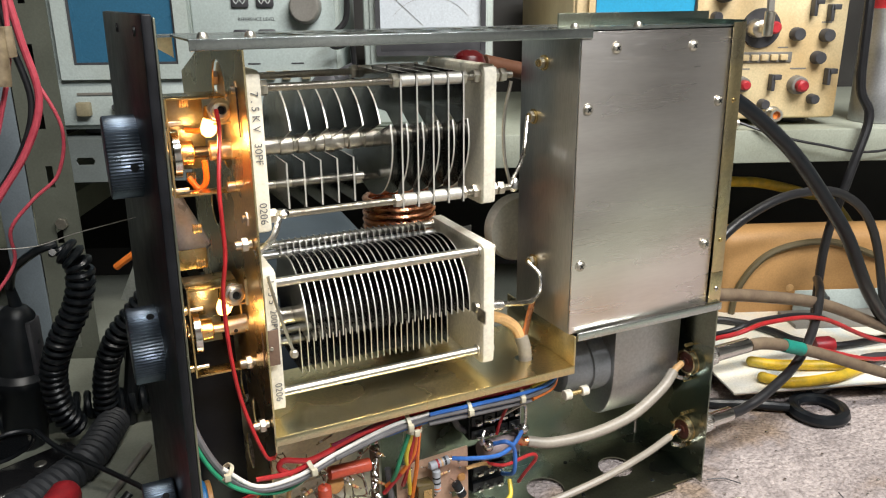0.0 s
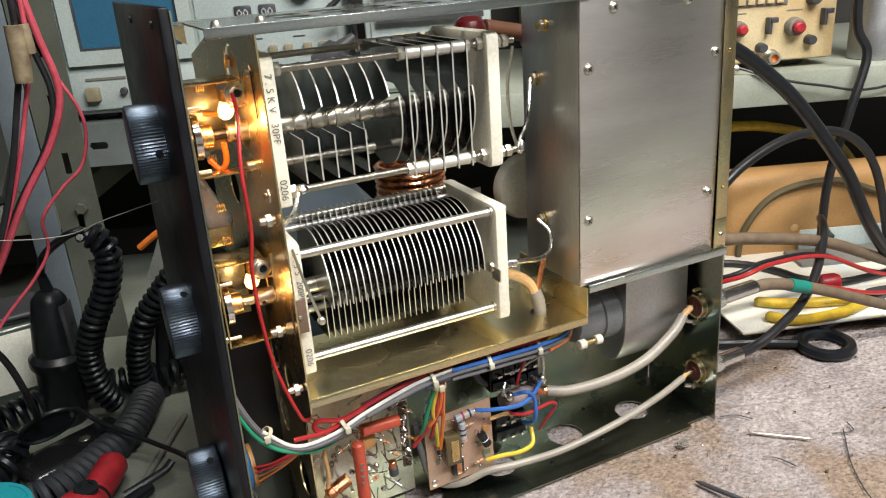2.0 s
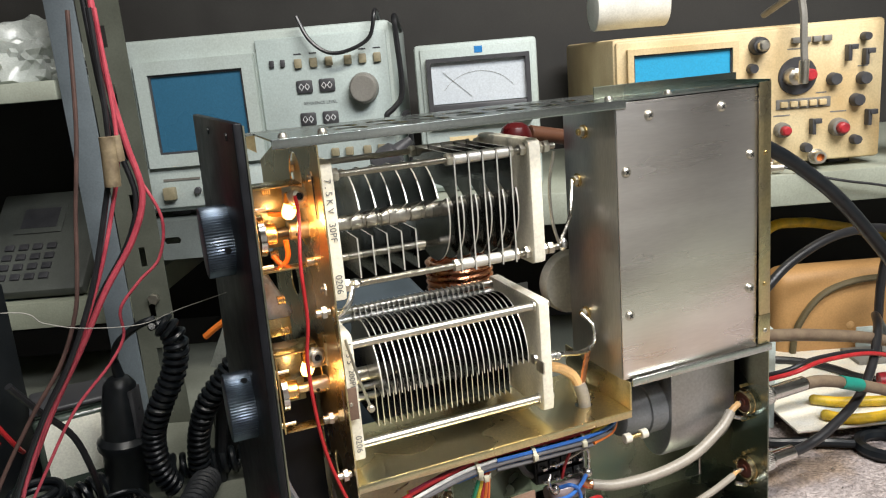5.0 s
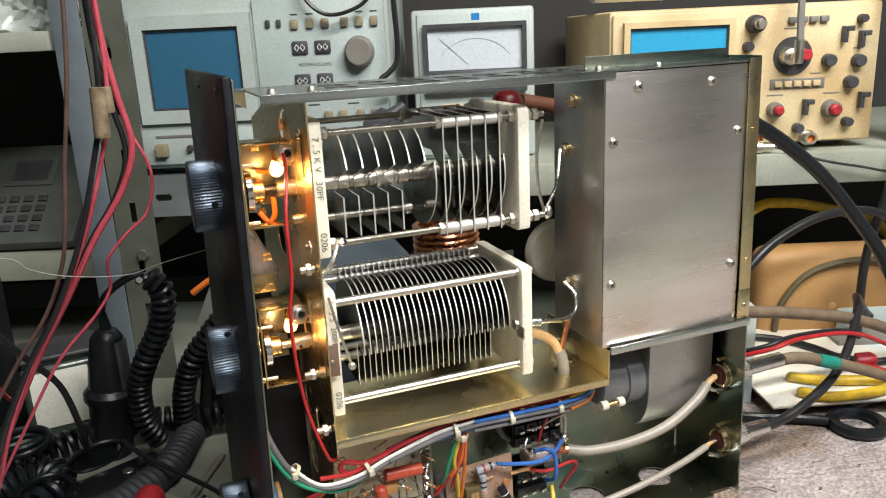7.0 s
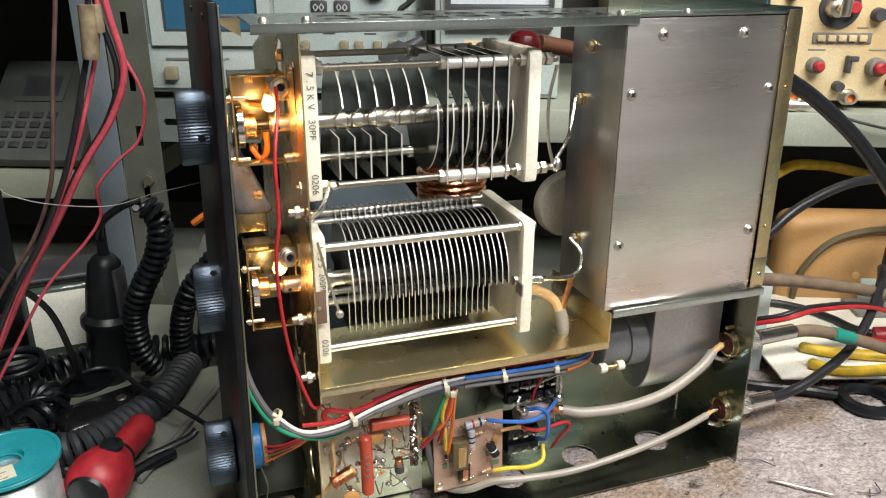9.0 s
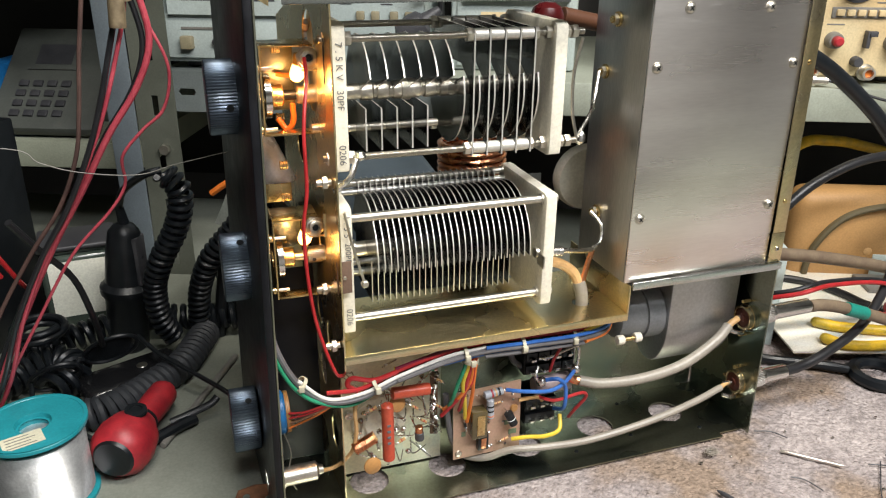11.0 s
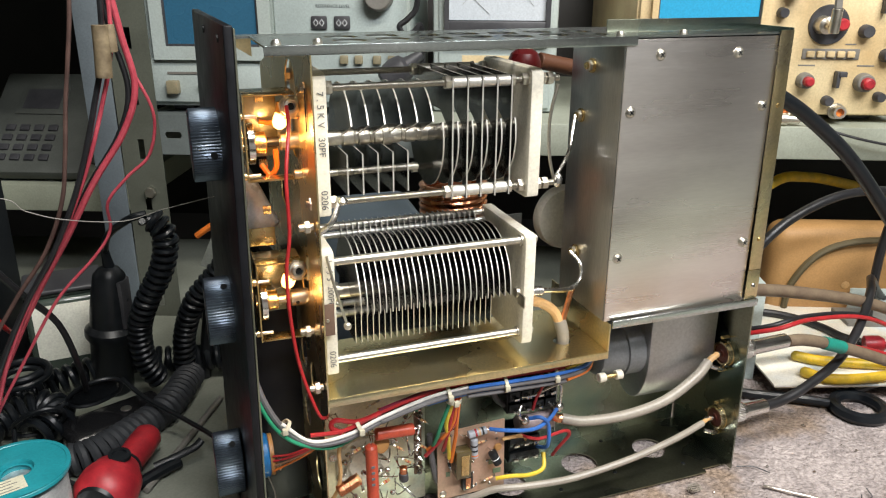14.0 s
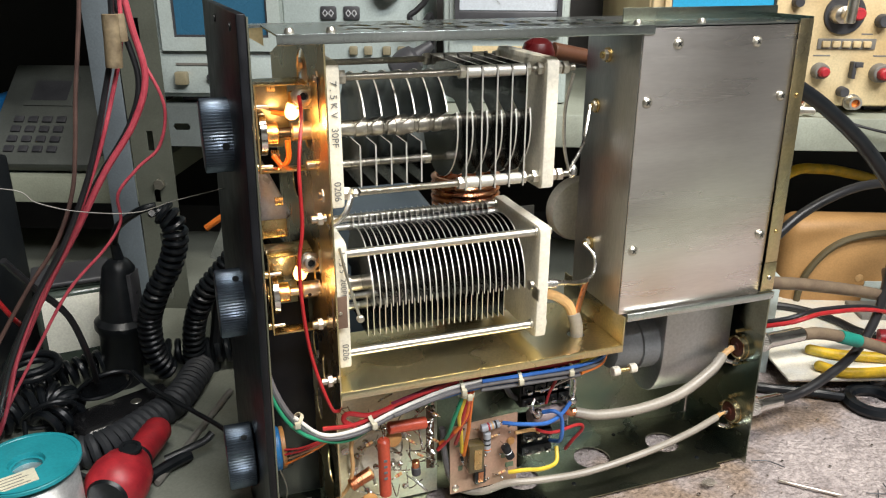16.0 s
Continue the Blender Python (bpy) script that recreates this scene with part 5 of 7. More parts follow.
def axial(name, a, b, r, body, bands, label, lead=0.008, n=14):
    """An axial component with rounded shoulders, colour bands and two leads."""
    a, b = Vector(a), Vector(b)
    d = (b - a).normalized()
    L = (b - a).length
    ob = part(name, lathe(nb(), a, d, [(0, r * 0.55), (L * 0.03, r * 0.95), (L * 0.10, r), (L * 0.18, r * 0.96), (L * 0.82, r * 0.96), (L * 0.90, r), (L * 0.97, r * 0.95), (L, r * 0.55)], n), body, amp, label)
    for f0, f1, m_ in bands:
        part("band", lathe(nb(), a + d * (L * f0), d, [(0, r * 0.99), (L * (f1 - f0), r * 0.99)], n), m_, ob)
    for p, s in ((a, -1), (b, 1)):
        part("lead_wire", wire_of([p, p + d * (s * lead * 0.5), p + d * (s * lead) + Vector((0, 0.006, -0.002))], 0.0006, 6, 3), SOLDER, ob)
    return ob


axial("power_resistor", (0.1440, 0.455, 0.1050), (0.1800, 0.458, 0.1015), 0.0056, RESISTOR, [], "brick-red tubular power resistor")
axial("power_resistor", (0.1390, 0.450, 0.0990), (0.1405, 0.453, 0.0380), 0.0056, RESISTOR, [], "brick-red tubular power resistor standing upright")
for z in (0.060, 0.066, 0.072, 0.078):
    part("printed_bar", box_of((0.1378, 0.4452, z), (0.1408, 0.4458, z + 0.0022)), INK, amp)
axial("grey_resistor", (0.2290, 0.4520, 0.0880), (0.2470, 0.4520, 0.0900), 0.0038, RESISTOR_GREY, [(0.35, 0.45, RED), (0.55, 0.64, AMBER), (0.72, 0.82, BLACK_PLASTIC)], "pale blue-grey banded resistor", 0.005)
axial("grey_resistor", (0.2352, 0.4520, 0.0830), (0.2358, 0.4520, 0.0630), 0.0036, RESISTOR_GREY, [(0.3, 0.38, BLACK_PLASTIC), (0.55, 0.63, BLACK_PLASTIC), (0.82, 0.9, ORANGE_WIRE)], "pale blue-grey banded resistor", 0.004)
axial("electrolytic_capacitor", (0.2530, 0.4520, 0.0650), (0.2590, 0.4500, 0.0520), 0.0042, BLACK_PLASTIC, [(0.5, 0.56, PAPER)], "small black electrolytic capacitor", 0.003)
axial("tiny_resistor", (0.2400, 0.455, 0.0750), (0.2470, 0.455, 0.0760), 0.0011, AMBER, [(0.4, 0.5, RED)], "small banded resistor", 0.004)
axial("tiny_resistor", (0.2490, 0.455, 0.0330), (0.2560, 0.455, 0.0350), 0.0013, AMBER, [(0.4, 0.5, RED)], "small banded resistor", 0.004)
axial("tiny_resistor", (0.2120, 0.455, 0.0600), (0.2135, 0.455, 0.0540), 0.0013, BLACK_PLASTIC, [(0.7, 0.8, PAPER)], "small black diode", 0.006)
for a in ((0.164, 0.459, 0.086), (0.172, 0.459, 0.070), (0.186, 0.458, 0.110), (0.186, 0.458, 0.083)):
    axial("tiny_resistor", a, (a[0] + 0.005, a[1], a[2] - 0.004), 0.0013, AMBER, [(0.4, 0.55, RED)], "small banded resistor", 0.006)
bm = nb()
sweep(bm, helix((0.110, 0.452, 0.057), (0.128, 0.452, 0.066), 0.0050, 12, 10), 0.0008, 6, 1)
part("choke_winding", bm, COPPER, amp, "small copper-wound choke")
part("choke_core", rod_of((0.109, 0.452, 0.0565), (0.129, 0.452, 0.0665), 0.0040, 14), AMBER, amp)
part("disc_capacitor", lathe(nb(), (0.124, 0.449, 0.040), (0.1, -1, 0.1), [(0, 0.002), (0.0006, 0.0060), (0.0015, 0.0078), (0.003, 0.0078), (0.004, 0.0060), (0.0046, 0.002)], 20), TAN_DISC, amp, "tan ceramic disc capacitor")
part("disc_capacitor", lathe(nb(), (0.150, 0.462, 0.090), (0.3, -1, 0.3), [(0, 0.002), (0.0006, 0.0060), (0.0015, 0.0078), (0.003, 0.0078), (0.004, 0.0060), (0.0046, 0.002)], 20), TAN_DISC, amp, "tan ceramic disc capacitor")
part("disc_lead", wire_of([(0.124, 0.450, 0.047), (0.120, 0.456, 0.055), (0.124, 0.465, 0.060)], 0.0006, 6), SOLDER, amp)
part("ferrite_bead", rod_of((0.1690, 0.455, 0.0600), (0.1695, 0.455, 0.0520), 0.0042, 12), DARKGREY, amp)
part("ferrite_top", rod_of((0.1690, 0.455, 0.0660), (0.1690, 0.455, 0.0600), 0.0036, 12), COPPER, amp)
ts = part("tag_strip", box_of((0.1815, 0.462, 0.050), (0.1885, 0.4640, 0.124), 0.0004), mat("brown_paxolin", (0.13, 0.07, 0.035), None, 0.5), amp, "brown tag strip crowded with solder joints")
rnd = random.Random(5)
for k in range(13):
    z = 0.053 + k * 0.0055
    part("solder_tag", lathe(nb(), (0.1835 + rnd.uniform(-0.001, 0.003), 0.4618, z), (rnd.uniform(-0.6, 0.6), -1, rnd.uniform(-0.5, 0.5)), [(0, 0.0016), (0.002, 0.0026), (0.004, 0.0018), (0.006, 0.0007)], 8), SOLDER, ts)
# fine bare leads
for k in range(26):
    x0, z0 = rnd.uniform(0.110, 0.180), rnd.uniform(0.035, 0.125)
    part("bare_lead", wire_of([(x0, 0.47, z0), (x0 + rnd.uniform(-0.012, 0.012), 0.458, z0 + rnd.uniform(-0.012, 0.012)), (x0 + rnd.uniform(-0.02, 0.02), 0.468, z0 + rnd.uniform(-0.024, 0.024))], 0.0006, 5, 4), SOLDER, amp)
for k in range(16):
    x0, z0 = rnd.uniform(0.115, 0.178), rnd.uniform(0.035, 0.110)
    part("solder_joint", lathe(nb(), (x0, rnd.uniform(0.460, 0.476), z0), (rnd.uniform(-1, 1), -1, rnd.uniform(-1, 1)), [(0, 0.0012), (0.0015, 0.0026), (0.0035, 0.0024), (0.005, 0.0010)], 9), SOLDER, sub)
for a in ((0.152, 0.462, 0.048), (0.126, 0.460, 0.088), (0.158, 0.463, 0.094)):
    axial("tiny_resistor", a, (a[0] + 0.006, a[1], a[2] + 0.003), 0.0016, AMBER, [(0.4, 0.55, RED)], "small banded resistor", 0.007)
# row of plug tails behind the harness
for k in range(7):
    part("feed_insulator", rod_of((0.110 + k * 0.012, 0.4876, 0.138 + 0.0006 * k), (0.110 + k * 0.012, 0.478, 0.138 + 0.0006 * k), 0.0042, 12), BLACK_PLASTIC if k % 2 else BROWN_WIRE, sub)
    part("feed_tip", rod_of((0.110 + k * 0.012, 0.4779, 0.138 + 0.0006 * k), (0.110 + k * 0.012, 0.473, 0.136 + 0.0006 * k), 0.0016, 8), SOLDER, sub)

# printed board
bm = nb()
sheet(bm, [(0.2035, 0.0175), (0.2700, 0.0190), (0.2685, 0.0920), (0.2025, 0.0890)], [(0.2085, 0.0235, 0.0016)], xz(0.4600), 0.0016)
pcb = part("circuit_board", bm, PCB, amp, "brown printed circuit board with soldered parts")
part("board_screw", lathe(nb(), (0.2085, 0.460, 0.0235), (0, -1, 0), [(0, 0.0036), (0.0012, 0.0030), (0.0018, 0.0012)], 14), STEEL, pcb)
part("relay_case", box_of((0.2170, 0.4475, 0.0455), (0.2315, 0.4600, 0.0735), 0.0006), mat("smoky_plastic", (0.10, 0.075, 0.03), None, 0.18, coat=0.5), pcb, "smoky clear relay case")
part("relay_contact", box_of((0.2215, 0.4466, 0.0490), (0.2290, 0.4474, 0.0700), 0.0003), BRASS, pcb)
part("power_transistor", box_of((0.2255, 0.4540, 0.0270), (0.2360, 0.4598, 0.0425), 0.0006), BLACK_PLASTIC, pcb)
part("transistor_tab", box_of((0.2285, 0.4532, 0.0290), (0.2335, 0.4539, 0.0400), 0.0002), COPPER, pcb)
part("standing_capacitor", lathe(nb(), (0.2620, 0.460, 0.0640), (0, -1, 0), [(0, 0.0032), (0.0014, 0.004), (0.003, 0.0032)], 14), TAN_DISC, pcb)
for k in range(18):
    x0, z0 = rnd.uniform(0.207, 0.265), rnd.uniform(0.024, 0.086)
    part("solder_joint", lathe(nb(), (x0, 0.460, z0), (0, -1, 0), [(0, 0.0015), (0.0008, 0.0011), (0.0016, 0.0003)], 8), SOLDER, pcb)
for k, (x0, z0, w) in enumerate(((0.211, 0.070, 0.006), (0.262, 0.037, 0.008), (0.256, 0.048, 0.005), (0.213, 0.044, 0.004))):
    part("copper_track", box_of((x0 - w / 2, 0.4594, z0 - 0.002), (x0 + w / 2, 0.4599, z0 + 0.003)), mat("green_lacquer", (0.16, 0.22, 0.13), None, 0.4), pcb)


# relays
def antenna_relay(x0, x1, y0, y1, z0, z1, rows, cols):
    r = part("antenna_relay", box_of((x0, y0, z0), (x1, y1, z1), 0.001), BLACK_PLASTIC, amp, "black open relay with rows of soldered tags")
    for i in range(rows):
        for j in range(cols):
            x, z = x0 + (j + 0.5) * (x1 - x0) / cols, z0 + (i + 0.5) * (z1 - z0) / rows
            part("relay_block", box_of((x - 0.0055, y0 - 0.004, z - 0.004), (x + 0.0055, y0 - 0.0002, z + 0.005), 0.0006), BLACK_PLASTIC, r)
            part("relay_tag", box_of((x - 0.003, y0 - 0.010, z - 0.001), (x + 0.002, y0 - 0.0042, z + 0.0015), 0.0003), SOLDER, r)
    return r


antenna_relay(0.2760, 0.3260, 0.472, 0.505, 0.0880, 0.1400, 4, 4)
part("relay_side", box_of((0.3264, 0.470, 0.060), (0.3275, 0.505, 0.140), 0.0003), ALU_SOFT, amp)
antenna_relay(0.2820, 0.3130, 0.478, 0.505, 0.0280, 0.0600, 2, 3)
part("relay_coil", rod_of((0.288, 0.474, 0.073), (0.325, 0.474, 0.073), 0.009, 18), mat("clear_wrap", (0.45, 0.36, 0.36), None, 0.2), amp)
for p in ((0.3240, 0.460, 0.094), (0.2900, 0.462, 0.085)):
    bm = nb()
    bmesh.ops.create_uvsphere(bm, u_segments=12, v_segments=8, radius=0.005, matrix=Matrix.Translation(p))
    part("solder_blob", bm, SOLDER, amp)
part("jumper", wire_of([(0.285, 0.460, 0.112), (0.295, 0.456, 0.114), (0.310, 0.457, 0.118), (0.325, 0.460, 0.117), (0.325, 0.459, 0.095)], 0.0014, 8), SOLDER, amp)
part("jumper", wire_of([(0.285, 0.460, 0.103), (0.281, 0.456, 0.098), (0.284, 0.457, 0.090), (0.290, 0.460, 0.087)], 0.0014, 8), SOLDER, amp)
for path, m_, r in (([(0.2500, 0.452, 0.090), (0.265, 0.446, 0.089), (0.290, 0.444, 0.086), (0.308, 0.450, 0.088), (0.322, 0.458, 0.094)], BLUE_WIRE, 0.0019),
                    ([(0.292, 0.456, 0.090), (0.300, 0.448, 0.094), (0.308, 0.448, 0.084), (0.309, 0.450, 0.060), (0.308, 0.468, 0.048)], BLUE_WIRE, 0.0019),
                    ([(0.285, 0.458, 0.072), (0.300, 0.450, 0.070), (0.326, 0.450, 0.073), (0.333, 0.452, 0.066), (0.326, 0.458, 0.050), (0.324, 0.466, 0.036)], RED_WIRE, 0.0016),
                    ([(0.258, 0.452, 0.0345), (0.272, 0.446, 0.038), (0.290, 0.446, 0.035), (0.306, 0.450, 0.036), (0.312, 0.462, 0.044)], YELLOW_WIRE, 0.0020),
                    ([(0.264, 0.454, 0.075), (0.280, 0.455, 0.074), (0.292, 0.462, 0.066), (0.296, 0.470, 0.058)], AMBER, 0.0018),
                    ([(0.300, 0.452, 0.138), (0.303, 0.452, 0.128), (0.298, 0.456, 0.110), (0.297, 0.460, 0.096)], RED_WIRE, 0.0014),
                    ([(0.262, 0.46, 0.145), (0.258, 0.47, 0.128), (0.266, 0.475, 0.105), (0.276, 0.478, 0.095)], GREY_WIRE, 0.0028)):
    part("hookup_wire", wire_of(path, r, 8), m_, amp)

# wiring harness under the shelf
HARN = [(0.045, 0.452, 0.200), (0.050, 0.441, 0.171), (0.064, 0.440, 0.139), (0.087, 0.436, 0.121), (0.115, 0.436, 0.120), (0.144, 0.436, 0.131), (0.186, 0.437, 0.1405), (0.221, 0.437, 0.1445), (0.269, 0.437, 0.1430), (0.317, 0.440, 0.1400), (0.347, 0.452, 0.140), (0.360, 0.470, 0.150)]
for k, (dy, dz, m_, r, i0, i1) in enumerate(((-0.0010, 0.0, GREY_WIRE, 0.0026, 0, 12), (-0.0020, 0.0038, WHITE_WIRE, 0.0016, 2, 8), (0.0010, 0.0068, RED_WIRE, 0.0019, 3, 11), (0.0035, -0.0015, BROWN_WIRE, 0.0022, 0, 8),
                                           (-0.0040, 0.0005, GREY_WIRE, 0.0018, 5, 12), (0.0005, -0.0036, BLUE_WIRE, 0.0019, 6, 12), (-0.0035, 0.0042, BLUE_WIRE, 0.0017, 7, 12), (-0.0036, -0.0034, ORANGE_WIRE, 0.0020, 9, 12),
                                           (0.0018, 0.0078, mat("maroon_wire", (0.16, 0.01, 0.03), None, 0.4), 0.0020, 5, 10), (0.0035, 0.0035, BLACK_WIRE, 0.0020, 4, 9), (-0.002, 0.0066, YELLOW_WIRE, 0.0014, 9, 12), (-0.0036, -0.0044, GREY_WIRE, 0.0017, 7, 10))):
    pts = [(x + rnd.uniform(-0.001, 0.001), y + dy, z + dz + rnd.uniform(-0.0006, 0.0006)) for x, y, z in HARN[i0:i1]]
    part("harness_wire", wire_of(pts, r, 8), m_, amp)
for dx, dz, m_ in ((0.0, 0.0, GREEN_WIRE),):
    part("harness_wire", wire_of([(0.044 + dx, 0.447, 0.196), (0.047 + dx, 0.437, 0.170), (0.060 + dx, 0.435, 0.140 - dz), (0.080, 0.434, 0.122 - dz), (0.11, 0.438, 0.113 - dz), (0.15, 0.446, 0.128), (0.172, 0.452, 0.127), (0.185, 0.46, 0.118)], 0.0016, 8), m_, amp)
part("harness_wire", wire_of([(0.112, 0.437, 0.125), (0.104, 0.440, 0.130), (0.108, 0.440, 0.136), (0.125, 0.437, 0.133), (0.145, 0.436, 0.138)], 0.0022, 8), RED_WIRE, amp)
part("harness_wire", wire_of([(0.145, 0.448, 0.134), (0.165, 0.446, 0.134), (0.182, 0.448, 0.131)], 0.0015, 8), YELLOW_WIRE, amp)
for k, (m_, dx, end) in enumerate(((ORANGE_WIRE, 0.003, (0.192, 0.456, 0.078)), (YELLOW_WIRE, -0.001, (0.212, 0.454, 0.066)), (RED_WIRE, 0.001, (0.206, 0.454, 0.076)), (GREEN_WIRE, -0.004, (0.195, 0.462, 0.070)), (ORANGE_WIRE, 0.005, (0.214, 0.454, 0.062)), (RED_WIRE, 0.004, (0.190, 0.456, 0.072)))):
    part("branch_wire", wire_of([(0.212 + dx, 0.441, 0.148), (0.210 + dx, 0.439, 0.133), (0.206 + dx * 1.6, 0.441, 0.112), ((0.206 + end[0]) / 2 + dx, 0.446, 0.094), end], 0.0018, 8), m_, amp)
part("branch_wire", wire_of([(0.196, 0.462, 0.090), (0.198, 0.462, 0.065), (0.203, 0.464, 0.040), (0.212, 0.466, 0.022)], 0.0028, 8), GREY_WIRE, amp)


def cable_tie(p, d, r):
    t = part("cable_tie", lathe(nb(), Vector(p) - Vector(d).normalized() * 0.0016, d, [(0, r), (0.0001, r + 0.0008), (0.0031, r + 0.0008), (0.0032, r)], 18, False), TIE, amp)
    part("tie_head", box_of((p[0] - 0.0022, p[1] - r - 0.0026, p[2] - 0.0026), (p[0] + 0.0022, p[1] - r + 0.001, p[2] + 0.0026), 0.0005), TIE, t)


for p, d, r in (((0.066, 0.439, 0.139), (1, 0, -1), 0.0062), ((0.127, 0.437, 0.127), (1, 0, 0.4), 0.0068), ((0.204, 0.437, 0.1435), (1, 0, 0.1), 0.0072), ((0.256, 0.437, 0.1435), (1, 0, 0), 0.0070), ((0.306, 0.440, 0.141), (1, 0.1, -0.1), 0.0066), ((0.2105, 0.440, 0.135), (0, 0, 1), 0.0062)):
    cable_tie(p, d, r)


# ---- cables plugged into the amplifier's rear ----
def plug_parts(th, y, z, xr, rb, cable_mat):
    XF[0] = REAR
    pl = part("plug", lathe(nb(), (0.5170, y, z), (1, 0, 0), [(0, 0.0092), (0.001, 0.0098), (0.026, 0.0098), (0.027, 0.0085), (0.029, 0.0080), (xr - 0.5170, 0.0076), (xr - 0.5160, 0.006)], 28), CHROME, th, "nickel-plated coaxial plug")
    bm = nb()
    for i in range(36):
        a = 2 * math.pi * i / 36
        box(bm, (0.5185, y + 0.0099 * math.cos(a) - 0.0003, z + 0.0099 * math.sin(a) - 0.0003), (0.5400, y + 0.0099 * math.cos(a) + 0.0003, z + 0.0099 * math.sin(a) + 0.0003))
    k = part("knurling", bm, PLATE, pl)
    k["kind"] = "stuff"
    XF[0] = Matrix.Identity(4)
    return pl


ca = thing("coax_cable", "dusty brown coaxial cable with nickel plug and green tape", "cable", (0.70, 0.46, 0.0), "rear cables")
plug_parts(ca, 0.457, 0.121, 0.588, 0.006, COAX_BROWN)
part("cable", wire_of([(0.586, 0.457, 0.121), (0.605, 0.458, 0.119), (0.633, 0.460, 0.111), (0.675, 0.460, 0.096), (0.720, 0.458, 0.078), (0.80, 0.45, 0.045), (0.90, 0.43, 0.012), (1.02, 0.40, 0.005)], 0.0064, 14), COAX_BROWN, ca)
part("tape", wire_of([(0.640, 0.460, 0.1088), (0.655, 0.460, 0.1033), (0.668, 0.460, 0.0985)], 0.0072, 14, 2), GREEN_TAPE, ca, "green tape wrapped round the cable")
cb = thing("coax_cable", "black coaxial cable with nickel plug, bowed up from the bench", "cable", (0.70, 0.48, 0.0), "rear cables")
plug_parts(cb, 0.455, 0.048, 0.572, 0.005, BLACK_WIRE)
part("cable", wire_of([(0.570, 0.455, 0.048), (0.592, 0.457, 0.049), (0.623, 0.460, 0.056), (0.683, 0.475, 0.072), (0.735, 0.50, 0.095), (0.79, 0.54, 0.115), (0.86, 0.60, 0.10), (0.95, 0.65, 0.04), (1.05, 0.68, 0.004)], 0.0052, 12), BLACK_WIRE, cb)
single("rubber_mains_cable", wire_of([(0.5166, 0.523, 0.392), (0.545, 0.523, 0.384), (0.590, 0.520, 0.362), (0.632, 0.520, 0.338), (0.690, 0.520, 0.296), (0.744, 0.518, 0.243), (0.790, 0.515, 0.190), (0.85, 0.52, 0.112), (0.92, 0.53, 0.05), (1.02, 0.55, 0.006)], 0.0078, 14), RUBBER,
       "thick black rubber power cord curving down to the bench", "cable", "rear cables")
single("brown_cable", wire_of([(0.5166, 0.525, 0.158), (0.56, 0.527, 0.153), (0.604, 0.530, 0.147), (0.675, 0.530, 0.133), (0.78, 0.530, 0.105), (0.88, 0.53, 0.062), (1.0, 0.53, 0.009)], 0.0072, 14), COAX_BROWN,
       "thick dusty brown cable leaving the amplifier's rear", "cable", "rear cables")
single("yellow_cable", wire_of([(0.70, 0.79, 0.004), (0.73, 0.77, 0.12), (0.812, 0.75, 0.196), (0.870, 0.75, 0.200), (0.931, 0.75, 0.188), (1.0, 0.75, 0.168), (1.077, 0.75, 0.138), (1.2, 0.74, 0.004)], 0.0075, 12), YELLOW, "yellow cable looped under the shelf", "cable")
single("black_cable", wire_of([(0.60, 0.62, 0.002), (0.62, 0.61, 0.10), (0.673, 0.60, 0.174), (0.728, 0.60, 0.207), (0.800, 0.60, 0.223), (0.888, 0.60, 0.211), (0.96, 0.60, 0.15), (1.02, 0.6, 0.004)], 0.0058, 12), BLACK_WIRE, "black cable arched over the tan box", "cable")
for dz, dy, m_, lb in ((0, 0, RED_WIRE, "red lead of a twin supply wire"), (-0.004, -0.010, RED_WIRE, "red lead sagging towards the bench"), (0.0, 0.009, BLACK_WIRE, "black lead of a twin supply wire")):
    single("supply_wire", wire_of([(0.545, 0.56, 0.002), (0.575, 0.54 + dy, 0.080 + dz), (0.617, 0.50 + dy, 0.111 + dz * 3), (0.663, 0.50 + dy, 0.115 + dz * 5), (0.745, 0.50 + dy, 0.104 + dz * 9), (0.84, 0.50 + dy, 0.06 + dz * 6), (0.95, 0.50 + dy, 0.0232)], 0.0026, 10), m_, lb, "wire", "supply wires")

# ---- clutter on the cloth ----
COVER_AT = pose(0.6485, 0.5243, 0, 0, 0, -18.0)
bm = box(nb(), (0.0, 0.0, 0.0172), (0.33, 0.235, 0.0202), 0.0006)
bm.transform(COVER_AT)
bk = thing("booklet", "white booklet with a faintly printed cover, lying flat", "booklet", (0.70, 0.55, 0.0172))
part("cover", bm, COVER, bk)
bm = box(nb(), (0.002, 0.001, 0.0158), (0.328, 0.234, 0.0171), 0.0003)
bm.transform(COVER_AT)
part("pages", bm, CREAM_PAGES, bk, "cream page block")
# Added block props the booklet and stands in for the darkness under it.
bm = box(nb(), (0.09, 0.055, -0.003), (0.31, 0.22, 0.0157), 0.003, 3)
bm.transform(COVER_AT)
single("booklet_prop", bm, BLACK_PLASTIC, "added black block under a booklet, filling the dark gap beneath", "case")
pl = thing("pliers", "pliers with worn yellow grips lying on a booklet", "pliers", (0.75, 0.52, 0.0203))
for pts in (((0.697, 0.528), (0.708, 0.509), (0.735, 0.497), (0.781, 0.490), (0.830, 0.494)), ((0.7175, 0.565), (0.733, 0.548), (0.757, 0.534), (0.800, 0.513), (0.830, 0.507))):
    bm = sweep(nb(), [(x, y, 0.0270) for x, y in pts], 0.0064, 12)
    bmesh.ops.create_icosphere(bm, subdivisions=3, radius=0.0065, matrix=Matrix.Translation((*pts[0], 0.0270)))
    part("grip", bm, YELLOW, pl)
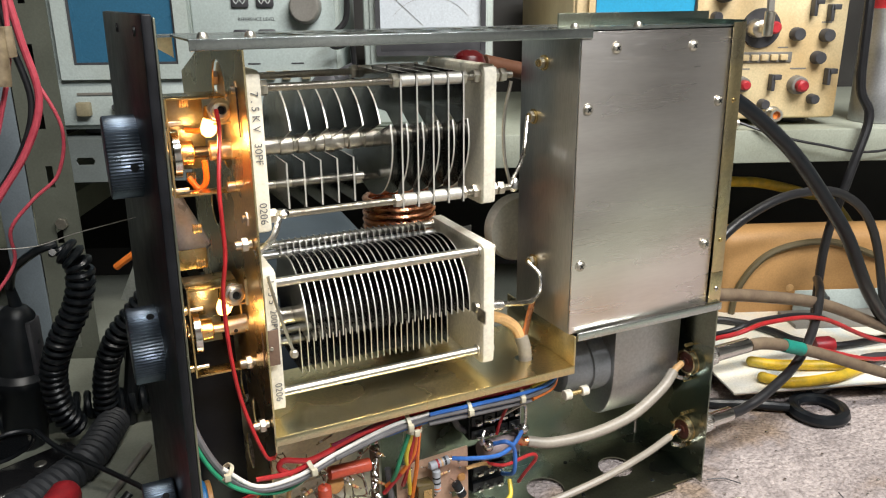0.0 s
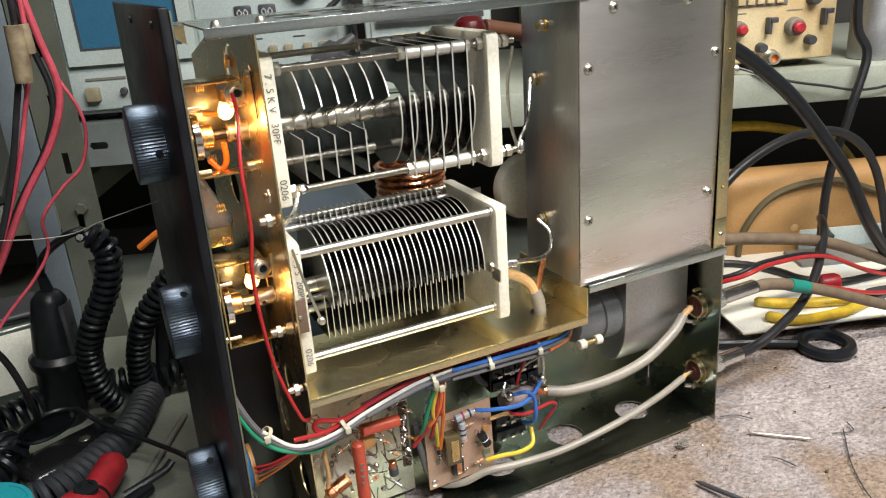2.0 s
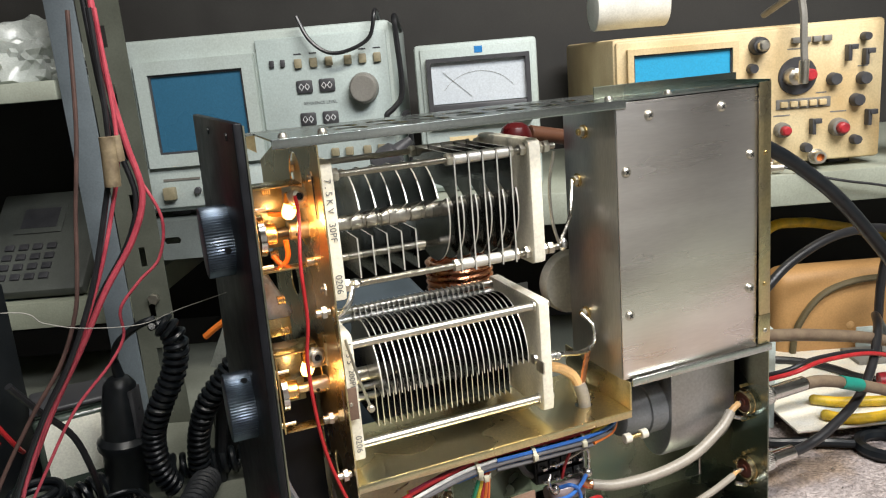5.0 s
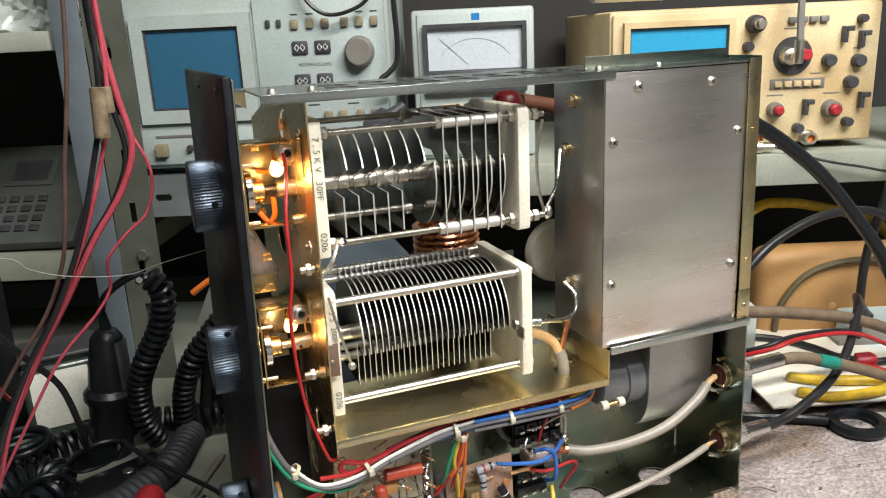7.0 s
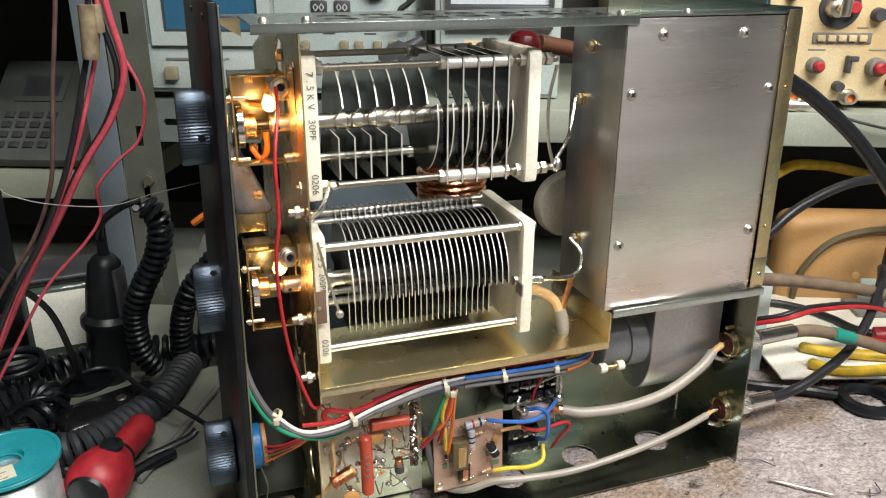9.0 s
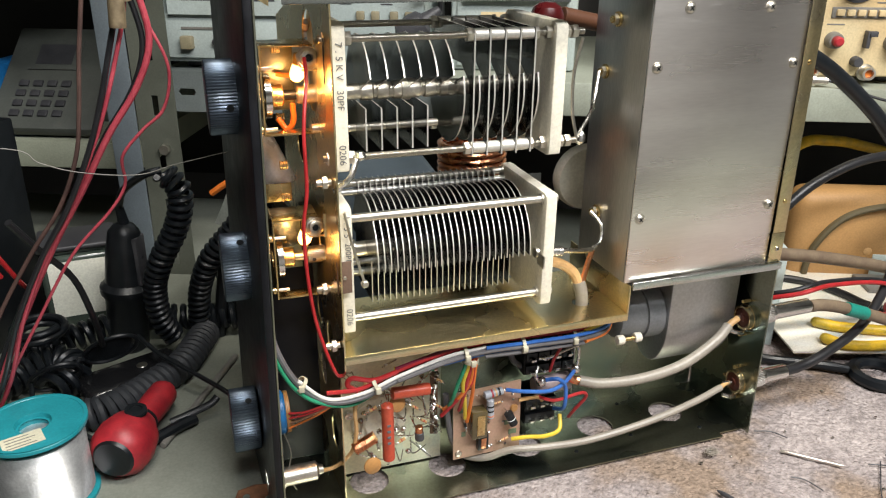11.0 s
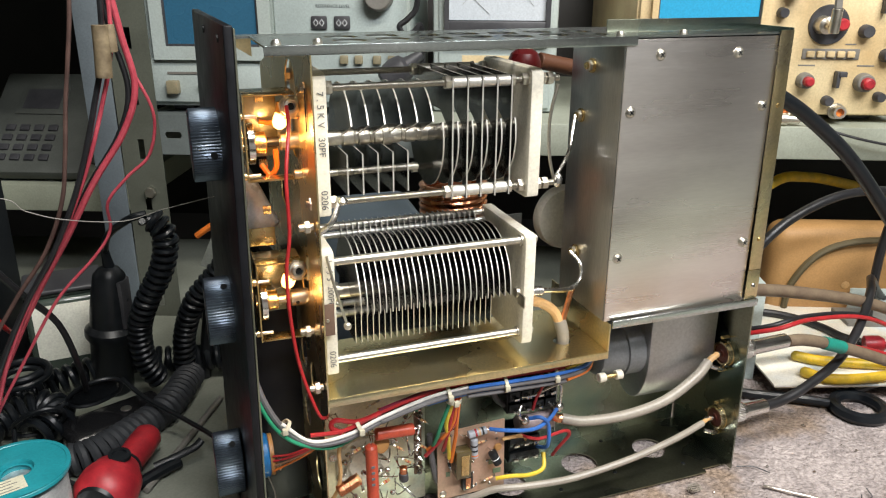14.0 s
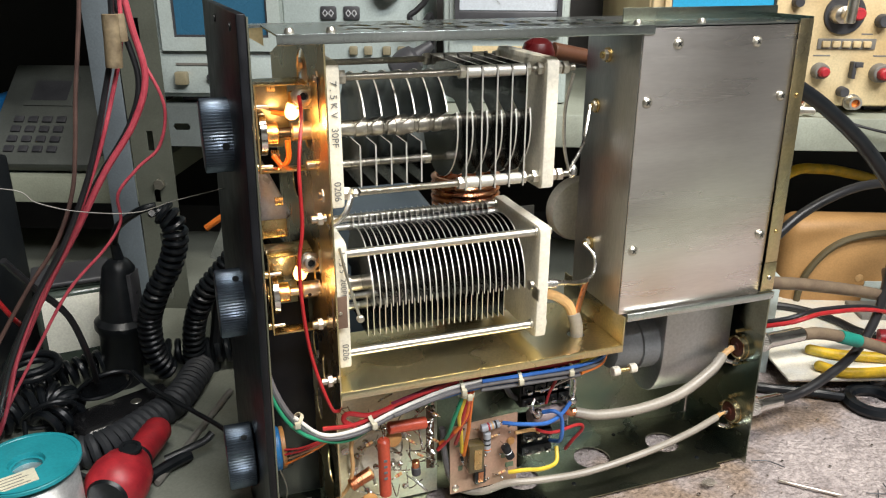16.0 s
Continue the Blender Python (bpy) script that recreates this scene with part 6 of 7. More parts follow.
part("jaws", lathe(nb(), (0.830, 0.5005, 0.027), (1, 0.05, -0.03), [(0, 0.008), (0.012, 0.0105), (0.03, 0.009), (0.07, 0.003)], 14), DARKGREY, pl)
single("black_cable", wire_of([(0.70, 0.720, 0.0250), (0.766, 0.692, 0.0255), (0.800, 0.660, 0.0255), (0.815, 0.620, 0.0255), (0.820, 0.585, 0.0255), (0.850, 0.552, 0.0255), (0.930, 0.540, 0.0250)], 0.0052, 10), BLACK_WIRE, "black cable lying across a booklet", "cable")
single("cable_ring", lathe(nb(), (0.727, 0.472, 0.0), (0, 0, 1), [(0, 0.022), (0.004, 0.020), (0.010, 0.022), (0.0115, 0.026), (0.010, 0.032), (0.004, 0.034), (0, 0.032), (0, 0.022)], 36, False), RUBBER, "black cable rolled into a small ring", "cable")
single("cable_tail", wire_of([(0.70, 0.49, 0.006), (0.665, 0.515, 0.006), (0.630, 0.535, 0.006), (0.600, 0.560, 0.006)], 0.0055, 10), RUBBER, "black cable end lying on the cloth", "cable")
single("cable_tail", wire_of([(0.745, 0.50, 0.008), (0.80, 0.50, 0.008), (0.86, 0.47, 0.007), (0.94, 0.46, 0.006)], 0.0055, 10), RUBBER, "black cable end lying on the cloth", "cable")
single("red_plug_cap", lathe(nb(), (0.815, 0.555, 0.032), (0.8, -0.5, 0.1), [(0, 0.006), (0.001, 0.011), (0.018, 0.0115), (0.024, 0.008), (0.026, 0.002)], 20), RED, "red plastic plug cap", "plug")
bm = nb()
lathe(bm, (0.523, 0.395, 0.0012), (0.041, -0.038, 0), [(0, 0.0004), (0.002, 0.0014), (0.022, 0.0015), (0.0225, 0.0013), (0.056, 0.0013), (0.0562, 0.0008)], 12)
db = single("drill_bit", bm, STEEL, "small twist drill bit lying on the cloth", "drill bit")
sd = thing("yellow_screwdriver", "slim screwdriver with amber plastic handle on the cloth", "screwdriver", (0.44, 0.30, 0.0))
part("blade", lathe(nb(), (0.426, 0.364, 0.002), (0.015, -0.057, 0.006), [(0, 0.0008), (0.006, 0.0022), (0.056, 0.0022)], 12), DARKGREY, sd)
part("handle", lathe(nb(), (0.4400, 0.3105, 0.0080), (0.015, -0.057, 0.001), [(0, 0.004), (0.003, 0.0075), (0.010, 0.006), (0.016, 0.0080), (0.06, 0.0085), (0.075, 0.007), (0.078, 0.003)], 10), AMBER_CLEAR, sd)
# crumbs and wire clippings
bm = nb()
rc = random.Random(11)
for k in range(260):
    x, y = rc.uniform(0.40, 0.98), rc.uniform(0.20, 0.58)
    if x < 0.525 and y > 0.415:
        continue
    s = rc.choice((0.0004, 0.0006, 0.0008, 0.0013))
    bmesh.ops.create_icosphere(bm, subdivisions=1, radius=s, matrix=Matrix.Translation((x, y, -0.0012 + s * 0.5)) @ Matrix.Diagonal((rc.uniform(0.6, 1.8), rc.uniform(0.6, 1.5), 0.7, 1)))
single("crumbs", bm, SOLDER, "scattered metal crumbs and dust on the cloth", "debris", kind="stuff")
for k, pts in enumerate((((0.605, 0.352), (0.593, 0.340), (0.565, 0.312), (0.541, 0.278), (0.537, 0.262)), ((0.590, 0.352), (0.610, 0.345), (0.618, 0.358)), ((0.520, 0.430), (0.536, 0.424), (0.545, 0.410)), ((0.505, 0.36), (0.515, 0.352), (0.52, 0.335)))):
    single("wire_clipping", wire_of([(x, y, 0.0008) for x, y in pts], 0.0006, 6), DARKGREY, "thin dark wire clipping on the cloth", "wire", "wire clippings")
bm = nb()
for k in range(30):
    a, r = rc.uniform(0, 6.28), rc.uniform(0.002, 0.009)
    sweep(bm, [(0.455 + r * math.cos(a + q * 1.4), 0.412 + r * 0.7 * math.sin(a + q * 1.4), 0.001 + rc.uniform(0, 0.004)) for q in range(3)], 0.0003, 4, 4)
lint = single("lint_tuft", bm, COAX_GREY, "grey tuft of lint on the cloth", "lint", kind="stuff")

# ---- clutter beside the front panel ----
bm = box(nb(), (0.150, 0.700, -0.004), (0.272, 0.790, 0.226), 0.012, 4)
for v in bm.verts:
    if v.co.z > 0.12:
        v.co.z -= 0.22 * max(0.0, 0.745 - v.co.y)
single("slate_case", bm, mat("slate_blue_plastic", (0.075, 0.10, 0.125), (0.05, 0.068, 0.085), 0.42, 0, 20, 0.06), "slate blue plastic case standing behind the amplifier", "case")

XF[0] = BESIDE
sp = thing("solder_spool", "teal spool of wound solder wire standing on the bench", "solder spool", (-0.157, 0.546, -0.004))
C = Vector((-0.157, 0.546, -0.004))
part("lower_flange", lathe(nb(), C, (0, 0, 1), [(0, 0.0425), (0.0005, 0.0435), (0.0035, 0.0435), (0.004, 0.0425)], 48), TEAL, sp)
bm = nb()
prof = []
for k in range(46):
    prof += [(0.0045 + k * 0.0014, 0.0385), (0.0045 + k * 0.0014 + 0.0007, 0.0394)]
lathe(bm, C, (0, 0, 1), prof, 48)
part("solder_winding", bm, SOLDER_WIRE, sp, "tight silvery winding of solder wire")
bm = nb()
lathe(bm, C, (0, 0, 1), [(0.0740, 0.012), (0.0738, 0.0425), (0.0745, 0.0438), (0.0775, 0.0438), (0.0785, 0.0425), (0.0785, 0.015), (0.0770, 0.0142), (0.060, 0.0140), (0.060, 0.0005)], 48, False)
part("upper_flange", bm, TEAL, sp)
bm = nb()
lathe(bm, C + Vector((0, 0, 0.0786)), (0, 0, 1), [(0, 0.0425), (0.0006, 0.0438), (0.0006, 0.0405), (0, 0.0400)], 48, False)
part("rim", bm, TEAL, sp)
bm = nb()
box(bm, (-0.016, -0.010, 0.0788), (0.016, 0.010, 0.0791))
bm.transform(Matrix.Translation(C) @ pose(-0.004, -0.026, 0, 0, 0, 20))
st = part("sticker", bm, mat("cream_label", (0.78, 0.74, 0.56), None, 0.6), sp, "cream paper sticker with printed lines")
for k in range(4):
    bm = nb()
    box(bm, (-0.013, -0.008 + k * 0.0045, 0.0791), (0.010 - 0.004 * (k % 2), -0.0068 + k * 0.0045, 0.0792))
    bm.transform(Matrix.Translation(C) @ pose(-0.004, -0.026, 0, 0, 0, 20))
    part("printed_bar", bm, MIDGREY, st)

rs = thing("ratchet_screwdriver", "red ball-handled screwdriver with black end caps on the bench", "screwdriver", (-0.08, 0.585, -0.004))
bc = Vector((-0.088, 0.570, 0.0245))
d = Vector((0.036, 0.090, -0.002)).normalized()
bm = nb()
lathe(bm, bc - d * 0.030, d, [(0, 0.0175), (0.003, 0.0215), (0.012, 0.0275), (0.026, 0.0285), (0.042, 0.0250), (0.054, 0.0175), (0.060, 0.0150), (0.064, 0.0140), (0.095, 0.0150), (0.112, 0.0145), (0.118, 0.0110), (0.120, 0.006)], 36)
part("handle", bm, RED, rs)
part("end_cap", lathe(nb(), bc - d * 0.0330, d, [(0, 0.0120), (0.001, 0.0172), (0.004, 0.0192)], 30), BLACK_PLASTIC, rs)
part("thumb_switch", lathe(nb(), bc + Vector((0.010, 0.008, 0.0240)), (0.1, -0.1, 1), [(0, 0.0105), (0.003, 0.0100), (0.0035, 0.0065), (0.002, 0.0060)], 24), BLACK_PLASTIC, rs)
part("grip_ring", lathe(nb(), bc + d * 0.0275, d, [(0, 0.0160), (0.002, 0.0165), (0.004, 0.0160)], 30), BLACK_PLASTIC, rs)
part("bit_shaft", rod_of(bc + Vector((-0.030, -0.012, -0.018)), bc + Vector((-0.012, -0.004, -0.014)), 0.004, 12), BLACK_PLASTIC, rs)
kn = thing("craft_blade", "black handled scraper lying beside the screwdriver", "tool", (-0.03, 0.61, -0.004))
part("handle", wire_of([(-0.068, 0.592, 0.004), (-0.045, 0.607, 0.005), (-0.028, 0.617, 0.005)], 0.0062, 10), RUBBER, kn)
part("blade", wire_of([(-0.052, 0.612, 0.008), (-0.030, 0.617, 0.012), (-0.012, 0.620, 0.017), (-0.004, 0.624, 0.022)], 0.0040, 8, 4, 0.35), BLACK_PLASTIC, kn)


def coil_cord(name, path, r, wire, pitch, label, m_=RUBBER):
    """A springy coiled cord along a path."""
    pts = smooth_path(path, 10)
    L = [0.0]
    for a, b in zip(pts, pts[1:]):
        L.append(L[-1] + (b - a).length)
    turns = L[-1] / pitch
    n = int(turns * 12)
    out = []
    u = (pts[1] - pts[0]).orthogonal().normalized()
    j = 0
    for i in range(n + 1):
        s = L[-1] * i / n
        while j < len(L) - 2 and L[j + 1] < s:
            j += 1
        f = (s - L[j]) / max(L[j + 1] - L[j], 1e-9)
        p = pts[j].lerp(pts[j + 1], f)
        dd = (pts[j + 1] - pts[j]).normalized()
        u = (u - dd * u.dot(dd)).normalized()
        v = dd.cross(u)
        a = 2 * math.pi * i / 12
        out.append(p + u * (r * math.cos(a)) + v * (r * math.sin(a)))
    return single(name, sweep(nb(), out, wire, 7, 1), m_, label, "coiled cord", "coiled cords")


def P(u, n, z):
    return BESIDE.inverted() @ TURNED @ Vector((u, n, z))


coil_cord("coiled_cord", [P(-0.309, 0.69, 0.238), P(-0.294, 0.69, 0.216), P(-0.302, 0.69, 0.178), P(-0.325, 0.69, 0.136), P(-0.342, 0.70, 0.096), P(-0.345, 0.71, 0.05), P(-0.335, 0.72, 0.020)], 0.0105, 0.0036, 0.0086, "black coiled microphone cord standing in an arch")
coil_cord("coiled_cord", [P(-0.240, 0.74, 0.175), P(-0.262, 0.74, 0.150), P(-0.290, 0.74, 0.115), P(-0.31, 0.75, 0.07), P(-0.32, 0.76, 0.020)], 0.0105, 0.0036, 0.0088, "black coiled cord hanging behind the panel")
coil_cord("coiled_cord", [(-0.215, 0.785, 0.020), (-0.170, 0.797, 0.022), (-0.123, 0.812, 0.026), (-0.078, 0.822, 0.026), (-0.031, 0.815, 0.024), (0.030, 0.805, 0.022), (0.09, 0.80, 0.015)], 0.0130, 0.0040, 0.0115, "black coiled cord stretched along the bench")
coil_cord("coiled_cord", [(-0.200, 0.640, 0.011), (-0.153, 0.645, 0.011), (-0.113, 0.648, 0.012), (-0.074, 0.680, 0.012), (-0.040, 0.718, 0.012), (-0.020, 0.765, 0.013), (-0.010, 0.80, 0.008)], 0.0130, 0.0050, 0.0086, "thick dull black coiled cord on the bench", mat("dull_rubber", (0.030, 0.033, 0.038), None, 0.6))
coil_cord("coiled_cord", [(-0.235, 0.700, 0.020), (-0.20, 0.735, 0.022), (-0.165, 0.742, 0.024), (-0.150, 0.715, 0.022), (-0.170, 0.690, 0.020)], 0.0150, 0.0046, 0.0125, "black coiled cord heaped in a loop")
single("cord_tail", wire_of([P(-0.384, 0.728, 0.183), P(-0.362, 0.70, 0.212), P(-0.330, 0.685, 0.235), P(-0.312, 0.69, 0.240)], 0.0042, 10), RUBBER, "straight black cord end above a microphone", "cord")
single("cord_loop", wire_of([(-0.185 + 0.026 * math.cos(a), 0.760 + 0.028 * math.sin(a), 0.050 + 0.004 * a / 3) for a in np.linspace(0, 12.0, 26)], 0.0042, 10), RUBBER, "black cord curled in two small loops", "cord")

XF[0] = TURNED
mic = thing("hand_microphone", "black hand microphone standing on the bench", "microphone", (-0.377, 0.735, -0.004))
part("body", lathe(nb(), (-0.402, 0.735, -0.004), (0.10, 0.0, 1), [(0, 0.020), (0.004, 0.023), (0.07, 0.025), (0.078, 0.030), (0.086, 0.030), (0.092, 0.024), (0.125, 0.022), (0.155, 0.018), (0.163, 0.012), (0.166, 0.006)], 20), BLACK_PLASTIC, mic)
part("talk_key", box_of((-0.3740, 0.722, 0.085), (-0.3680, 0.746, 0.145), 0.002), DARKGREY, mic)
part("cord_boot", rod_of((-0.385, 0.735, 0.160), (-0.384, 0.728, 0.185), 0.0065, 14, 0.0045), RUBBER, mic)
jar = thing("glass_jar", "square dull green jar with a blank cream label", "jar", (-0.484, 0.80, -0.004))
JAR = pose(-0.484, 0.800, -0.004, 0, 0, 28)
GREEN_GLASS = mat("dull_green_glass", (0.065, 0.085, 0.07), (0.04, 0.055, 0.045), 0.20, 0, 12, 0.02, coat=0.4)
for nm, lo, hi, bev, m_ in (("body", (-0.046, -0.036, 0.0), (0.046, 0.036, 0.108), 0.009, GREEN_GLASS), ("rim", (-0.042, -0.032, 0.1082), (0.042, 0.032, 0.1130), 0.002, GREEN_GLASS),
                            ("lid", (-0.046, -0.036, 0.1132), (0.046, 0.036, 0.1200), 0.003, DARKGREY), ("label_paper", (-0.037, -0.0364, 0.026), (0.030, -0.0361, 0.100), 0.0001, mat("blank_label", (0.86, 0.86, 0.76), (0.78, 0.78, 0.68), 0.6))):
    bm = box(nb(), lo, hi, bev, 3)
    bm.transform(JAR)
    part(nm, bm, m_, jar)
ps = thing("power_supply", "black boxed power supply with red leads", "power supply", (-0.56, 0.72, -0.004))
part("case", box_of((-0.720, 0.655, -0.004), (-0.548, 0.82, 0.262), 0.004), BLACK_PLASTIC, ps)
for z, m_ in ((0.150, STEEL), (0.120, STEEL), (0.085, RED)):
    part("terminal", lathe(nb(), (-0.560, 0.655, z), (0, -1, 0), [(0, 0.007), (0.010, 0.007), (0.012, 0.005), (0.022, 0.005)], 16), m_, ps)
for k, pts in enumerate((((-0.560, 0.64, 0.150), (-0.480, 0.60, 0.215), (-0.462, 0.60, 0.190), (-0.450, 0.62, 0.140), (-0.455, 0.64, 0.12)), ((-0.560, 0.64, 0.120), (-0.505, 0.58, 0.150), (-0.490, 0.58, 0.105), (-0.470, 0.60, 0.085)), ((-0.505, 0.63, 0.225), (-0.485, 0.60, 0.235), (-0.462, 0.58, 0.200), (-0.452, 0.60, 0.15)))):
    part("red_lead", wire_of(pts, 0.0026, 8), RED_WIRE, ps)

XF[0] = SHELVES
# telephone on the left shelf
ph = thing("desk_telephone", "dusty beige desk telephone with small display", "telephone", (-0.655, 1.15, 0.152))
bm = nb()
tilt = Matrix.Translation((-0.655, 1.06, 0.1535)) @ Matrix.Rotation(math.radians(42), 4, "X")
box(bm, (-0.088, 0.0, 0.0), (0.088, 0.20, 0.022), 0.006)
bm.transform(tilt)
PH = mat("dusty_beige_plastic", (0.10, 0.108, 0.096), (0.065, 0.07, 0.062), 0.6, 0, 14, 0.05)
part("body", bm, PH, ph)
part("rear_stand", box_of((-0.72, 1.17, 0.1525), (-0.59, 1.20, 0.245), 0.004), PH, ph)
for a, b, m_ in (((-0.050, 0.112, 0.0221), (0.030, 0.172, 0.0245), PH), ((-0.040, 0.122, 0.0246), (0.020, 0.162, 0.0252), DARKGREY)):
    bm = nb()
    box(bm, a, b, 0.0003)
    bm.transform(tilt)
    part("display", bm, m_, ph)
for i in range(4):
    for j in range(4):
        bm = nb()
        box(bm, (-0.055 + j * 0.023, 0.022 + i * 0.019, 0.0221), (-0.040 + j * 0.023, 0.033 + i * 0.019, 0.026), 0.001)
        bm.transform(tilt)
        part("key", bm, DARKGREY, ph)


def crumple(center, size, seed, amount=0.35):
    bm = nb()
    bmesh.ops.create_icosphere(bm, subdivisions=4, radius=1.0)
    for v in bm.verts:
        k = 1 + amount * noise.noise(v.co * 1.7 + Vector((seed, 0, 0))) + 0.5 * amount * noise.noise(v.co * 5 + Vector((0, seed, 0)))
        v.co = Vector((v.co.x * size[0] * k, v.co.y * size[1] * k, max(v.co.z * size[2] * k, -size[2] * 0.6)))
    lo = min(v.co.z for v in bm.verts)
    bm.transform(Matrix.Translation((center[0], center[1], center[2] - lo)))
    return bm


single("plastic_bag", crumple((-0.58, 1.06, 0.4825), (0.07, 0.06, 0.05), 3.1, 0.5), mat("milky_plastic", (0.55, 0.58, 0.55), (0.40, 0.43, 0.40), 0.25, 0, 25, 0.4, bscale=60), "crumpled milky plastic bag on the shelf", "plastic bag")
single("plastic_bag", crumple((-0.74, 1.08, 0.4825), (0.07, 0.06, 0.045), 8.4, 0.5), mat("yellowish_plastic", (0.50, 0.52, 0.28), (0.40, 0.42, 0.30), 0.3, 0, 25, 0.4, bscale=60), "crumpled yellowish plastic bag on the shelf", "plastic bag")
single("storage_bin", box_of((-0.80, 1.10, 0.1525), (-0.76, 1.3, 0.25), 0.004), BLUE, "blue plastic bin on the shelf", "bin")

XF[0] = TURNED
# flat tool with an orange grip behind the panel
ft = thing("putty_knife", "grey steel scraper with orange grip leaning on cords", "tool", (-0.25, 0.80, 0.0))
bm = nb()
sheet(bm, [(-0.290, 0.150), (-0.255, 0.140), (-0.225, 0.205), (-0.228, 0.250), (-0.250, 0.235)], [], Matrix(((1, 0, 0, 0), (0, 0, 1, 0.770), (0, 1, 0, 0), (0, 0, 0, 1))), 0.012)
part("blade", bm, mat("worn_grey_metal", (0.34, 0.36, 0.33), (0.22, 0.24, 0.21), 0.45, 0.3, 30, 0.2), ft)
part("grip", wire_of([(-0.292, 0.775, 0.186), (-0.278, 0.775, 0.196), (-0.262, 0.775, 0.206)], 0.0040, 8), ORANGE_WIRE, ft)
part("stem", wire_of([(-0.275, 0.776, 0.150), (-0.290, 0.775, 0.07), (-0.300, 0.77, -0.002)], 0.008, 10), BLACK_PLASTIC, ft)
single("tool_case", box_of((-0.315, 0.86, -0.004), (-0.10, 1.0, 0.085), 0.006), DARKGREY, "dark grey case pushed under the shelf", "case")
# Block added to darken the shaded, cluttered space behind the cords.
single("shade_filler", box_of((-0.32, 0.825, -0.004), (-0.14, 0.875, 0.105), 0.006), BLACK_PLASTIC, "dark block standing in for shade and clutter behind the cords", "case")

# tan rounded box under the shelf
tb = thing("tan_drum_box", "tan rounded drum box with dark band under the shelf", "box", (0.62, 1.01, -0.004))
bm = nb()
box(bm, (0.477, 0.980, -0.004), (0.791, 1.040, 0.144), 0.022, 5)
part("body", bm, CARD, tb)
part("band", wire_of([(0.500, 0.978, 0.0), (0.508, 0.976, 0.063), (0.551, 0.976, 0.114), (0.631, 0.976, 0.128), (0.711, 0.976, 0.103)], 0.005, 8), mat("olive_band", (0.11, 0.085, 0.04), None, 0.6), tb)
part("knot_mark", lathe(nb(), (0.586, 0.9795, 0.057), (0, -1, 0), [(0, 0.006), (0.0006, 0.005)], 16), AMBER, tb)
cs = thing("cream_bracket", "cream painted metal bracket with a screw hole, lying on a booklet", "bracket", (0.64, 0.94, 0.0203))
part("plate", box_of((0.590, 0.9700, 0.0204), (0.735, 0.9725, 0.056), 0.001), CASE_WHITE, cs)
part("grey_flap", box_of((0.567, 0.915, 0.0204), (0.735, 0.9695, 0.0260), 0.001), MIDGREY, cs)
part("hole", lathe(nb(), (0.640, 0.9698, 0.042), (0, -1, 0), [(0, 0.004), (0.0004, 0.0035)], 14), DARKGREY, cs)
single("white_carton", box_of((0.372, 0.80, -0.004), (0.402, 0.90, 0.128), 0.002), CASE_WHITE, "narrow white carton under the shelf", "carton")

XF[0] = SHELVES
# cables about the instruments
single("hanging_cable", wire_of([(-0.180, 1.018, 0.540), (-0.165, 1.012, 0.508), (-0.140, 1.010, 0.488), (-0.110, 1.010, 0.489), (-0.080, 1.012, 0.505), (-0.070, 1.02, 0.54), (-0.07, 1.10, 0.5145)], 0.0028, 8), BLACK_WIRE, "thin black cable sagging over the analyser", "cable", "instrument cables")
single("hanging_cable", wire_of([(-0.045, 1.15, 0.5145), (-0.044, 1.02, 0.530), (-0.043, 1.005, 0.50), (-0.041, 1.004, 0.45), (-0.043, 1.004, 0.42), (-0.055, 1.002, 0.405), (-0.066, 1.0, 0.396), (-0.060, 0.998, 0.386), (-0.047, 1.0, 0.388), (-0.038, 1.004, 0.398), (-0.036, 1.01, 0.38), (-0.036, 1.015, 0.34), (-0.045, 1.015, 0.3), (-0.05, 1.01, 0.2705)], 0.0040, 8), BLACK_WIRE, "black cable looped down between two instruments", "cable", "instrument cables")
single("plug_adapter", lathe(nb(), (-0.088, 0.985, 0.322), (0.55, 0.05, 0.40), [(0, 0.012), (0.004, 0.018), (0.024, 0.021), (0.038, 0.018), (0.042, 0.011), (0.066, 0.006)], 14), DARKGREY, "dark grey moulded plug hanging before the analyser", "plug")
pr = thing("scope_probe", "clear-sleeved probe cable hanging over the oscilloscope", "probe", (0.49, 0.95, 0.30))
part("cable", wire_of([(0.500, 1.1, 0.490), (0.496, 0.985, 0.510), (0.493, 0.955, 0.49), (0.492, 0.948, 0.45), (0.492, 0.945, 0.425)], 0.0050, 8), MIDGREY, pr)
part("tip", rod_of((0.492, 0.945, 0.425), (0.492, 0.947, 0.395), 0.0065, 12), STEEL, pr)
single("black_lead", wire_of([(0.625, 0.985, 0.520), (0.622, 0.955, 0.48), (0.620, 0.945, 0.42), (0.625, 0.945, 0.33), (0.640, 0.94, 0.29), (0.62, 0.93, 0.22), (0.60, 0.93, 0.12), (0.60, 0.93, 0.0)], 0.0060, 10), BLACK_WIRE, "black lead hanging down beside the oscilloscope", "cable", "instrument cables")
single("thin_lead", wire_of([(0.47, 0.96, 0.285), (0.52, 0.945, 0.268), (0.58, 0.94, 0.255), (0.66, 0.94, 0.245), (0.80, 0.95, 0.2745)], 0.0018, 8), BLACK_WIRE, "thin black lead lying along the shelf edge", "cable", "instrument cables")
single("coax_adapter", lathe(nb(), (0.440, 0.965, 0.2825), (1, -0.1, 0), [(0, 0.006), (0.001, 0.0085), (0.018, 0.0085), (0.019, 0.006), (0.034, 0.006), (0.035, 0.004)], 16), STEEL, "small nickel coaxial adapter on the shelf", "adapter")
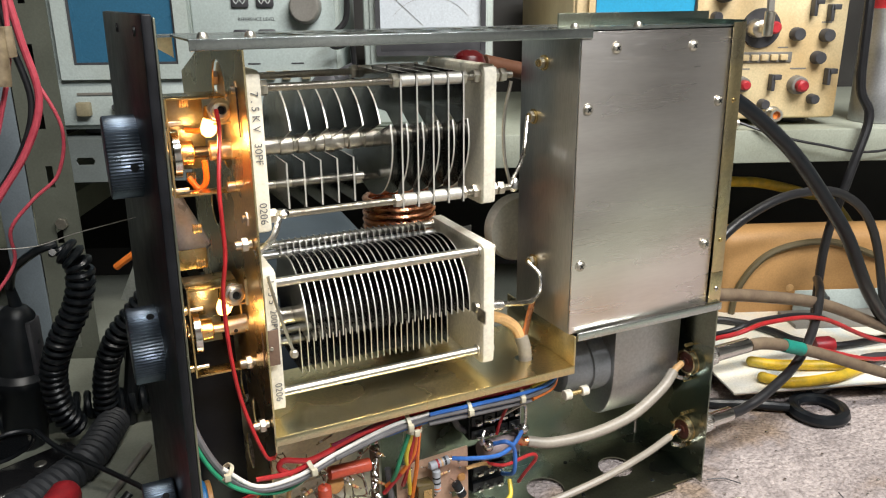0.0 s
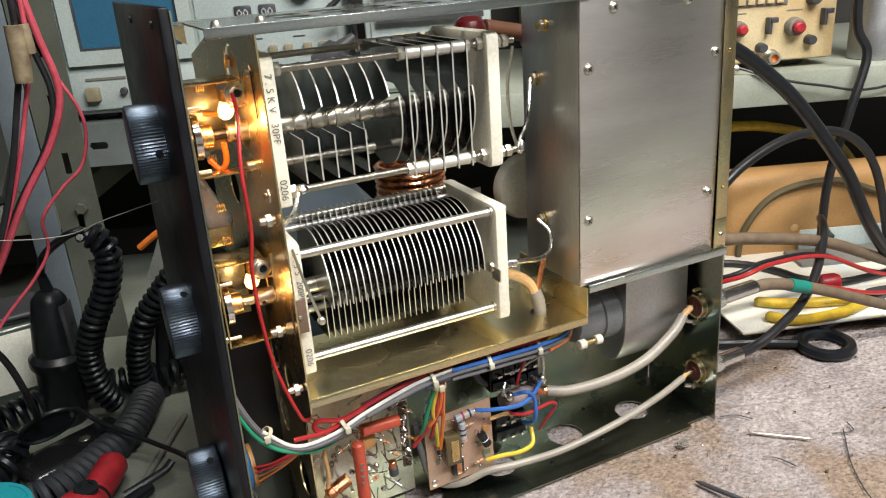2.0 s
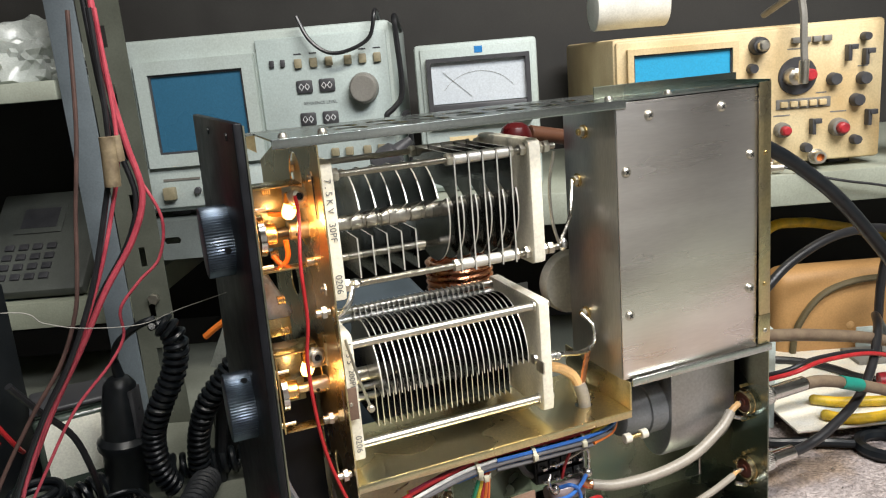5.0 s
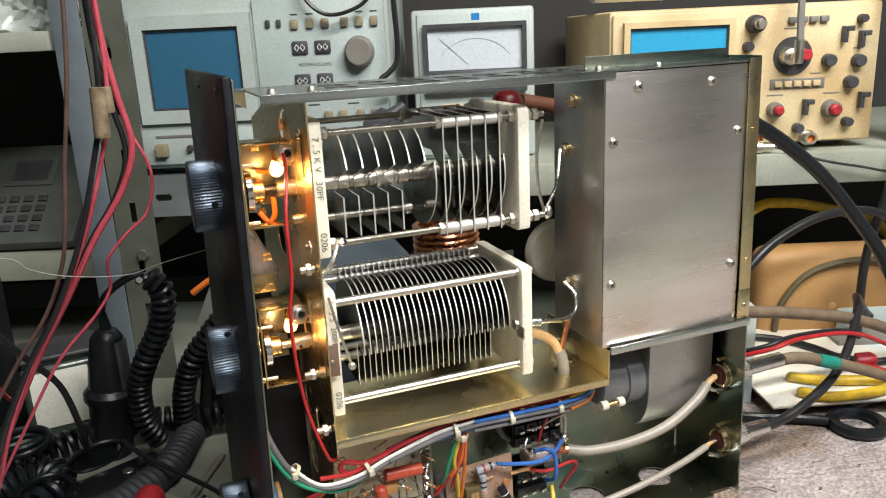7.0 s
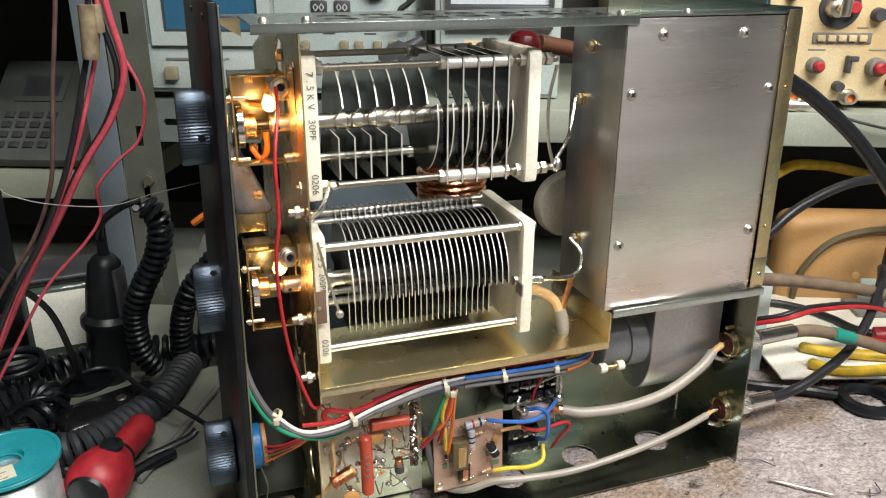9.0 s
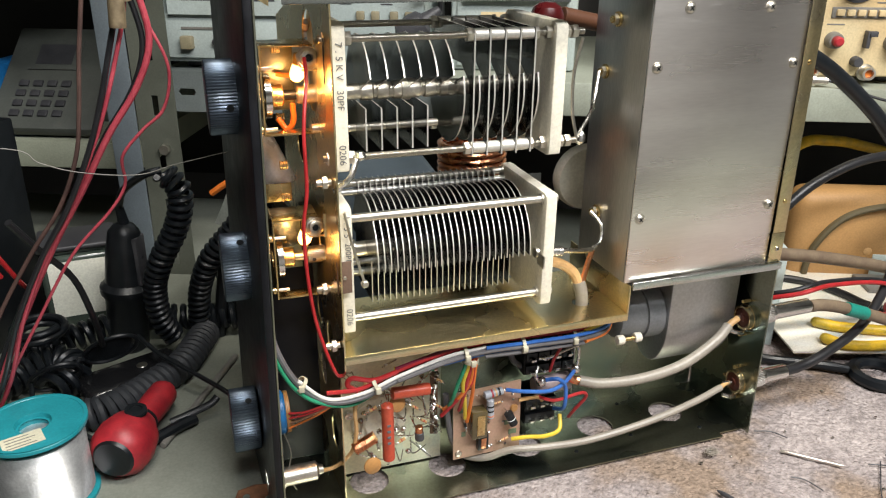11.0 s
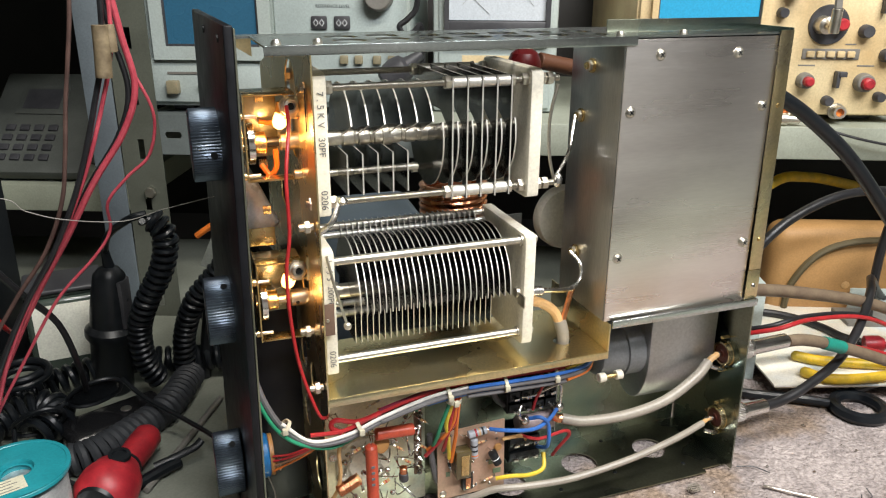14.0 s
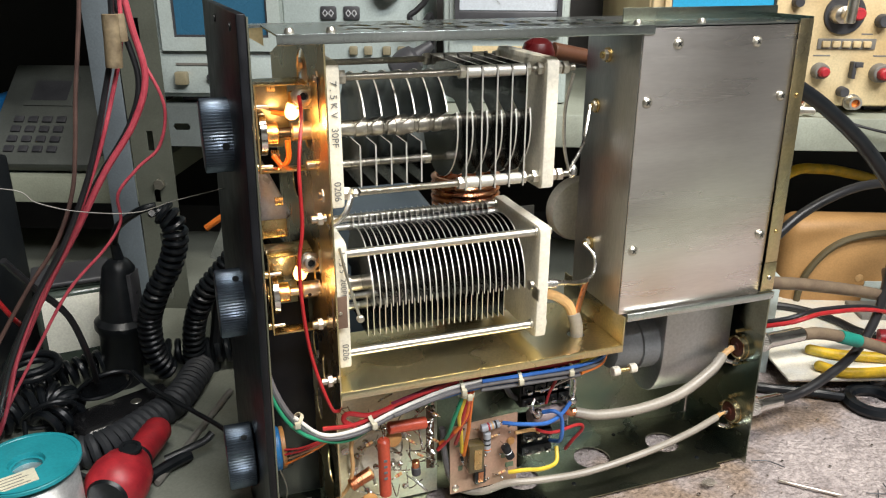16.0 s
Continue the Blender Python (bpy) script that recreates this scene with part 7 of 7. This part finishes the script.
can = thing("metal_can", "brushed metal can with red cap on the shelf", "can", (0.70, 1.02, 0.2735))
part("body", lathe(nb(), (0.70, 1.02, 0.2735), (0, 0, 1), [(0, 0.034), (0.001, 0.036), (0.150, 0.036), (0.153, 0.034)], 32), ALU_SOFT, can)
part("cap", lathe(nb(), (0.70, 1.02, 0.4265), (0, 0, 1), [(0, 0.030), (0.03, 0.029), (0.034, 0.024)], 28), RED, can)
single("white_roll", lathe(nb(), (0.245, 1.10, 0.518), (1, 0.1, 0), [(0, 0.026), (0.002, 0.031), (0.11, 0.031), (0.112, 0.026)], 24), mat("white_tape", (0.66, 0.66, 0.62), None, 0.6), "white tape roll lying on the oscilloscope", "roll")
XF[0] = BESIDE

# red and black cables hanging past the rack post
def hung(pts):
    """Wires that run more steeply towards the top."""
    return [(x - 0.13 * max(0.0, z - 0.25), y, z) for x, y, z in pts]


DARK_BROWN_WIRE = mat("dusty_dark_brown_wire", (0.10, 0.055, 0.045), (0.06, 0.035, 0.03), 0.5, 0, 60, 0.03)
for k, (dx, dy, m_, r) in enumerate(((0.0, 0.0, PINK_WIRE, 0.0028), (-0.0054, 0.004, BLACK_WIRE, 0.0025))):
    pts = [(0.004, 0.60, 0.56), (-0.004, 0.60, 0.48), (-0.005, 0.60, 0.432), (-0.005, 0.60, 0.388), (-0.024, 0.60, 0.350), (-0.058, 0.60, 0.309), (-0.092, 0.60, 0.262), (-0.124, 0.60, 0.214), (-0.155, 0.60, 0.157), (-0.182, 0.60, 0.103), (-0.21, 0.60, 0.04), (-0.25, 0.61, 0.001)]
    single("hanging_wire", wire_of([(x + dx * (1 + 0.3 * math.sin(i)), y + dy, z + dx * 0.5) for i, (x, y, z) in enumerate(hung(pts))], r, 10), m_, "faded red wire of a hanging supply pair" if k == 0 else "black wire of a hanging supply pair", "wire", "hanging wires")
for k, (dx, dy, m_, r) in enumerate(((0.0, 0.0, BLACK_WIRE, 0.0023), (0.004, 0.004, PINK_WIRE, 0.0018), (-0.016, 0.012, DARK_BROWN_WIRE, 0.0018))):
    pts = [(0.000, 0.58, 0.54), (-0.012, 0.58, 0.46), (-0.022, 0.58, 0.417), (-0.038, 0.58, 0.377), (-0.058, 0.58, 0.332), (-0.078, 0.58, 0.294), (-0.105, 0.58, 0.252), (-0.131, 0.58, 0.212), (-0.160, 0.58, 0.155), (-0.19, 0.59, 0.08), (-0.24, 0.62, 0.001)]
    single("hanging_wire", wire_of([(x + dx * (1 + 0.6 * math.sin(i * 0.8)), y + dy, z) for i, (x, y, z) in enumerate(hung(pts))], r, 8), m_, ("thin black hanging wire", "thin faded red hanging wire", "thin brown hanging wire")[k] + " past the rack post", "wire", "hanging wires")
fh = thing("fuse_holder", "tan taped in-line fuse holder on a hanging wire", "fuse holder", (-0.022, 0.575, 0.405))
part("body", wire_of(hung([(-0.0165, 0.573, 0.440), (-0.0200, 0.573, 0.420), (-0.0240, 0.573, 0.400)]), 0.0066, 12, 3), mat("tan_tape", (0.27, 0.21, 0.125), (0.10, 0.07, 0.04), 0.6, 0, 90), fh)
part("splice", wire_of(hung([(-0.012, 0.576, 0.440), (-0.013, 0.576, 0.428), (-0.014, 0.577, 0.420)]), 0.0055, 12, 3), mat("cream_tape", (0.27, 0.21, 0.13), (0.12, 0.085, 0.05), 0.6, 0, 90), fh)
single("red_wire_loop", wire_of(hung([(-0.005, 0.603, 0.405), (0.004, 0.60, 0.365), (-0.008, 0.60, 0.330), (-0.030, 0.60, 0.312), (-0.052, 0.60, 0.290), (-0.058, 0.61, 0.262), (-0.075, 0.605, 0.240), (-0.110, 0.60, 0.205), (-0.145, 0.60, 0.150), (-0.178, 0.60, 0.095), (-0.21, 0.605, 0.03), (-0.235, 0.61, 0.0)]), 0.0014, 8), PINK_WIRE, "thin faded red wire looping off the bundle", "wire", "hanging wires")
single("thin_steel_wire", wire_of([(-0.22, 0.50, 0.335), (-0.123, 0.50, 0.328), (-0.103, 0.50, 0.316), (-0.078, 0.50, 0.307), (-0.039, 0.50, 0.302), (-0.01, 0.53, 0.30), (0.037, 0.56, 0.30)], 0.0004, 6), MIDGREY, "fine bare wire stretched across", "wire")
single("green_wire", wire_of([(-0.28, 0.66, 0.16), (-0.235, 0.64, 0.142), (-0.208, 0.635, 0.120), (-0.200, 0.640, 0.085), (-0.205, 0.65, 0.04), (-0.21, 0.66, 0.0)], 0.0028, 8), GREEN_WIRE, "green wire dropping to the bench", "wire")
single("black_wire", wire_of([(-0.155, 0.60, 0.240), (-0.140, 0.62, 0.205), (-0.120, 0.64, 0.165), (-0.112, 0.66, 0.11), (-0.115, 0.70, 0.06)], 0.0032, 8), BLACK_WIRE, "black wire bending down to the coiled cords", "wire")

# spectacles on the cords
gl = thing("spectacles", "black framed spectacles lying folded on the cords", "spectacles", (-0.10, 0.72, 0.0))
def rim(c, rx, rz, lean):
    return [Vector(c) + Vector((rx * math.cos(a), -rz * 0.55 * math.sin(a) * lean, rz * math.sin(a) + 0.25 * rx * math.cos(a))) for a in np.linspace(0, 2 * math.pi, 20)]
part("rim", wire_of(rim((-0.110, 0.715, 0.046), 0.028, 0.018, 1), 0.0024, 8, 2), BLACK_PLASTIC, gl)
part("rim", wire_of(rim((-0.165, 0.695, 0.032), 0.026, 0.018, 1), 0.0024, 8, 2), BLACK_PLASTIC, gl)
part("temple", wire_of([(-0.082, 0.730, 0.050), (-0.060, 0.700, 0.040), (-0.02, 0.660, 0.028), (0.010, 0.628, 0.018), (0.018, 0.618, 0.002)], 0.0026, 8, 6), BLACK_PLASTIC, gl)
part("temple", wire_of([(-0.188, 0.690, 0.030), (-0.18, 0.66, 0.02), (-0.15, 0.63, 0.012), (-0.12, 0.61, 0.0)], 0.0026, 8, 6), BLACK_PLASTIC, gl)
part("bridge", wire_of([(-0.137, 0.706, 0.042), (-0.141, 0.704, 0.044), (-0.145, 0.702, 0.038)], 0.0024, 8), BLACK_PLASTIC, gl)
bm = nb()
bm.faces.new([bm.verts.new(p) for p in rim((-0.110, 0.715, 0.046), 0.027, 0.017, 1)[:-1]])
bmesh.ops.solidify(bm, geom=list(bm.faces), thickness=0.001)
part("lens", bm, mat("dark_lens", (0.03, 0.035, 0.04), None, 0.08, coat=0.5), gl)
pm_ = thing("palm_microphone", "glossy black palm microphone lying on the bench", "microphone", (-0.09, 0.70, -0.004))
bm = nb()
box(bm, (-0.055, -0.028, 0.0), (0.055, 0.028, 0.026), 0.010, 4)
bm.transform(pose(-0.092, 0.708, -0.004, 0, 0, 24))
part("body", bm, mat("glossy_black_plastic", (0.012, 0.012, 0.013), None, 0.2), pm_)
bm = nb()
lathe(bm, (0.012, 0, 0.026), (0, 0, 1), [(0, 0.006), (0.0008, 0.0055)], 18)
bm.transform(pose(-0.092, 0.708, -0.004, 0, 0, 24))
part("badge", bm, STEEL, pm_)
single("steel_rod", rod_of((0.020, 0.740, 0.0005), (-0.060, 0.585, 0.0005), 0.0035, 10), MIDGREY, "thin grey steel rod on the bench", "rod")
